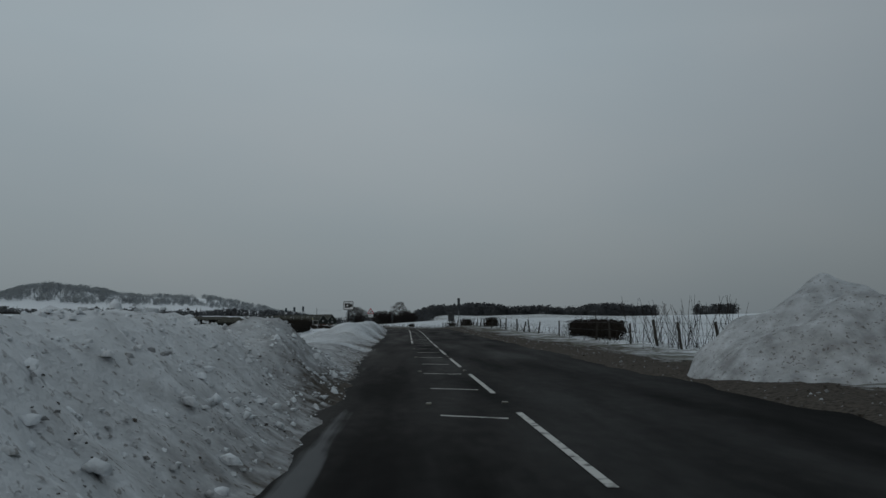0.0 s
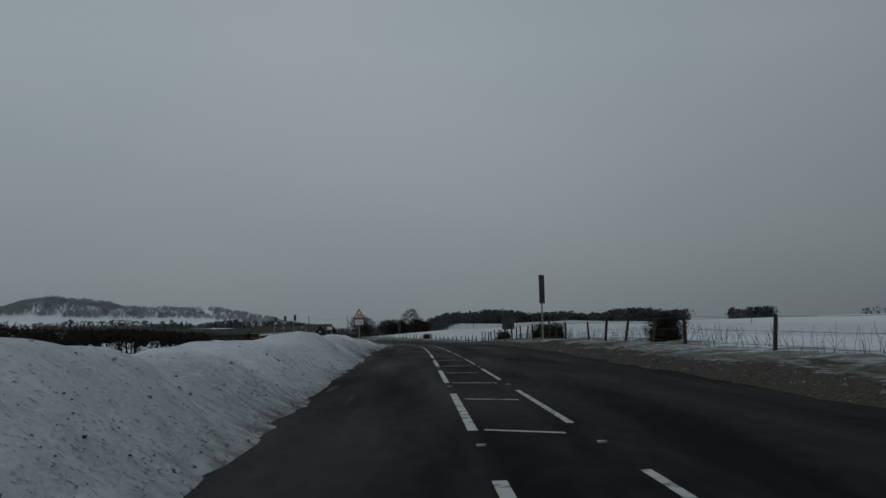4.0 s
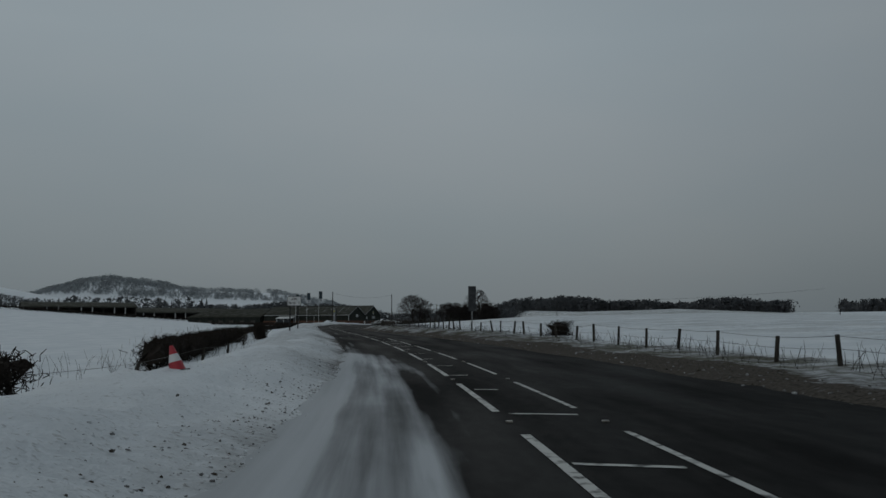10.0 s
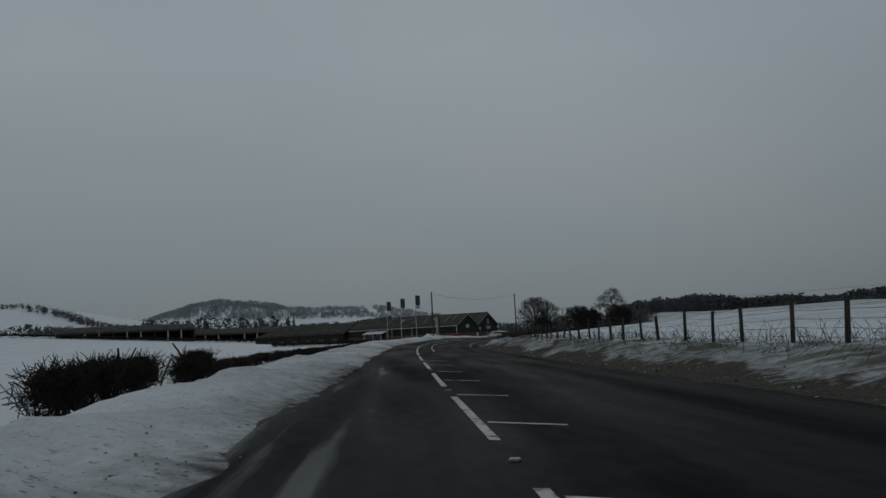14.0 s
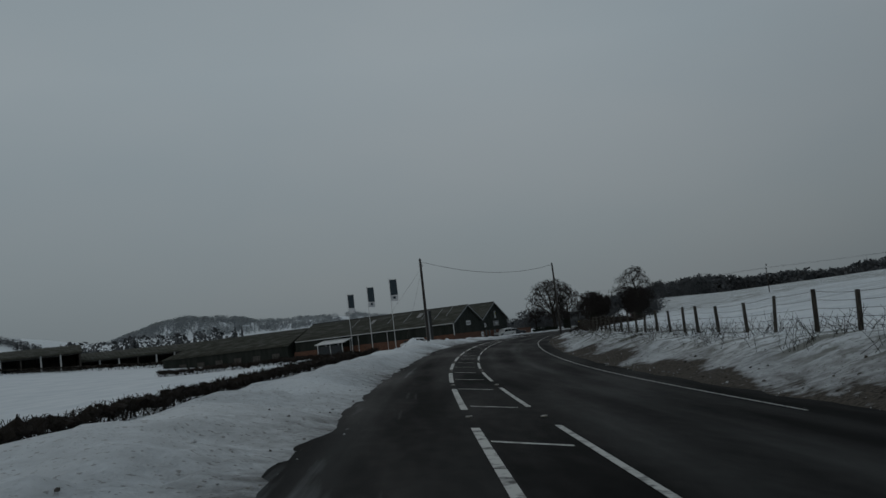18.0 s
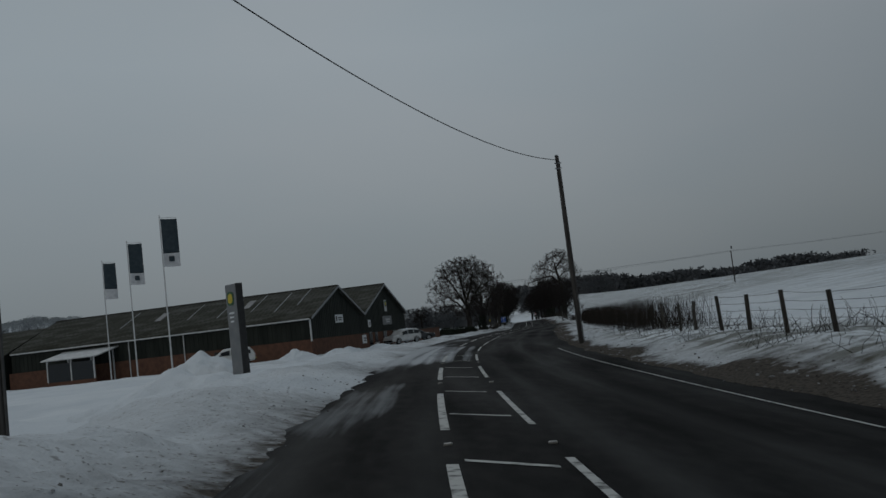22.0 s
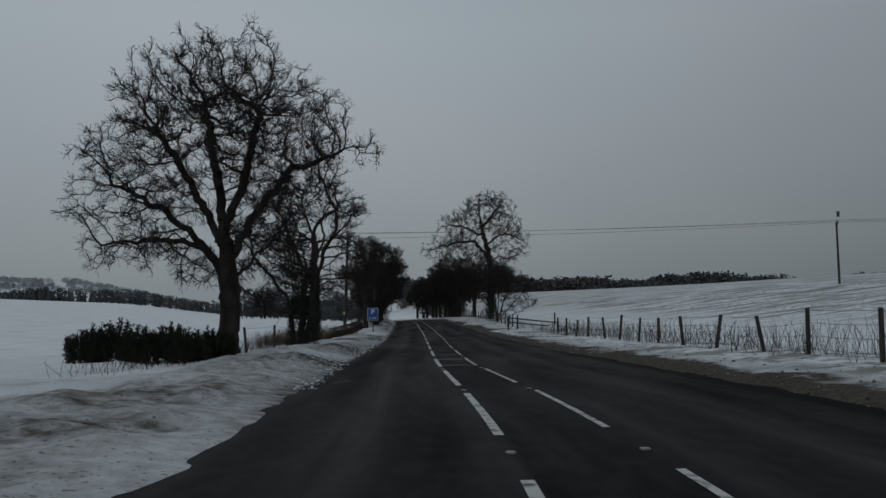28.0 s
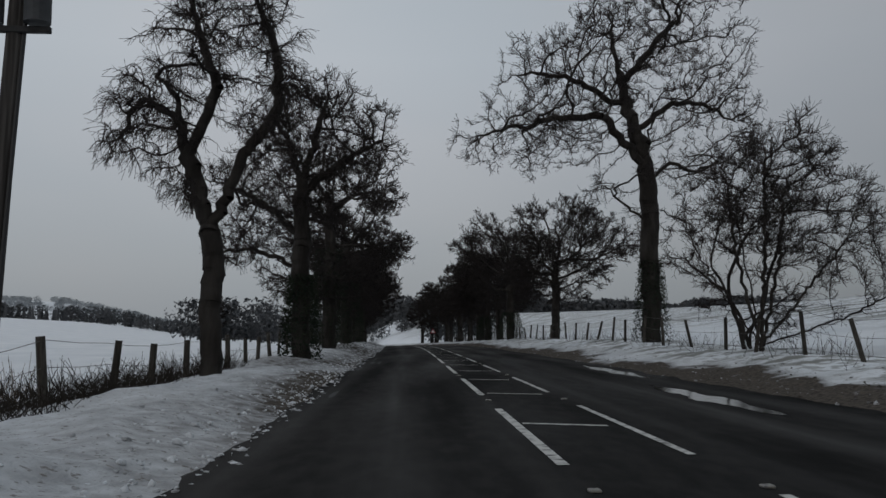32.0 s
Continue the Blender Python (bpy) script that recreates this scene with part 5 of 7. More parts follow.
# ---- heaps of cleared snow ----
heap(on_ground(20.0, -68.5, -0.2), 3.3, 3.6, 2.1, 3, "tall heap of dirty cleared snow beside the road", 0.5)
heap(on_ground(24.0, -62.0, -0.2), 3.0, 3.0, 1.6, 5, "heap of cleared snow behind a taller one", 0.15)
heap(on_ground(5.6, -72.5, -0.4), 2.2, 4.2, 0.9, 4, "long ploughed snow heap on the verge", 0.25)
heap(on_ground(-60.5, 352.0, -0.2), 2.6, 2.2, 1.5, 7, "clean heap of cleared snow beside the totem sign", 0.05)
heap(on_ground(-54.5, 360.5, -0.2), 2.4, 1.6, 0.8, 8, "low heap of cleared snow at the yard entrance", 0.05)
heap(on_ground(-53.0, 327.0, -0.2), 2.6, 3.0, 0.9, 9, "heap of cleared snow by the flagpoles", 0.05)

heap(on_ground(-59.8, 372.6, -0.2), 2.8, 1.6, 1.1, 12, "ploughed snow heap before the brick wall", 0.03, turn=70)
heap(on_ground(-57.2, 381.0, -0.2), 4.6, 1.3, 0.65, 13, "long low ridge of cleared snow along the brick wall", 0.03, turn=79)
heap(on_ground(-55.6, 389.5, -0.2), 4.6, 1.3, 0.55, 14, "long low ridge of cleared snow along the brick wall", 0.03, turn=79)

# ---- hedges ----
def along(y0, y1, u, n=8, wob=0.3, seed=0):
    rnd = random.Random(seed)
    return [at_road(y0 + (y1 - y0) * i / n, (u(y0 + (y1 - y0) * i / n) if callable(u) else u) + rnd.uniform(-wob, wob)) for i in range(n + 1)]


hedge("hedge", along(-33, 14, -11.4, 9), 1.35, 1.2, 1, "dark bare thorn hedge along the field edge", 90)
hedge("hedge", along(18, 66, -18.3, 8), 1.8, 1.3, 2, "old bare thorn hedge with gaps beyond the snowbank", 60, 0.86, 0.62)
hedge("hedge", along(98.5, 111, -8.7, 4, 0.1), 1.05, 0.9, 3, "old flat-topped thorn hedge on bare stems beside the snowbank", 150, 0.9, 0.5)
hedge("hedge", [at_road(126, -9.6), at_road(135, -9.9), at_road(149, -10.3), at_road(158, -10.3), at_road(166, -9.6)], 1.15, 1.2, 33, "dark bare thorn hedge behind the snowbank", 110, 0.88, 0.3)
hedge("hedge", [at_road(180.2, -8.6), at_road(184.5, -8.6), at_road(188.8, -8.7)], 1.6, 0.9, 4, "flat-topped clipped thorn hedge on bare stems", 160, 0.9, 0.55)
hedge("hedge", [at_road(194, -9.0), at_road(199, -9.4)], 1.5, 0.9, 44, "short flat-topped piece of thorn hedge", 160, 0.92, 0.62)
hedge("hedge", along(203, 322, -12.0, 16), 0.85, 1.0, 5, "low clipped hedge with gaps of snow below the road", 70)
hedge("hedge", [(-60, 322), (-72, 330), (-90, 338)], 0.9, 1.0, 6, "low hedge along the yard edge", 60)
for y, u, h, w, s in ((59.2, 9.5, 1.1, 1.6, 11), (51.9, 9.3, 1.15, 1.1, 12), (79, 9.0, 0.85, 1.4, 13), (66, 10.2, 0.7, 1.0, 14), (29, 10.5, 1.2, 2.6, 15), (147, 10.5, 0.9, 1.1, 19)):
    x, yy = at_road(y, u)
    hedge("bush", [(x - w * 0.15, yy - w / 2), (x + w * 0.15, yy + w / 2)], h, 1.3, s, "dark leafless bush standing by the fence", 300, 0.8, 0.12)

hedge("hedge", along(-38, -26, 10.9, 4, 0.15), 1.1, 1.1, 16, "dense dark thorn hedge behind the roadside fence", 170, 0.9, 0.3)

# ---- fences ----
fu = flat_table([(-100, 9.8), (-28, 9.8), (-18, 9.6), (45, 8.2), (58, 7.9), (75, 8.3), (102, 9.2), (112, 9.4), (165, 9.2), (215, 9.4), (260, 9.6), (300, 9.2), (340, 8.6), (400, 9.4), (484, 8.6), (640, 8.6)])
fence(along(-100, 40, fu, 12, 0.1), 3.4, 1.0, 1, "leaning timber post and wire fence along a snowy field", 3, lean=0.12, skip=0.25)
fence(along(42, 97, fu, 6, 0.1), 3.1, 1.05, 2, "timber post and wire fence along a snowy field", 4, lean=0.07, skip=0.05)
fence(along(100, 170, fu, 7, 0.1), 3.3, 0.74, 12, "low timber post and wire fence half buried in snow", 3, lean=0.09, skip=0.05)
fence(along(172, 345, fu, 16, 0.1), 2.9, 1.02, 3, "timber post and wire stock fence above the verge", 5, lean=0.05)
fence(along(347, 471, fu, 12, 0.1), 3.0, 1.1, 4, "timber post and wire stock fence above the verge", 4, lean=0.08)
fence(along(494, 640, fu, 12, 0.1), 3.2, 1.05, 5, "timber post and wire fence between roadside trees", 3, lean=0.1)
fence(along(445, 474, -7.6, 4, 0.1), 5.5, 1.05, 6, "timber post and wire fence behind the snowy verge", 3, lean=0.05)
fence(along(496, 640, -6.9, 10, 0.1), 3.0, 1.0, 7, "timber post and wire fence behind the snowy verge", 3, lean=0.04, post_r=0.075)
fence(along(-66, -35, -11.4, 4, 0.1), 4.2, 1.15, 9, "dark timber fence posts in the snow before a hedge", 2, lean=0.03)
fence(along(98, 165, -8.6, 6, 0.1), 8.0, 0.7, 8, "short snow-buried fence posts behind the bank", 1, lean=0.1)


def rail_fence(a, b, n, h, label, rails=3, at=(), sag=0.0):
    """Sawn posts with flat rails nailed to them."""
    a, b = Vector((*a, gz(*a))), Vector((*b, gz(*b)))
    ob = thing("rail_fence", a, label, "fence", group="roadside fences")
    for k in at or [i / n for i in range(n + 1)]:
        p = a.lerp(b, k)
        q = part("post", boxed((0.13, 0.13, h + 0.5), (0, 0, (h - 0.5) / 2 + 0.05), 0.012), WOOD, ob)
        q.matrix_basis = Matrix.Translation((p.x - a.x, p.y - a.y, gz(p.x, p.y) - a.z))
    d = b - a
    ang = math.degrees(math.atan2(d.y, d.x))
    for k in range(rails):
        z = h * (0.92 - 0.33 * k)
        q = part("rail", boxed((d.length + 0.2, 0.045, 0.11), (d.length / 2, -0.07, 0), 0.008), WOOD, ob)
        q.matrix_basis = Matrix.Translation((0, 0, z)) @ Euler((0, -math.atan2(d.z - sag, Vector((d.x, d.y)).length), radians(ang))).to_matrix().to_4x4()
    return ob


rail_fence((-30.3, 487.2), (-24.9, 493.1), 1, 1.15, "broken dark timber rails sagging between field-corner posts", 2, (0.0, 0.19, 1.0), 0.8)
rail_fence((-45.6, 489.5), (-43.6, 487.6), 1, 1.0, "old dark timber gate beside the reeds", 3)
rail_fence((-46.2, 497.0), (-43.9, 490.0), 2, 0.95, "old dark rail fence beside the reeds", 2)

# ---- signs ----
speed_camera_sign(on_ground(3.8, -14.6), -4, 1.4)
marker_back(on_ground(12.57, 45.45), 215, 0.44, 2.3, 4.1, "tall narrow grey sign back on a steel post")
board_back(on_ground(11.25, 66.9), 183, 1.05, 0.9, 2.35)
tractor_sign(on_ground(-4.98, 93.5), 6, 2.03)
direction_sign(on_ground(-18.84, 160.1), 14, 1.75)
marker_back(on_ground(-5.95, 164.8), 200, 0.62, 1.55, 3.5, "tall narrow grey sign back on a steel post")
parking_sign(on_ground(-42.15, 488.6), -3, 1.05)
w = thing("warning_sign", on_ground(-28.2, 640.0), "small triangular warning sign on a post, far along the road", "road sign", group="roadside signs")
post_part(w, 0, 0.04, -0.4, 2.6)
q = part("triangle", prism([(-0.45, 0), (0.45, 0), (0, 0.78)], 0.02), SIGNRED, w)
q.matrix_basis = pose(0, 0, 1.9)
q2 = part("white_field", prism([(-0.28, 0), (0.28, 0), (0, 0.48)], 0.006), SIGNWHITE, q)
q2.matrix_basis = pose(0, -0.014, 0.1)

cone = thing("traffic_cone", on_ground(-7.5, 110.1, -0.06), "small red and white traffic cone leaning in the snowbank", "traffic cone")
for nm, z0, z1, r0, r1, mat_ in (("foot", 0.0, 0.18, 0.15, 0.115, SIGNRED), ("band", 0.18, 0.32, 0.115, 0.075, SIGNWHITE), ("tip", 0.32, 0.48, 0.075, 0.03, SIGNRED)):
    bm = bmesh.new()
    rod(bm, (0, 0, z0), (0, 0, z1), r0, r1, 16)
    q = part(nm, bm, mat_, cone)
    q.matrix_basis = pose(0, 0, 0, 0, -16, 0)
part("base_plate", boxed((0.34, 0.34, 0.03), (0, 0, 0.0), 0.01), SIGNBLACK, cone).matrix_basis = pose(0, 0, 0, 0, -16, 0)

# ---- poles and cables ----
A = on_ground(-50.35, 313.1)
telegraph_pole(A, 9.42 - A[2], "weathered wooden telegraph pole beside the snowbank", 0.13, (0.05, 0))
B = on_ground(-40.65, 345.2)
telegraph_pole(B, 9.76 - B[2], "weathered wooden telegraph pole on the verge with a clipped cable", 0.12, (-0.05, 0))
cable("overhead_cable", (-50.1, 313.1, 9.12), (-40.7, 345.2, 9.58), 0.95, 0.018, "thin black overhead cable sagging between two poles")
cable("overhead_cable", (-50.1, 313.1, 8.8), (-64, 338, 1.2), 0.1, 0.01, "thin stay wire running down from a pole")
cable("overhead_cable", (-50.1, 313.1, 8.9), (-52, 309.5, 0.8), 0.0, 0.01, "thin stay wire running down from a pole")
C = on_ground(9.2, 503.7)
pc = telegraph_pole(C, 11.32 - C[2], "wooden power pole with a crossarm standing in the field", 0.14, kind="power")
ends_c = [Vector(C) + p for p in crossarm(pc, 11.32 - C[2], 0.85, 70)]
bm = bmesh.new()
rod(bm, (0.18, -0.1, 7.4), (0.18, -0.1, 8.0), 0.16, 0.16, 12)
part("transformer", bm, SIGNBACK, pc)
D = on_ground(-44.95, 498.3)
topd = 10.02 - D[2]
pd = telegraph_pole(D, topd, "tall wooden power pole with crossarm, insulators and transformers", 0.16, (0.5, 0), kind="power")
ends_d = [Vector(D) + p for p in crossarm(pd, topd, 1.15, 58, (0.5, 0), 0.2)]
for sx in (-0.02, 0.68):
    bm = bmesh.new()
    rod(bm, (sx, -0.12, topd - 3.65), (sx, -0.12, topd - 2.9), 0.2, 0.2, 14)
    rod(bm, (sx, -0.12, topd - 2.9), (sx, -0.12, topd - 2.7), 0.05, 0.03, 8)
    part("transformer", bm, SIGNBACK, pd, "grey transformer canister")
part("bracket", boxed((1.1, 0.1, 0.1), (0.33, -0.1, topd - 3.75), 0.01), SIGNPOST, pd)
bm = bmesh.new()
rod(bm, (0.19, -0.1, 0.4), (0.5, -0.05, topd - 3.2), 0.035, 0.035, 8)
part("conduit", bm, SIGNBLACK, pd, "black cable conduit up the pole")
part("notice_plate", boxed((0.22, 0.02, 0.3), (0.02, -0.19, 2.0), 0.003), YELLOW, pd, "yellow notice plate")
for a, b in zip(ends_d, ends_c):
    cable("power_line", a, b, 0.25, 0.014, "thin bare power line across the road")
foot = ends_d[0] + (ends_d[0] - ends_c[0]).normalized() * 7.5
foot = Vector((foot.x, foot.y, on_ground(foot.x, foot.y)[2]))
cable("stay_wire", ends_d[0] - Vector((0, 0, 0.4)), foot, 0.0, 0.012, "thin steel stay wire from pole top down to snowy field")
for a in ends_c:
    cable("power_line", a, a + Vector((110, -20, 4)), 1.4, 0.012, "thin bare power line over the field")
for x, y in ((75, 330), (140, 420)):
    telegraph_pole(on_ground(x, y), 4.2, "slim wooden pole standing far out in the snowy field", 0.10)

# ---- flags and totem ----
for i, (x, y, top) in enumerate(((-77.0, 378.4, 11.2), (-70.9, 368.8, 11.35), (-64.9, 359.4, 11.45))):
    p = on_ground(x, y)
    flag_pole(p, top - p[2], 18, i * 1.7)
tp = on_ground(-57.8, 349.6)
tot = thing("totem_sign", tp, "tall grey slab totem sign with a small emblem beside the yard", "sign", -43)
th = 5.9 - tp[2]
part("slab", boxed((1.05, 0.38, th + 0.4), (0, 0, (th - 0.4) / 2), 0.03), TOTEMGREY, tot)
part("dark_edge", boxed((0.06, 0.40, th + 0.02), (0.53, 0, th / 2), 0.01), SIGNBLACK, tot)
e = part("emblem", prism(round_rect(0.62, 0.72, 0.2), 0.02), GREEN, tot, "green and yellow emblem")
e.matrix_basis = pose(-0.05, -0.205, th - 0.75)
e2 = part("emblem_heart", prism(round_rect(0.42, 0.5, 0.16), 0.01), YELLOW, e)
e2.matrix_basis = pose(0, -0.016, 0)
for k in range(3):
    b = part("lettering_bar", boxed((0.5 - 0.1 * k, 0.01, 0.09), (-0.05, -0.2, th - 1.5 - 0.22 * k)), SIGNWHITE, tot)

# ---- farm shop: two gabled halls, an annex and a porch ----
def ribbed(outline_fn, x0, x1, y, pitch, deep, mat, parent, name, label=""):
    """Upright boarding between z0(x) and z1(x) on the plane y: one folded sheet with a back."""
    vs, fs = [], []
    n = max(1, int((x1 - x0) / pitch))
    cols = []
    for i in range(n):
        a, b = x0 + (x1 - x0) * i / n, x0 + (x1 - x0) * (i + 1) / n
        d = -deep if i % 2 else 0.0
        cols += [(a + 0.003, d), (b - 0.003, d)]
    for x, d in cols:
        lo, hi = outline_fn(x)
        vs += [(x, y + d, lo), (x, y + d, hi), (x, y + 0.2, lo), (x, y + 0.2, hi)]
    for i in range(len(cols) - 1):
        k = 4 * i
        fs += [(k, k + 4, k + 5, k + 1), (k + 1, k + 5, k + 7, k + 3), (k + 2, k + 3, k + 7, k + 6), (k, k + 2, k + 6, k + 4)]
    k = 4 * (len(cols) - 1)
    fs += [(0, 1, 3, 2), (k, k + 2, k + 3, k + 1)]
    return part(name, mesh_of(name, vs, fs, mat), mat, parent, label)


def corrugated(p0, p1, p2, p3, waves, amp, mat, parent, name="roof_slope"):
    """A corrugated sheet over the quad p0 p1 (eave) to p3 p2 (ridge), waves running along the eave."""
    n = waves * 6
    vs, fs = [], []
    p0, p1, p2, p3 = map(Vector, (p0, p1, p2, p3))
    nor = (p1 - p0).cross(p3 - p0).normalized()
    if nor.z < 0:
        nor = -nor
    rows = 5
    for j in range(rows):
        for i in range(n + 1):
            t = i / n
            a, b = p0.lerp(p1, t), p3.lerp(p2, t)
            q = a.lerp(b, j / (rows - 1)) + nor * (amp * math.sin(2 * math.pi * waves * t) + (0.012 if j % 2 else 0))
            vs.append(q[:])
    for j in range(rows - 1):
        for i in range(n):
            k = j * (n + 1) + i
            fs.append((k, k + 1, k + n + 2, k + n + 1))
    ob = part(name, mesh_of(name, vs, fs, mat, True), mat, parent)
    m = ob.modifiers.new("sheet", "SOLIDIFY")
    m.thickness = 0.05
    return ob


def framed_window(parent, x, y, z, w, h, name="window"):
    q = part(name, boxed((w, 0.12, h), (0, 0, 0), 0.01), SIGNBLACK, parent)
    q.matrix_basis = pose(x, y, z)
    for sx in (-1, 1):
        g = part("pane", boxed((w / 2 - 0.08, 0.02, h - 0.12), (sx * (w / 4 - 0.005), -0.06, 0)), GLASS, q)
    s = part("sill", boxed((w + 0.16, 0.2, 0.07), (0, -0.08, -h / 2 - 0.035), 0.01), STEEL, q)
    return q


ZB = 0.88
shop = thing("farm_shop", (-60.15, 380.2, ZB), "long dark-clad farm building with brick base and twin corrugated gable roofs", "building", 79.0)
EAVE, BR = 3.55, 1.75
V, R2, A1, A2 = 13.75, 28.7, 6.95, 21.2


def gable(x):
    if x <= V:
        top = EAVE + (6.30 - EAVE) * (1 - abs(x - A1) / (A1 if x < A1 else V - A1))
    else:
        top = EAVE + (6.70 - EAVE) * (1 - abs(x - A2) / (A2 - V if x < A2 else R2 - A2))
    return BR, max(top, BR + 0.1)


ribbed(gable, 0.0, R2, 0.0, 0.22, 0.03, CLADDING, shop, "gable_boarding", "dark vertical boarding")
part("brick_base", boxed((R2 + 0.08, 0.34, BR + 0.8), (R2 / 2, 0.13, (BR - 0.8) / 2)), BRICK, shop, "red brick lower wall")
DEEP1, DEEP2 = 30.0, 26.0
part("brick_base", boxed((0.34, DEEP1, BR + 0.8), (0.13, DEEP1 / 2 + 0.3, (BR - 0.8) / 2)), BRICK, shop, "red brick lower wall")
side = ribbed(lambda x: (BR, EAVE), 0.0, DEEP1, 0.0, 0.22, 0.03, CLADDING, shop, "side_boarding", "dark vertical boarding")
side.matrix_basis = pose(0, DEEP1, 0, 0, 0, -90)
north = ribbed(lambda x: (-0.3, EAVE), 0.0, DEEP2, 0.0, 0.3, 0.03, CLADDING, shop, "side_boarding")
north.matrix_basis = pose(R2, 0, 0, 0, 0, 90)
part("back_wall", boxed((R2, 0.2, EAVE), (R2 / 2, DEEP2 + 0.1, EAVE / 2)), CLADDING, shop)
OV = 0.35
for a, b, top, deep in ((0.0, A1, 6.30, DEEP1), (V, A1, 6.30, DEEP1), (V, A2, 6.70, DEEP2), (R2, A2, 6.70, DEEP2)):
    s = 1 if a < b else -1
    ex = a - s * (0.3 if a in (0.0, R2) else -0.02)
    ez = EAVE + 0.12 - (0.12 if a in (0.0, R2) else 0)
    corrugated((ex, -OV, ez), (ex, deep, ez), (b, deep, top + 0.16), (b, -OV, top + 0.16), int(deep / 0.42), 0.035, ROOF, shop)
for b, top, deep in ((A1, 6.46, DEEP1), (A2, 6.86, DEEP2)):
    part("ridge_cap", boxed((0.42, deep + OV, 0.09), (b, (deep - OV) / 2, top + 0.03), 0.03), TIMBER, shop)
# pale bargeboards up the gables, gutter, downpipe
for x0, z0, x1, z1 in ((-0.3, EAVE - 0.02, A1, 6.36), (A1, 6.36, V, EAVE + 0.1), (V, EAVE + 0.1, A2, 6.76), (A2, 6.76, R2 + 0.3, EAVE - 0.02)):
    L = math.hypot(x1 - x0, z1 - z0)
    q = part("bargeboard", boxed((L, 0.04, 0.2), (L / 2, 0, 0), 0.006), GALV if x0 < x1 else STEEL, shop)
    q.matrix_basis = Matrix.Translation((x0, -OV - 0.03, z0)) @ Euler((0, -math.atan2(z1 - z0, x1 - x0), 0)).to_matrix().to_4x4()
part("gutter", boxed((0.14, DEEP1, 0.12), (-0.36, DEEP1 / 2 - 0.2, EAVE - 0.06), 0.03), STEEL, shop)
part("downpipe", boxed((0.16, 0.12, EAVE - 0.1 - BR * 0.9), (-0.1, -0.1, (EAVE - 0.1 + BR * 0.9) / 2), 0.02), STEEL, shop)
for y in (12.0, 17.5):
    bm = bmesh.new()
    rod(bm, (-0.12, y, 0), (-0.12, y, EAVE - 0.1), 0.05, 0.05, 8)
    part("downpipe", bm, STEEL, shop)
# narrow pale cover strips and two rooflights laid in the slope
for y, w_, t0, t1 in ((2.2, 0.10, 0.45, 0.95), (4.0, 0.10, 0.3, 0.9), (6.6, 0.10, 0.4, 0.95), (7.6, 0.7, 0.55, 0.8), (9.8, 0.10, 0.35, 0.9), (13.0, 0.10, 0.4, 0.9), (16.5, 0.7, 0.5, 0.75), (20.0, 0.10, 0.4, 0.9)):
    t = (t0 + t1) / 2
    x, z = -0.3 + (A1 + 0.3) * t, EAVE + (6.46 - EAVE) * t + 0.03
    q = part("rooflight" if w_ > 0.5 else "cover_strip", boxed(((t1 - t0) * 7.8, w_, 0.04), (0, 0, 0.05), 0.01), GALV if w_ < 0.5 else TOTEMGREY, shop)
    q.matrix_basis = Matrix.Translation((x, y, z)) @ Euler((0, -math.atan2(6.46 - EAVE, A1 + 0.3), 0)).to_matrix().to_4x4()
# doors, windows and boards on the brick base
framed_window(shop, 15.8, -0.02, 0.92, 1.05, 1.9, "door")
for s in (17.6, 20.6, 24.0, 27.2):
    framed_window(shop, s, -0.02, 1.22, 0.85 if s < 18 else 1.15, 1.1)
for s, z, w_, h_ in ((7.1, 3.38, 2.0, 0.75), (21.8, 2.9, 3.2, 0.95), (13.7, 1.18, 1.2, 0.85), (15.7, 2.7, 0.75, 0.72)):
    b = part("sign_board", boxed((w_, 0.05, h_), (0, 0, 0), 0.01), SIGNWHITE if s != 21.8 else TOTEMGREY, shop, "pale painted name board")
    b.matrix_basis = pose(s, -0.07, z)
    for k in range(2):
        m = part("lettering_bar", boxed((w_ * (0.5 - 0.12 * k), 0.01, h_ * 0.16), (w_ * 0.08, -0.03, h_ * (0.1 - 0.26 * k))), SIGNBLACK if s != 21.8 else STEEL, b)
    if s == 7.1:
        part("badge", boxed((0.32, 0.012, 0.42), (-w_ * 0.36, -0.03, 0), 0.002), SIGNBLACK, b)
b = part("emblem_board", boxed((0.75, 0.05, 1.25), (0, 0, 0), 0.01), STEEL, shop, "upright emblem board, green and yellow")
b.matrix_basis = pose(21.7, -0.07, 4.5)
part("emblem", boxed((0.55, 0.012, 0.6), (0, -0.03, 0.2), 0.002), GREEN, b)
part("emblem_heart", boxed((0.34, 0.012, 0.36), (0, -0.042, 0.2), 0.002), YELLOW, b)
bm = bmesh.new()
rod(bm, (-0.35, 8.5, 0.0), (-0.35, 8.5, 1.55), 0.45, 0.45, 14)
part("oil_tank", bm, SIGNBLACK, shop, "dark round tank by the wall")

annex = thing("annex", (-60.15 - 0.9817 * 31 - 0.19 * 1.0, 380.2 + 0.1905 * 31 - 0.98, ZB), "long dark timber annex with a mossy corrugated roof", "building", 79.0)
part("wall", boxed((14.5, 27, 3.3), (7.25, 13.5, 1.35)), CLADDING, annex)
corrugated((-0.4, -0.4, 3.0), (-0.4, 27, 3.0), (7.2, 22.5, 5.9), (7.2, -0.4, 5.9), 64, 0.035, ROOF, annex)
corrugated((14.9, -0.4, 3.0), (14.9, 27, 3.0), (7.2, 22.5, 5.9), (7.2, -0.4, 5.9), 64, 0.035, ROOF, annex)
corrugated((-0.4, 27, 3.0), (14.9, 27, 3.0), (7.2, 22.5, 5.92), (7.19, 22.5, 5.92), 30, 0.03, ROOF, annex, "roof_hip")
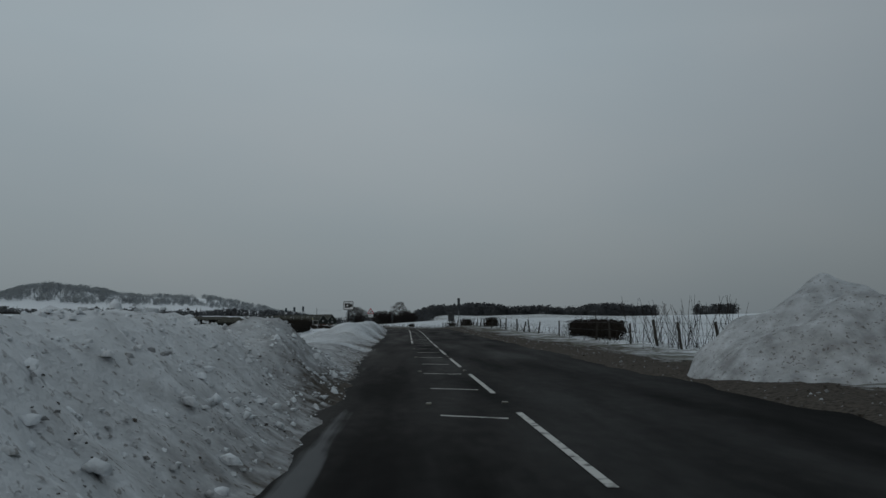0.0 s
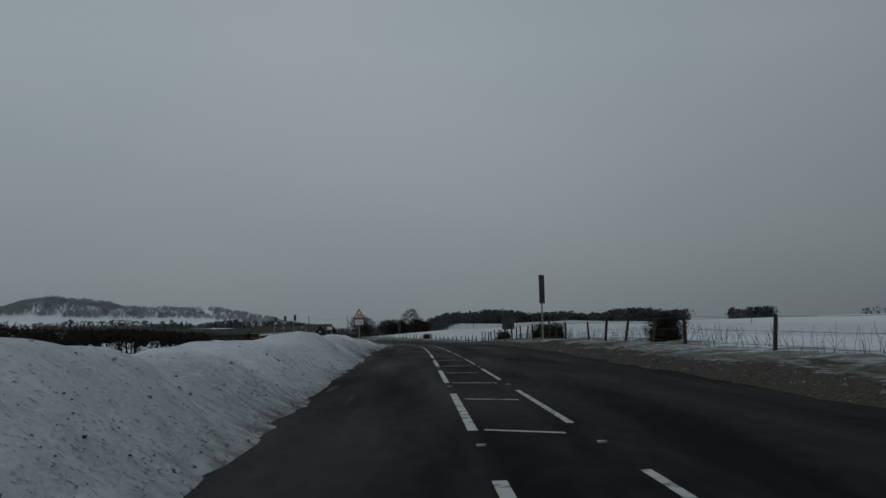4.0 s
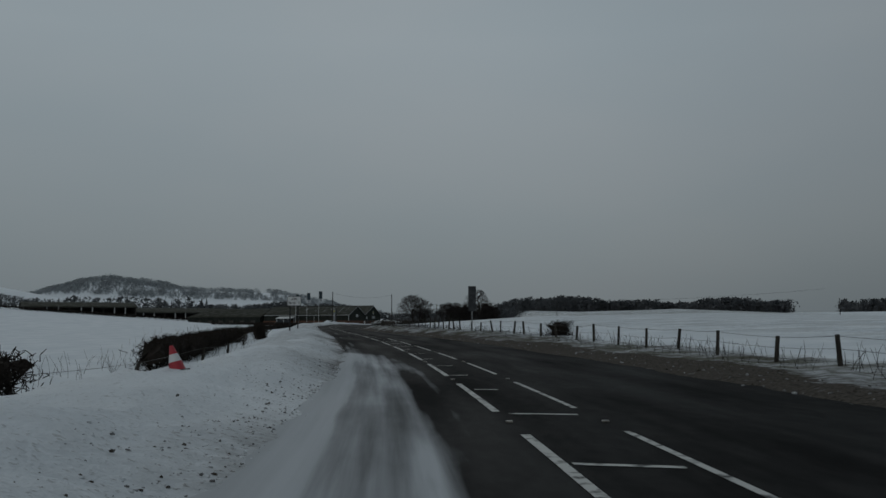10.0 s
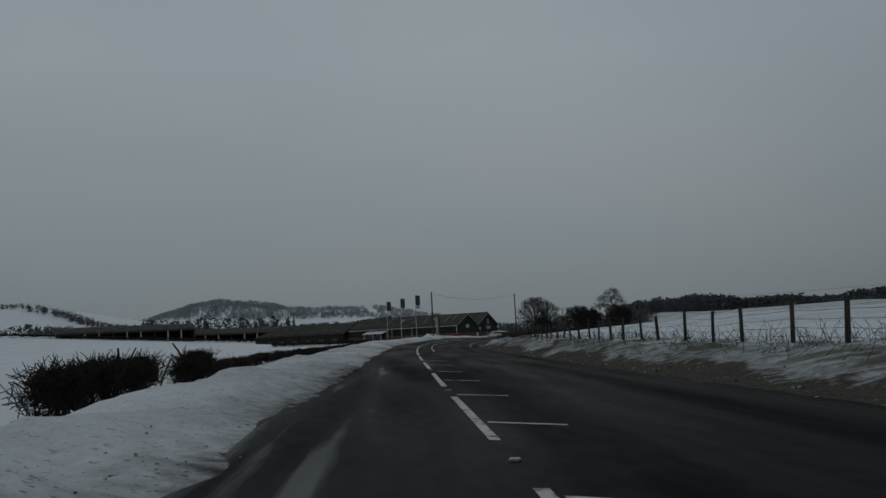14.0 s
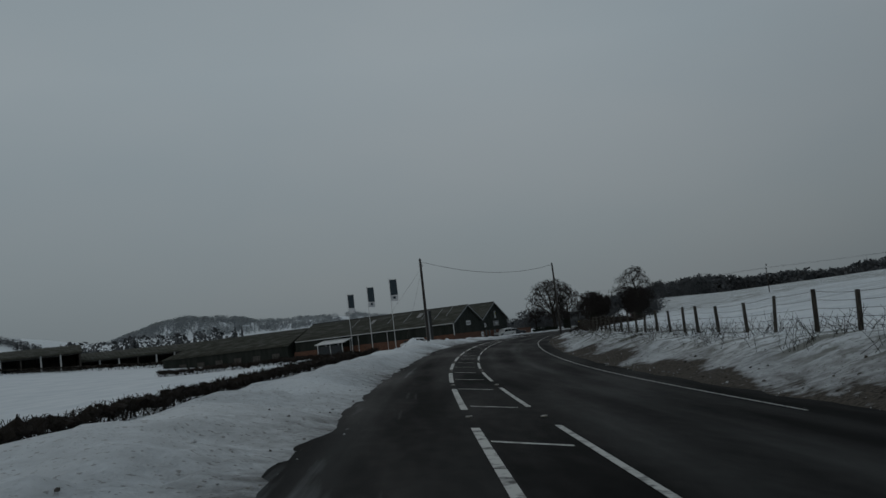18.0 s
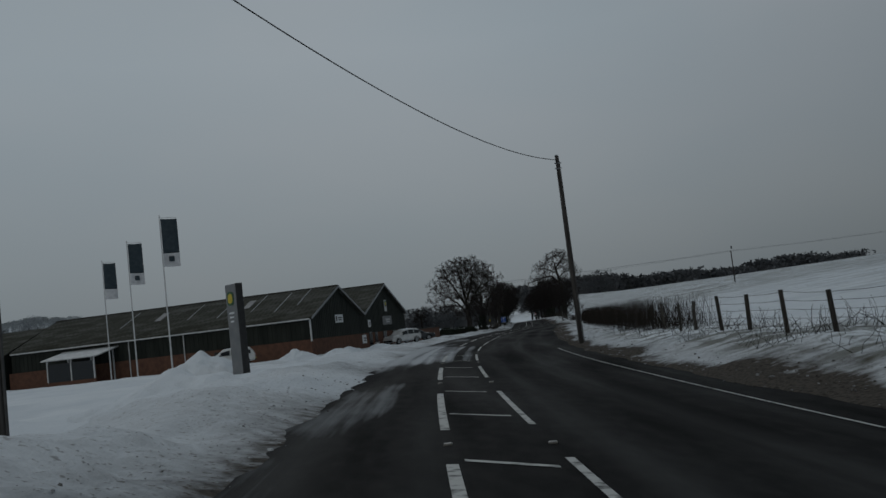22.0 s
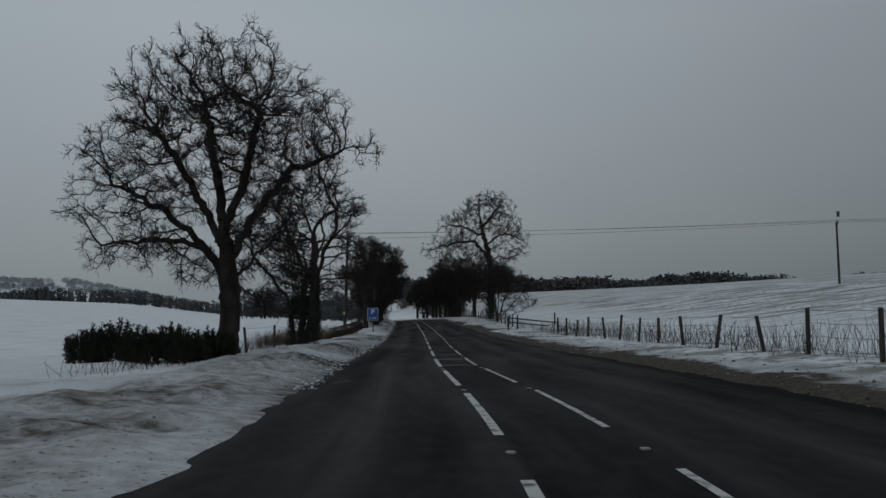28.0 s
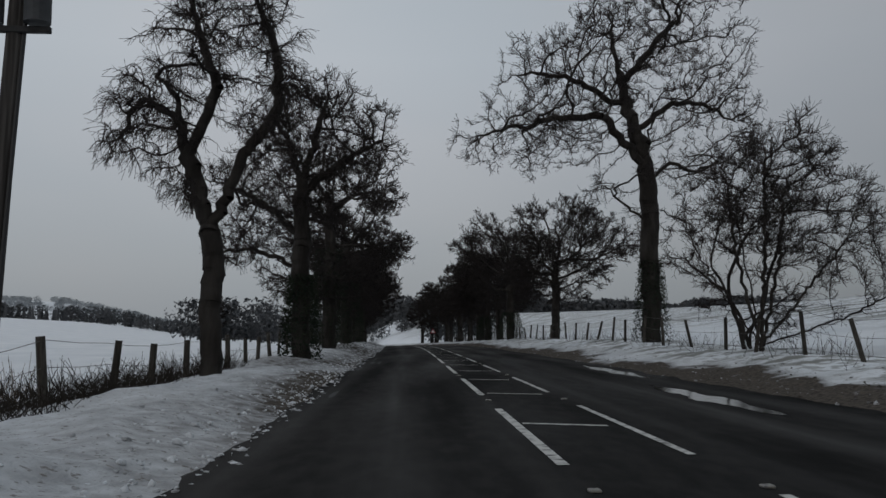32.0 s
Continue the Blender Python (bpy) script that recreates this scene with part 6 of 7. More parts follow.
part("gable_infill", prism([(0, 2.9), (14.5, 2.9), (7.2, 5.85)], 0.2), CLADDING, annex)
for y in range(2, 26, 4):
    framed = part("shutter", boxed((0.1, 1.5, 1.2), (-0.04, y + 0.5, 1.3), 0.01), TIMBER, annex)
porch = thing("porch", (-60.15 - 0.9817 * 19 - 0.19 * 3.2, 380.2 + 0.1905 * 19 - 0.98 * 3.2, ZB), "glazed entrance porch with a pale sloping roof", "porch", 79.0)
for x in (0.1, 3.0):
    for y in (0.1, 2.4, 4.8):
        part("post", boxed((0.12, 0.12, 2.5 if x < 1 else 3.0), (x, y, 1.2 if x < 1 else 1.45), 0.01), STEEL, porch)
part("roof", boxed((3.6, 5.6, 0.1), (1.5, 2.4, 2.82), 0.01, Euler((0, radians(-11), 0)).to_matrix().to_4x4()), STEEL, porch, "pale sheet roof dusted with snow")
part("glazing", boxed((0.04, 4.6, 1.9), (0.1, 2.45, 1.2)), GLASS, porch)
part("plinth", boxed((0.2, 5.0, 0.7), (0.1, 2.45, 0.2)), BRICK, porch)

ywall = thing("yard_wall", (-54.4, 409.2, gz(-54.4, 409.2)), "low brown brick yard wall with a flat top", "wall", 79.0)
part("wall", boxed((14.0, 0.3, 1.7), (7.0, 0, 0.6), 0.02), BRICK, ywall)
part("coping", boxed((14.2, 0.42, 0.1), (7.0, 0, 1.5), 0.02), TIMBER, ywall)

def cattle_shed(a, b, wall_h, ridge, bays):
    """An open-fronted shed whose front runs from a to b."""
    z = min(gz(*a), gz(*b), gz((a[0] + b[0]) / 2, (a[1] + b[1]) / 2)) - 0.1
    turn = math.degrees(math.atan2(a[1] - b[1], a[0] - b[0]))
    shed = thing("cattle_shed", (*b, z), "long open-fronted dark timber livestock shed under a snowy roof", "building", turn, group="livestock sheds")
    SL = math.hypot(a[0] - b[0], a[1] - b[1])
    s = -1 if turn < 0 else 1
    part("back_wall", boxed((SL, 0.3, wall_h), (SL / 2, -12, wall_h / 2)), TIMBER, shed)
    for x in (0, SL):
        part("end_wall", boxed((0.3, 12, wall_h + 0.2), (x, -6, wall_h / 2)), TIMBER, shed)
        part("end_gable", prism([(-6, wall_h), (6, wall_h), (0, ridge - 0.1)], 0.25), TIMBER, shed).matrix_basis = pose(x, -6, 0, 0, 0, 90)
    for i in range(bays + 1):
        part("post", boxed((0.28, 0.28, wall_h + 0.2), (SL * i / bays, 0, wall_h / 2), 0.02), STEEL if i % 3 else TIMBER, shed)
    part("fascia", boxed((SL + 0.6, 0.12, 0.4), (SL / 2, 0.05, wall_h)), TIMBER, shed)
    for e in (0.6, -12.6):
        corrugated((-0.5, e, wall_h), (SL + 0.5, e, wall_h), (SL + 0.5, -6, ridge), (-0.5, -6, ridge), 45, 0.04, ROOF, shed)
    part("feed_barrier", boxed((SL, 0.2, 1.2), (SL / 2, -0.2, 0.5)), TIMBER, shed)
    return shed


cattle_shed((-168, 377), (-139, 398), 3.6, 5.4, 10)
cattle_shed((-143, 404), (-117, 427), 3.6, 5.4, 9)
hedge("hedge", [(-108, 416), (-128, 398), (-152, 378), (-215, 350)], 1.3, 2.0, 41, "dark scrubby hedge before the livestock sheds", 22)
hedge("hedge", [(-70, 402), (-92, 414), (-112, 424)], 1.6, 2.0, 42, "dark scrubby hedge behind the yard", 22)

# ---- cars ----
car(on_ground(-54.3, 399.8), 227, CARWHITE, "white compact estate car parked in snow before the building", 4.1, 1.8, 1.58)
car(on_ground(-53.7, 409.0), 22, CARGREY, "dark grey saloon car parked in snow", 4.5, 1.8, 1.42, saloon=True)
car(on_ground(-66.3, 376.6), 192, CARWHITE, "white hatchback car parked beside the brick wall", 4.2, 1.78, 1.5)

# ---- trees ----
def standing(x, y, *rest, **kw):
    return tree(on_ground(x, y, -0.05), *rest, **kw)


standing(-48.05, 444.3, 12.4, 6.4, 21, 0.42, "big bare oak with a broad rounded crown on the verge", bare=0.26, marks=4200, crook=0.4, leader=0.27, per=4, twig_min=0.0055,
         lobes=[(-1.0, 11.2, 2.0), (1.3, 11.0, 1.9), (-3.3, 10.2, 1.8), (3.6, 9.9, 1.7), (5.4, 8.7, 1.0), (-5.0, 8.2, 1.4), (-5.7, 6.0, 1.1), (-5.3, 4.4, 0.9), (-3.0, 7.0, 1.5), (-3.1, 4.6, 0.9), (-1.6, 3.7, 0.8), (2.3, 7.8, 1.7), (0.0, 8.6, 1.8), (3.5, 6.7, 1.1), (1.8, 5.3, 1.0), (0.7, 3.6, 0.6)],
         limbs=[[(0, 3.4), (-0.2, 5.5), (-0.5, 8.0), (-0.9, 10.5)], [(-0.1, 3.5), (-1.3, 5.0), (-2.8, 6.3), (-4.6, 7.3)], [(-1.1, 4.7), (-2.6, 5.0), (-4.8, 4.9)], [(0, 3.9), (1.2, 6.2), (2.6, 7.8), (5.0, 8.7)], [(-0.2, 5.2), (0.8, 7.6), (1.5, 10.3)], [(-0.3, 4.8), (-1.6, 7.5), (-2.9, 9.6)], [(0, 3.0), (1.2, 4.4), (2.0, 5.2)]])
standing(-46.1, 456.8, 10.8, 4.6, 22, 0.17, "slender bare tree with ivy round its foot", bare=0.22, clumps=22, marks=1100, crook=0.3, stems_=2, leader=0.35, per=4)
standing(-46.6, 458.0, 8.0, 3.0, 23, 0.13, "slender bare tree leaning from a thicket", bare=0.2, clumps=12, marks=380, lean=(-1.2, 0.3), twig=0.35, per=4)
standing(-46.0, 467.0, 11.2, 3.6, 24, 0.27, "bare tree with a dark ivy-covered trunk", bare=0.30, clumps=22, marks=1100, leader=0.6, per=4)
standing(-42.8, 505.2, 10.2, 2.8, 25, 0.25, "bare forked tree with drooping twigs by the fence", bare=0.30, marks=900, droop=0.36, crook=0.25, twig=0.55, per=4, leader=0.33, twig_min=0.005,
         lobes=[(-1.4, 7.0, 0.8), (-2.0, 6.3, 0.7), (-2.3, 5.4, 0.6), (-1.3, 5.7, 0.6), (-0.3, 8.2, 0.8), (0.2, 7.2, 0.6), (-0.6, 9.3, 0.7), (1.4, 8.1, 0.7), (1.3, 9.3, 0.6), (2.0, 6.9, 0.6), (1.5, 5.8, 0.5), (0.6, 9.7, 0.5), (-1.0, 4.4, 0.4)],
         limbs=[[(0, 3.4), (-0.65, 5.1), (-1.0, 6.7), (-1.6, 7.3)], [(0, 3.4), (0.7, 5.1), (1.5, 6.3), (1.5, 7.4), (1.1, 8.8)], [(-0.6, 5.2), (0.05, 6.9), (-0.3, 7.8), (-0.6, 9.0)], [(-0.9, 6.2), (-1.9, 6.6), (-2.2, 5.8)]])
standing(-41.6, 516.5, 10.4, 4.0, 26, 0.33, "gnarled bare oak with a dark trunk by the fence", bare=0.28, marks=1900, crook=0.45, leader=0.6, per=4, twig_min=0.0055,
         lobes=[(-2.8, 6.3, 0.9), (-1.4, 8.0, 1.1), (0.0, 9.2, 1.0), (1.5, 9.0, 1.0), (2.8, 8.4, 0.9), (3.2, 7.2, 0.6), (1.8, 6.8, 0.9), (-0.2, 7.0, 0.9), (-2.5, 4.5, 0.8), (-1.0, 5.2, 0.7), (1.0, 5.4, 0.7), (-3.1, 3.7, 0.5)],
         limbs=[[(0, 3.2), (-0.5, 3.5), (-1.7, 4.0), (-2.9, 3.8)], [(0, 6.2), (-0.5, 8.0), (-1.2, 8.6)], [(0, 6.0), (1.5, 7.3), (2.8, 8.1)], [(0, 4.4), (-1.4, 5.6), (-2.6, 6.4)], [(0, 6.2), (0.4, 7.8), (0.9, 9.2)]])
standing(-41.2, 530.0, 11.0, 4.4, 27, 0.34, "dark ivy-clad roadside tree", bare=0.2, clumps=34, marks=2000, leader=0.6, per=3, twig_min=0.010)
standing(-40.6, 541.0, 9.8, 3.8, 28, 0.32, "dark ivy-clad roadside tree", bare=0.2, clumps=34, marks=1900, leader=0.6, per=3, twig_min=0.010)
standing(-26.8, 523.4, 16.9, 7.0, 29, 0.42, "tall bare oak with wide crooked limbs on the verge", bare=0.30, marks=4200, crook=0.5, leader=0.47, per=4, twig_min=0.0065,
         lobes=[(-8.2, 9.2, 1.1), (-6.8, 10.3, 1.3), (-7.4, 8.3, 0.8), (-5.0, 9.4, 1.1), (-4.5, 11.0, 1.2), (-3.0, 9.3, 1.0), (-6.0, 12.7, 1.2), (-4.2, 13.6, 1.4), (-2.4, 14.8, 1.5), (-0.6, 15.6, 1.3), (1.2, 15.4, 1.3), (2.4, 14.0, 1.3), (3.4, 12.3, 1.3), (4.6, 10.8, 1.1), (4.4, 9.0, 1.0), (3.0, 7.9, 0.9), (2.0, 11.5, 1.1), (0.5, 13.0, 1.3), (-1.4, 12.4, 1.2), (1.6, 9.6, 0.9), (-2.0, 7.2, 0.8), (1.2, 5.2, 0.6), (-0.9, 4.3, 0.5)],
         limbs=[[(0, 7.8), (-0.6, 10.5), (-1.0, 13.0), (-1.2, 15.2)], [(0, 7.8), (-2.0, 10.2), (-4.3, 10.1), (-6.5, 9.6), (-8.3, 9.0)], [(-0.8, 11.0), (-2.6, 12.0), (-4.6, 12.6), (-6.2, 12.3)], [(0, 7.4), (1.2, 8.4), (2.6, 7.9), (4.2, 8.7)], [(-0.4, 9.8), (1.4, 11.2), (3.0, 11.2), (4.6, 10.3)], [(-0.9, 12.0), (0.6, 14.0), (1.8, 15.4)], [(0, 5.4), (-1.2, 6.2), (-2.4, 7.3)]])
standing(-26.2, 547.0, 11.0, 5.0, 30, 0.28, "bare leaning roadside oak", bare=0.26, clumps=36, marks=2300, lean=(0.8, 0), crook=0.45, leader=0.45, per=4, twig_min=0.010)
standing(-27.0, 562.0, 11.5, 5.2, 31, 0.34, "dark bare roadside tree", bare=0.2, clumps=36, marks=2300, leader=0.5, per=3, twig_min=0.011)
standing(-28.0, 509.6, 7.0, 3.3, 32, 0.07, "young bare tree with many thin rising stems", bare=0.04, marks=620, crook=0.22, per=3, twig=0.5,
         lobes=[(-0.9, 5.4, 0.8), (0.3, 6.2, 0.7), (1.5, 5.6, 0.8), (3.2, 3.8, 0.8), (-2.0, 4.0, 0.7), (0.6, 4.4, 0.9), (2.2, 4.6, 0.8), (-0.6, 3.6, 0.8), (1.4, 3.0, 0.8), (4.0, 2.4, 0.6), (3.6, 4.8, 0.5)],
         limbs=[[(0, 0.2), (-0.6, 2.5), (-0.9, 5.0)], [(0, 0.2), (0.2, 3.0), (0.3, 6.0)], [(0, 0.2), (0.9, 2.6), (1.5, 5.4)], [(0, 0.2), (1.6, 1.8), (3.2, 3.4)], [(0, 0.2), (-1.2, 2.0), (-2.0, 3.6)], [(0, 0.2), (2.2, 1.0), (4.2, 2.0)]])
standing(-27.4, 511.4, 5.6, 2.7, 33, 0.04, "young bare shrub tree with thin stems", bare=0.1, clumps=14, marks=260, stems_=4, crook=0.2, per=2)

# the avenue beyond, out of copies of the nearer trees
src_l = standing(-40.6, 556.0, 10.8, 4.2, 34, 0.34, "dark ivy-clad avenue tree", bare=0.18, clumps=24, marks=900, twig_min=0.017, leader=0.6, per=3, twig=0.5)
src_r = standing(-26.6, 580.0, 11.5, 4.8, 35, 0.34, "dark bare avenue tree", bare=0.22, clumps=24, marks=900, twig_min=0.017, leader=0.55, per=3, twig=0.5)
for o in (src_l, src_r):
    o["group"] = "avenue trees"
rnd = random.Random(8)
for i in range(13):
    y = 566 + i * 9 + rnd.uniform(-3, 3)
    x = float(ROAD_X(y)) - 6.3 + rnd.uniform(-1, 1)
    c = copy_thing(src_l if i % 2 else src_r, pose(x, y, gz(x, y) - 0.05, 0, 0, rnd.uniform(0, 360)))
    y = 571 + i * 9 + rnd.uniform(-3, 3)
    x = float(ROAD_X(y)) + 9.0 + rnd.uniform(-1, 1.5)
    c = copy_thing(src_r if i % 2 else src_l, pose(x, y, gz(x, y) - 0.05, 0, 0, rnd.uniform(0, 360)))
for x, y, s in ((-64, 760, 0), (-80, 745, 1), (-52, 735, 0), (-75, 700, 1)):
    copy_thing(src_l if s else src_r, pose(x, y, gz(x, y) - 0.05, 0, 0, x * 7))


def ivy(at, h, r, seed, n=3600):
    """A cloak of small dark leaves round a trunk."""
    rnd = random.Random(seed)
    vs, fs = [], []
    for _ in range(n):
        z = h * rnd.random() ** 0.8
        a = rnd.uniform(0, 6.283)
        rr = r * (0.75 + 0.5 * rnd.random()) * (1.25 - 0.6 * z / h) + 0.15 * rnd.random()
        c = Vector((math.cos(a) * rr, math.sin(a) * rr, z))
        d = Vector((rnd.gauss(0, 1), rnd.gauss(0, 1), rnd.gauss(0, 1))).normalized()
        e = d.orthogonal().normalized()
        s = rnd.uniform(0.03, 0.058)
        k = len(vs)
        vs += [(c + d * s)[:], (c + e * s * 0.7)[:], (c - d * s)[:], (c - e * s * 0.7)[:]]
        fs.append((k, k + 1, k + 2, k + 3))
    ob = thing("ivy", at, "cloak of dark ivy leaves round a tree trunk", "ivy", kind="stuff")
    part("foliage", mesh_of("foliage", vs, fs, NEEDLE), NEEDLE, ob)["kind"] = "stuff"
    return ob


ivy(on_ground(-46.1, 456.8), 2.6, 0.55, 1)
ivy(on_ground(-46.0, 467.0), 4.6, 0.27, 2)
for x, y, h, r in ((-41.2, 530.0, 5.0, 0.8), (-40.6, 541.0, 5.0, 0.8), (-40.6, 556.0, 5.0, 0.8), (-41.6, 516.5, 3.0, 0.5), (-27.0, 562.0, 2.4, 0.8), (-26.6, 580.0, 2.5, 1.0), (-26.8, 523.4, 3.6, 0.55)):
    ivy(on_ground(x, y), h, r, int(y))


def dwarf_pine(at, h, seed):
    """A squat young pine: many upright needled shoots round a low heart."""
    rnd = random.Random(seed)
    ob = thing("dwarf_pine", at, "squat dark green young pine in the snow", "conifer", group="young pines in the yard")
    bm = bmesh.new()
    rod(bm, (0, 0, -0.2), (0, 0, h * 0.6), 0.06, 0.03, 7)
    part("trunk", bm, BARK, ob)
    p0, p1, r0, r1 = [], [], [], []
    for _ in range(210):
        a = rnd.uniform(0, 6.283)
        rr = h * 0.42 * math.sqrt(rnd.random())
        z0 = rnd.uniform(0.05, 0.75) * h * (1 - 0.5 * rr / (h * 0.45))
        c = Vector((math.cos(a) * rr, math.sin(a) * rr, z0))
        d = Vector((math.cos(a) * 0.45 * rnd.random(), math.sin(a) * 0.45 * rnd.random(), 1)).normalized()
        L = rnd.uniform(0.16, 0.32) * h
        for k in range(26):
            t = rnd.random()
            q = c + d * L * t
            e = Vector((rnd.gauss(0, 1), rnd.gauss(0, 1), rnd.gauss(0.7, 0.5))).normalized()
            p0.append(q[:])
            p1.append((q + e * 0.11)[:])
    n = len(p0)
    v, f = tubes(p0, p1, np.full(n, 0.015), np.full(n, 0.006), 3)
    part("needle_mass", mesh_of("needle_mass", v, f, NEEDLE), NEEDLE, ob)["kind"] = "stuff"
    return ob


for x, y, h, s in ((-52.2, 440.2, 1.7, 1), (-51.4, 441.0, 1.9, 2), (-50.4, 439.6, 1.55, 3), (-49.6, 440.6, 1.5, 4), (-48.8, 439.2, 1.45, 5), (-48.1, 440.0, 1.4, 6), (-47.6, 438.8, 1.2, 7)):
    dwarf_pine(on_ground(x, y, -0.1), h, s)


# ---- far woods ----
# distance haze is mixed into both base colours, most into the hill woods'
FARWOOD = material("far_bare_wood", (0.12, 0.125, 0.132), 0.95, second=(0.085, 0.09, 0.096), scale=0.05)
HAZEWOOD = material("hazy_bare_wood", (0.40, 0.43, 0.45), 0.95, second=(0.31, 0.335, 0.355), scale=0.01)

def woods(name, line, depth, n, height, seed, label, conifer=0.6, mat=None, fine=1):
    """A belt of far trees: pointed firs and rounder bare crowns, each of a dozen ragged blades."""
    rnd = random.Random(seed)
    pts = [Vector((*p, 0)) for p in line]
    lens = [(b - a).length for a, b in zip(pts, pts[1:])]
    tot = sum(lens)
    xs, ys, meta = [], [], []
    for _ in range(n):
        t = rnd.random() * tot
        for (a, b), L in zip(zip(pts, pts[1:]), lens):
            if t <= L:
                break
            t -= L
        d = (b - a).normalized()
        p = a.lerp(b, min(1, t / L)) + Vector((-d.y, d.x, 0)) * rnd.uniform(0, depth)
        xs.append(p.x)
        ys.append(p.y)
    zs = land(np.array(xs), np.array(ys))
    V_, F_ = [], []
    for x, y, z in zip(xs, ys, zs):
        h = height * rnd.uniform(0.8, 1.08) * (1 + 0.22 * math.sin(x * 0.021 + seed) * math.sin(x * 0.057 + y * 0.03))
        fir_ = rnd.random() < conifer
        w = h * (0.17 if fir_ else 0.34)
        m = 14 * fine if fir_ else 46 * fine * fine
        for k in range(m):
            a = rnd.uniform(0, 6.283)
            if fir_:
                t = k / m
                c = Vector((x, y, z + h * (0.12 + 0.8 * t)))
                L = w * (1.05 - t) * rnd.uniform(0.7, 1.2)
                tip = c + Vector((math.cos(a) * L, math.sin(a) * L, -h * 0.05))
                up = c + Vector((0, 0, h * 0.18))
                side_ = Vector((-math.sin(a), math.cos(a), 0)) * L * 0.7
                i = len(V_)
                V_ += [up[:], (tip + side_)[:], (tip - side_)[:], (c - Vector((math.cos(a) * L, math.sin(a) * L, h * 0.05)))[:]]
                F_ += [(i, i + 1, i + 2), (i, i + 2, i + 3), (i, i + 3, i + 1)]
            else:
                tz = rnd.random()
                wz = w * (0.35 + 0.4 * math.sin(math.pi * min(1, tz * 1.1)))
                q = Vector((x + rnd.gauss(0, wz), y + rnd.gauss(0, wz), z + h * (0.08 + 0.84 * tz)))
                s = w * rnd.uniform(0.13, 0.3) / fine
                i = len(V_)
                for _ in range(4):
                    V_.append((q + Vector((rnd.gauss(0, 1), rnd.gauss(0, 1), rnd.gauss(0, 0.9))) * s * 0.8)[:])
                F_ += [(i, i + 1, i + 2), (i, i + 2, i + 3), (i, i + 3, i + 1), (i + 1, i + 2, i + 3)]
        i = len(V_)
        r = 0.02 * h
        V_ += [(x - r, y, z - 1), (x + r, y - r, z - 1), (x + r, y + r, z - 1), (x, y, z + h * 0.8)]
        F_ += [(i, i + 1, i + 3), (i + 1, i + 2, i + 3), (i + 2, i, i + 3)]
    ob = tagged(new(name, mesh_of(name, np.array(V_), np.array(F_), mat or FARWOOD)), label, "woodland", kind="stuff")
    return ob


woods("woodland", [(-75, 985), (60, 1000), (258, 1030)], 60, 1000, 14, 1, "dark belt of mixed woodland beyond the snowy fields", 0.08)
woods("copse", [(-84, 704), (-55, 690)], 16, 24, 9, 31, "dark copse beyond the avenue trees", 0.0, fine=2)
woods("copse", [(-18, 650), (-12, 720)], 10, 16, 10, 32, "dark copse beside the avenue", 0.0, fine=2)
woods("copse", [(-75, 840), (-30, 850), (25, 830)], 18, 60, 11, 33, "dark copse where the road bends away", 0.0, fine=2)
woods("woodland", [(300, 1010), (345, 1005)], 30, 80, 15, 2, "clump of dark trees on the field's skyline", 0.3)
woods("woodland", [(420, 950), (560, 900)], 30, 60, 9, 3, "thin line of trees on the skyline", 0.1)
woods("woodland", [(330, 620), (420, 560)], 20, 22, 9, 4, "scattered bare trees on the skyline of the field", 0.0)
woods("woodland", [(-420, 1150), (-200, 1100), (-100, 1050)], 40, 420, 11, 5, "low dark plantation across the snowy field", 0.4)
woods("woodland", [(-1290, 2130), (-1120, 2150), (-900, 2200)], 330, 1500, 12, 6, "woods on the flank of a far hill, paled with haze", 0.2, HAZEWOOD)
woods("woodland", [(-880, 2180), (-640, 2300), (-380, 2400)], 300, 1200, 11, 7, "woods on the ridge of a far hill, paled with haze", 0.2, HAZEWOOD)
woods("woodland", [(-1650, 2000), (-1450, 2080), (-1320, 2120)], 60, 260, 10, 8, "haze-paled hedgerow trees on a far snowy hill", 0.2, HAZEWOOD)
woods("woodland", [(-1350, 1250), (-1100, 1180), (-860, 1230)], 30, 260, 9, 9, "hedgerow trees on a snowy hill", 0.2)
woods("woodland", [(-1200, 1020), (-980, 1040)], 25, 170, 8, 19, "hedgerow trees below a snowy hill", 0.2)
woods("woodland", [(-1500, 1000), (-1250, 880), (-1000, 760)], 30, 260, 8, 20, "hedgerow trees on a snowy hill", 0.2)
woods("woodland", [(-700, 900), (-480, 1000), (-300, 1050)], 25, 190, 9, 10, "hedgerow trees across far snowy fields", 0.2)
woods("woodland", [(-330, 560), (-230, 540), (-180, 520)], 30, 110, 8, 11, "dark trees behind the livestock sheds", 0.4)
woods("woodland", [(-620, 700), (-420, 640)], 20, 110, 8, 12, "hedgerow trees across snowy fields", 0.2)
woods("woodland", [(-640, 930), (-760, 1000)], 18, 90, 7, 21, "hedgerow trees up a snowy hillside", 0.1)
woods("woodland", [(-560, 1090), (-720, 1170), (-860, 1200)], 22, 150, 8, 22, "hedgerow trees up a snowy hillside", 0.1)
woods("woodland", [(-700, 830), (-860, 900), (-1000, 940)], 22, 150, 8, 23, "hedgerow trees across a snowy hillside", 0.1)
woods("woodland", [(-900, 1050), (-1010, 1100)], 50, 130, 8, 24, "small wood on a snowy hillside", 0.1)
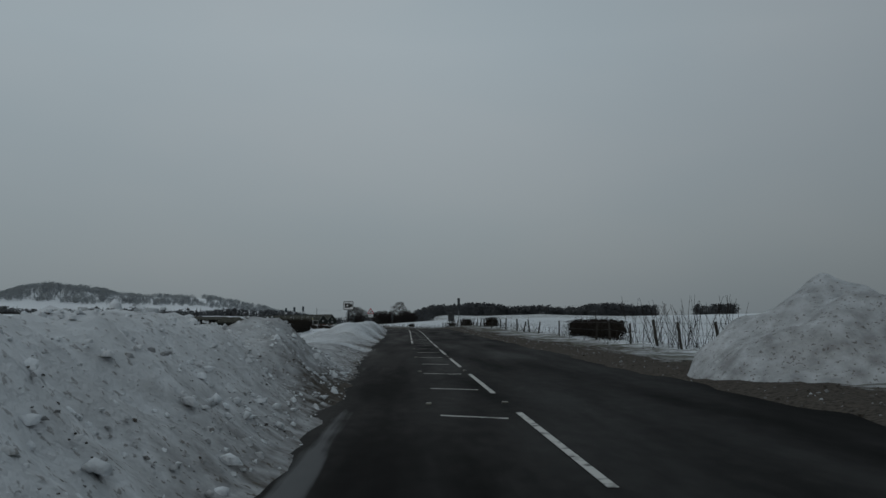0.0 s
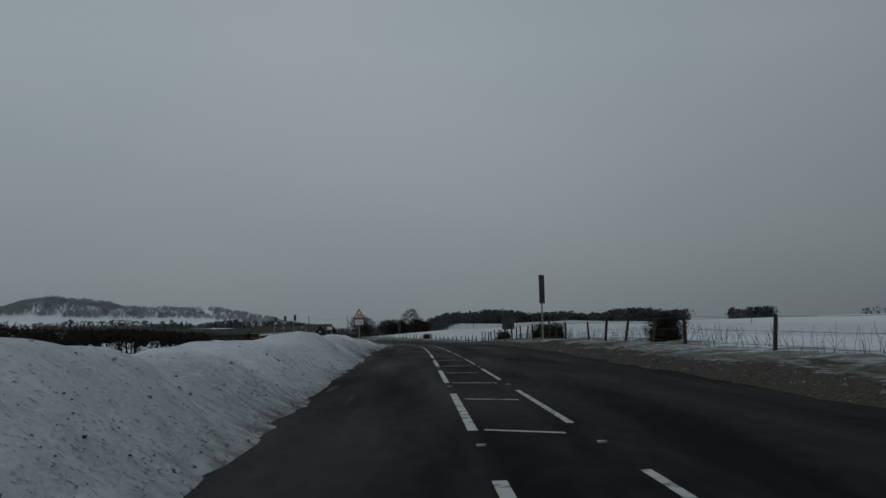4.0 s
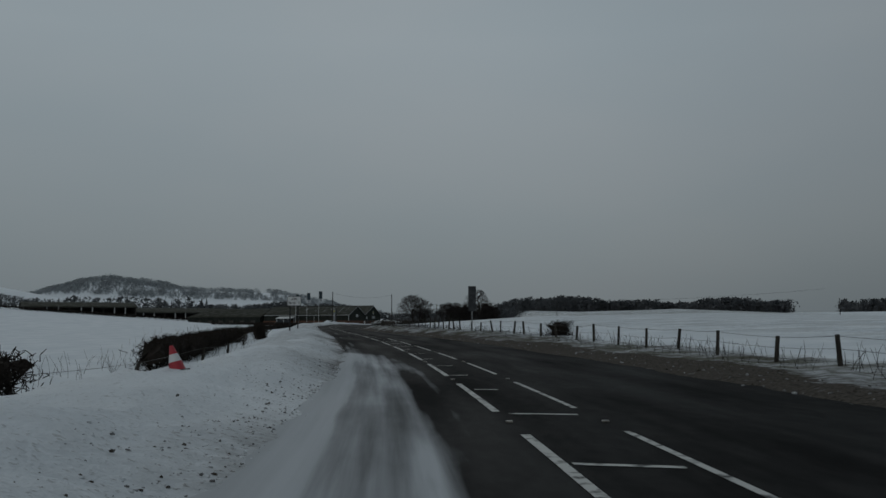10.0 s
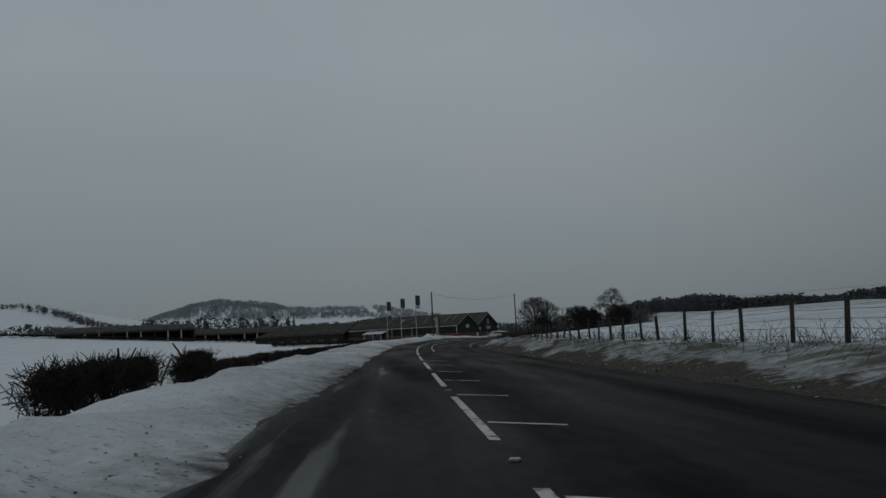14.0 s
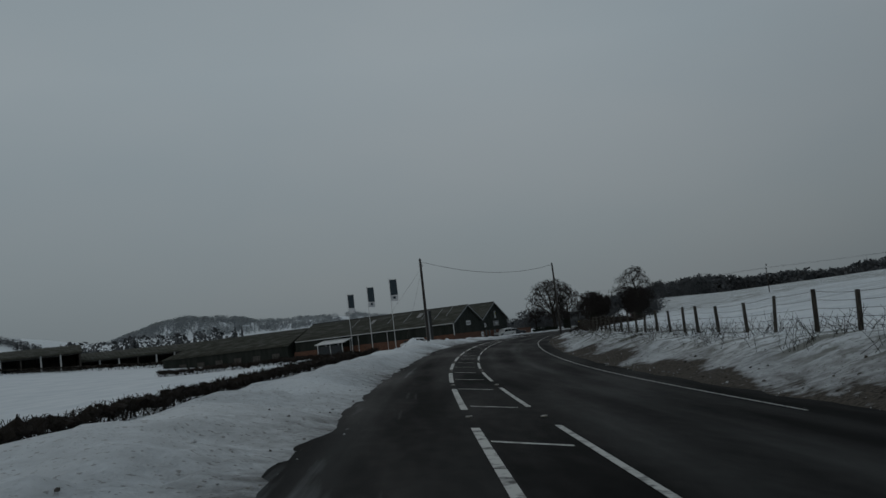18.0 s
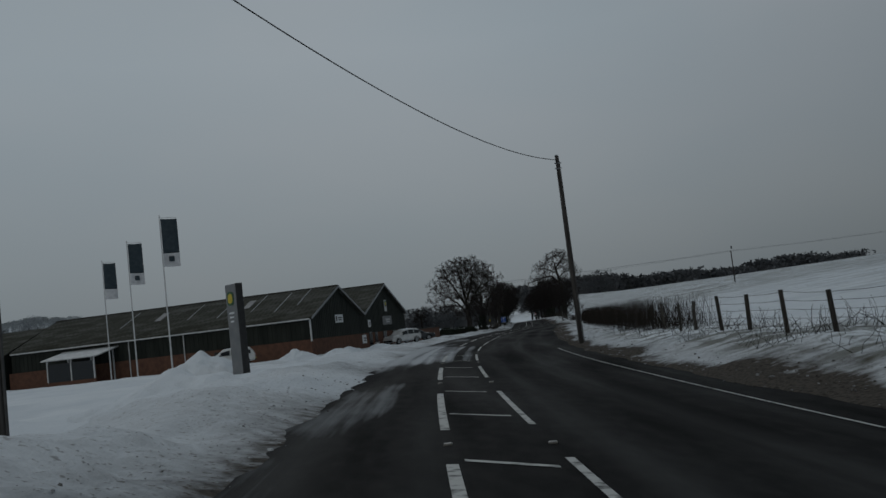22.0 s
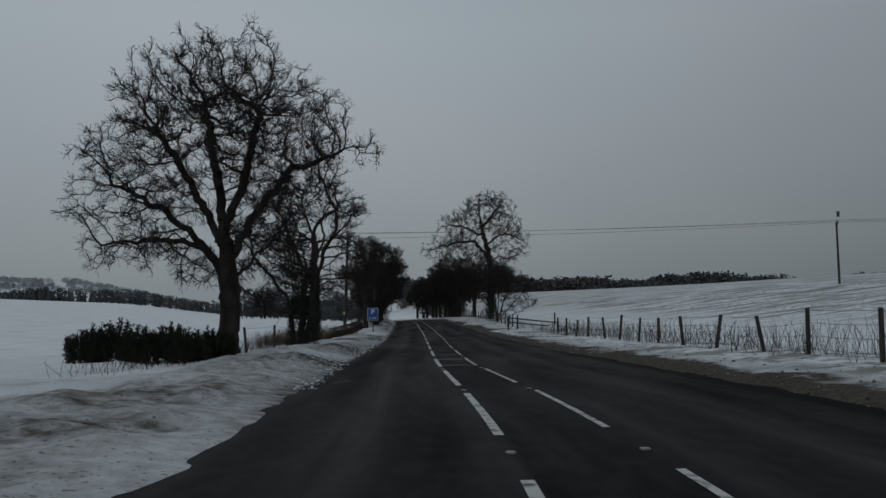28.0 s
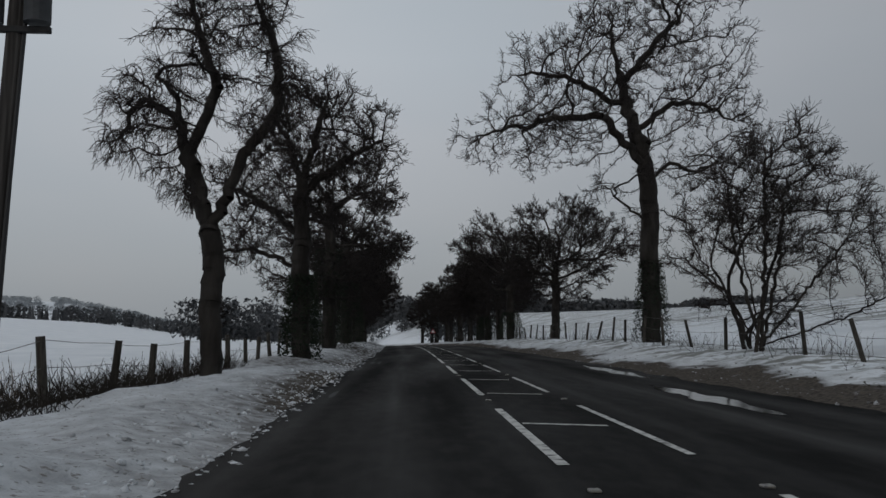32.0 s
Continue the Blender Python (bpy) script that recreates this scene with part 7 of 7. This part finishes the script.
# ---- loose stems along the fences ----
def scatter(name, y0, y1, u0, u1, n, h, seed, label, mat, lean=0.25, r=0.007):
    rnd = random.Random(seed)
    ys = np.array([rnd.uniform(y0, y1) for _ in range(n)])
    uu = np.array([rnd.uniform(u0, u1) for _ in range(n)])
    if seed % 2:
        ys = y0 + (ys - y0) + 1.5 * np.sin(ys * 0.9)
    xs = ROAD_X(ys) + uu
    zs = land(xs, ys)
    it = iter(zip(xs, ys, zs))
    segs = stems(n, lambda _: next(it), h, seed, lean, r)
    return tagged(new(name, tube_mesh(name, segs, mat, 3)), label, "dry plants", kind="stuff")


scatter("saplings", -54, -44, 9.8, 12.2, 90, 2.0, 7, "thin bare saplings beside the fence", HEDGE, 0.22, 0.012)
scatter("dry_stalks", -60, 45, 8.6, 12.0, 700, 0.75, 1, "dead brown weed stalks along the fence", HEDGE, 0.3)
scatter("dry_stalks", 40, 170, 7.6, 10.4, 900, 0.6, 2, "dead brown weed stalks along the fence", HEDGE, 0.3)
scatter("dry_stalks", 170, 345, 7.4, 10.6, 2600, 0.7, 3, "brambles and dead stalks along the fence", HEDGE, 0.6)
scatter("dry_stalks", 340, 420, 8.0, 11.0, 6000, 1.35, 4, "tall dense dead brown stalks along the fence", HEDGE, 0.2)
scatter("dry_stalks", 415, 480, 8.4, 11.5, 1500, 0.9, 16, "dead brown stalks along the fence", HEDGE, 0.25)
scatter("dry_stalks", 485, 620, 7.6, 10.5, 900, 0.7, 5, "dead weed stalks between the trees", HEDGE, 0.4)
scatter("reeds", 477, 503, -13.5, -8.4, 3200, 1.15, 6, "pale dry reeds bending behind the verge", STRAW, 0.22)
scatter("reeds", 486, 512, -9.5, -6.0, 4000, 0.7, 8, "dark matted reeds and brambles by the fence", HEDGE, 0.6)
scatter("dry_stalks", 430, 470, -9.5, -7.0, 700, 0.8, 10, "dead stalks round the tree feet", HEDGE, 0.4)
scatter("dry_stalks", 60, 175, -14.0, -7.5, 500, 0.8, 12, "dead stalks poking out of the snow", HEDGE, 0.3)
scatter("dry_stalks", 150, 230, -18.0, -8.5, 160, 1.5, 14, "tall thin dead stalks poking out of the snow", STRAW, 0.15)


# ---- meltwater standing along the far lane's edge ----
WATER = bpy.data.materials.new("standing_water")
WATER.use_nodes = True
WATER.node_tree.nodes["Principled BSDF"].inputs["Base Color"].default_value = (0.012, 0.012, 0.012, 1)
WATER.node_tree.nodes["Principled BSDF"].inputs["Roughness"].default_value = 0.12


def puddle(y0, y1, u, w, seed):
    """A flat sheet of water with a ragged outline, a few millimetres above the asphalt."""
    rnd = random.Random(seed)
    n = 26
    pts = []
    for side in (-1, 1):
        for i in range(n + 1):
            k = i / n if side < 0 else 1 - i / n
            y = y0 + (y1 - y0) * k
            half = w / 2 * math.sin(math.pi * min(max(k, 0.02), 0.98)) ** 0.6 * (1 + 0.35 * math.sin(k * 17 + seed) + rnd.uniform(-0.2, 0.2))
            uu = u + side * half
            pts.append((float(ROAD_X(y)) + uu, y, rz(y, uu, 0.006)))
    bm = bmesh.new()
    low = [bm.verts.new((x, y, z - 0.004)) for x, y, z in pts]
    top = [bm.verts.new(q) for q in pts]
    bm.faces.new(top)
    for i in range(len(pts)):
        j = (i + 1) % len(pts)
        bm.faces.new((low[i], low[j], top[j], top[i]))
    me = bpy.data.meshes.new("puddle")
    bm.to_mesh(me)
    bm.free()
    me.materials.append(WATER)
    return tagged(new("puddle", me), "shallow puddle of meltwater on the wet asphalt", "puddle", group="puddles along the road edge")


puddle(496.0, 502.5, 3.6, 0.5, 1)
puddle(505.0, 513.0, 4.3, 0.45, 2)
puddle(484.0, 488.5, 4.0, 0.35, 3)

# ---- clods of broken snow thrown up by the plough ----
def clods(name, y0, y1, u_of, n, size, seed, label, dirt):
    """Angular lumps of snow strewn on the ground, joined into one sheet of rubble."""
    rs = np.random.default_rng(seed)
    ys = rs.uniform(y0, y1, n)
    xs = ROAD_X(ys) + u_of(ys, rs)
    zs = land(xs, ys)
    base = np.array([(0, 0, 1), (0.89, 0, 0.45), (0.28, 0.85, 0.45), (-0.72, 0.53, 0.45), (-0.72, -0.53, 0.45), (0.28, -0.85, 0.45), (0.72, 0.53, -0.45), (-0.28, 0.85, -0.45), (-0.89, 0, -0.45), (-0.28, -0.85, -0.45), (0.72, -0.53, -0.45), (0, 0, -1)])
    tri = np.array([(0, 1, 2), (0, 2, 3), (0, 3, 4), (0, 4, 5), (0, 5, 1), (1, 6, 2), (2, 7, 3), (3, 8, 4), (4, 9, 5), (5, 10, 1), (6, 7, 2), (7, 8, 3), (8, 9, 4), (9, 10, 5), (10, 6, 1)])
    s = size * (0.5 + rs.random(n) ** 4 * 1.3)
    v = base[None] * (1 + 0.35 * rs.standard_normal((n, 12, 1)))
    ang = rs.uniform(0, 6.28, n)
    c, k = np.cos(ang)[:, None], np.sin(ang)[:, None]
    v = np.stack([v[..., 0] * c - v[..., 1] * k, v[..., 0] * k + v[..., 1] * c, v[..., 2] * 0.75], -1) * s[:, None, None]
    v = v + np.stack([xs, ys, zs + s * 0.2], -1)[:, None]
    faces = (tri[None] + (np.arange(n) * 12)[:, None, None]).reshape(-1, 3)
    me = mesh_of(name, v.reshape(-1, 3), faces, SNOW)
    a = me.attributes.new("dirt", "FLOAT", "POINT")
    a.data.foreach_set("value", np.repeat(np.clip(dirt + 0.2 * rs.standard_normal(n), 0, 1), 12).astype(np.float32))
    return tagged(new(name, me), label, "snow clods", kind="stuff")


left_foot = lambda ys, rs: -EDGE_L(ys) - np.abs(rs.normal(0, 0.75, len(ys))) + 0.12
right_foot = lambda ys, rs: LINE_W + EDGE_R(ys) + np.abs(rs.normal(0, 1.2, len(ys))) - 0.1
clods("dirt_specks", -100, 120, left_foot, 9000, 0.014, 1, "dark crumbs of dirty slush on the ploughed bank", 0.8)
clods("snow_clods", -100, 120, left_foot, 3000, 0.014, 5, "loose clods of ploughed snow on the bank", 0.2)
clods("dirt_specks", 120, 325, left_foot, 3000, 0.014, 2, "dark crumbs of dirty slush on the bank", 0.7)
clods("snow_clods", -97, -64, lambda ys, rs: -EDGE_L(ys) - rs.uniform(0.1, 4.0, len(ys)), 2600, 0.042, 6, "broken blocks of ploughed snow on the bank", 0.12)
clods("snow_clods", 425, 620, left_foot, 7500, 0.027, 3, "loose clods of ploughed snow on the verge", 0.3)
clods("slush_clods", -100, 620, right_foot, 11000, 0.024, 4, "loose dirty clods of slush along the verge", 0.9)
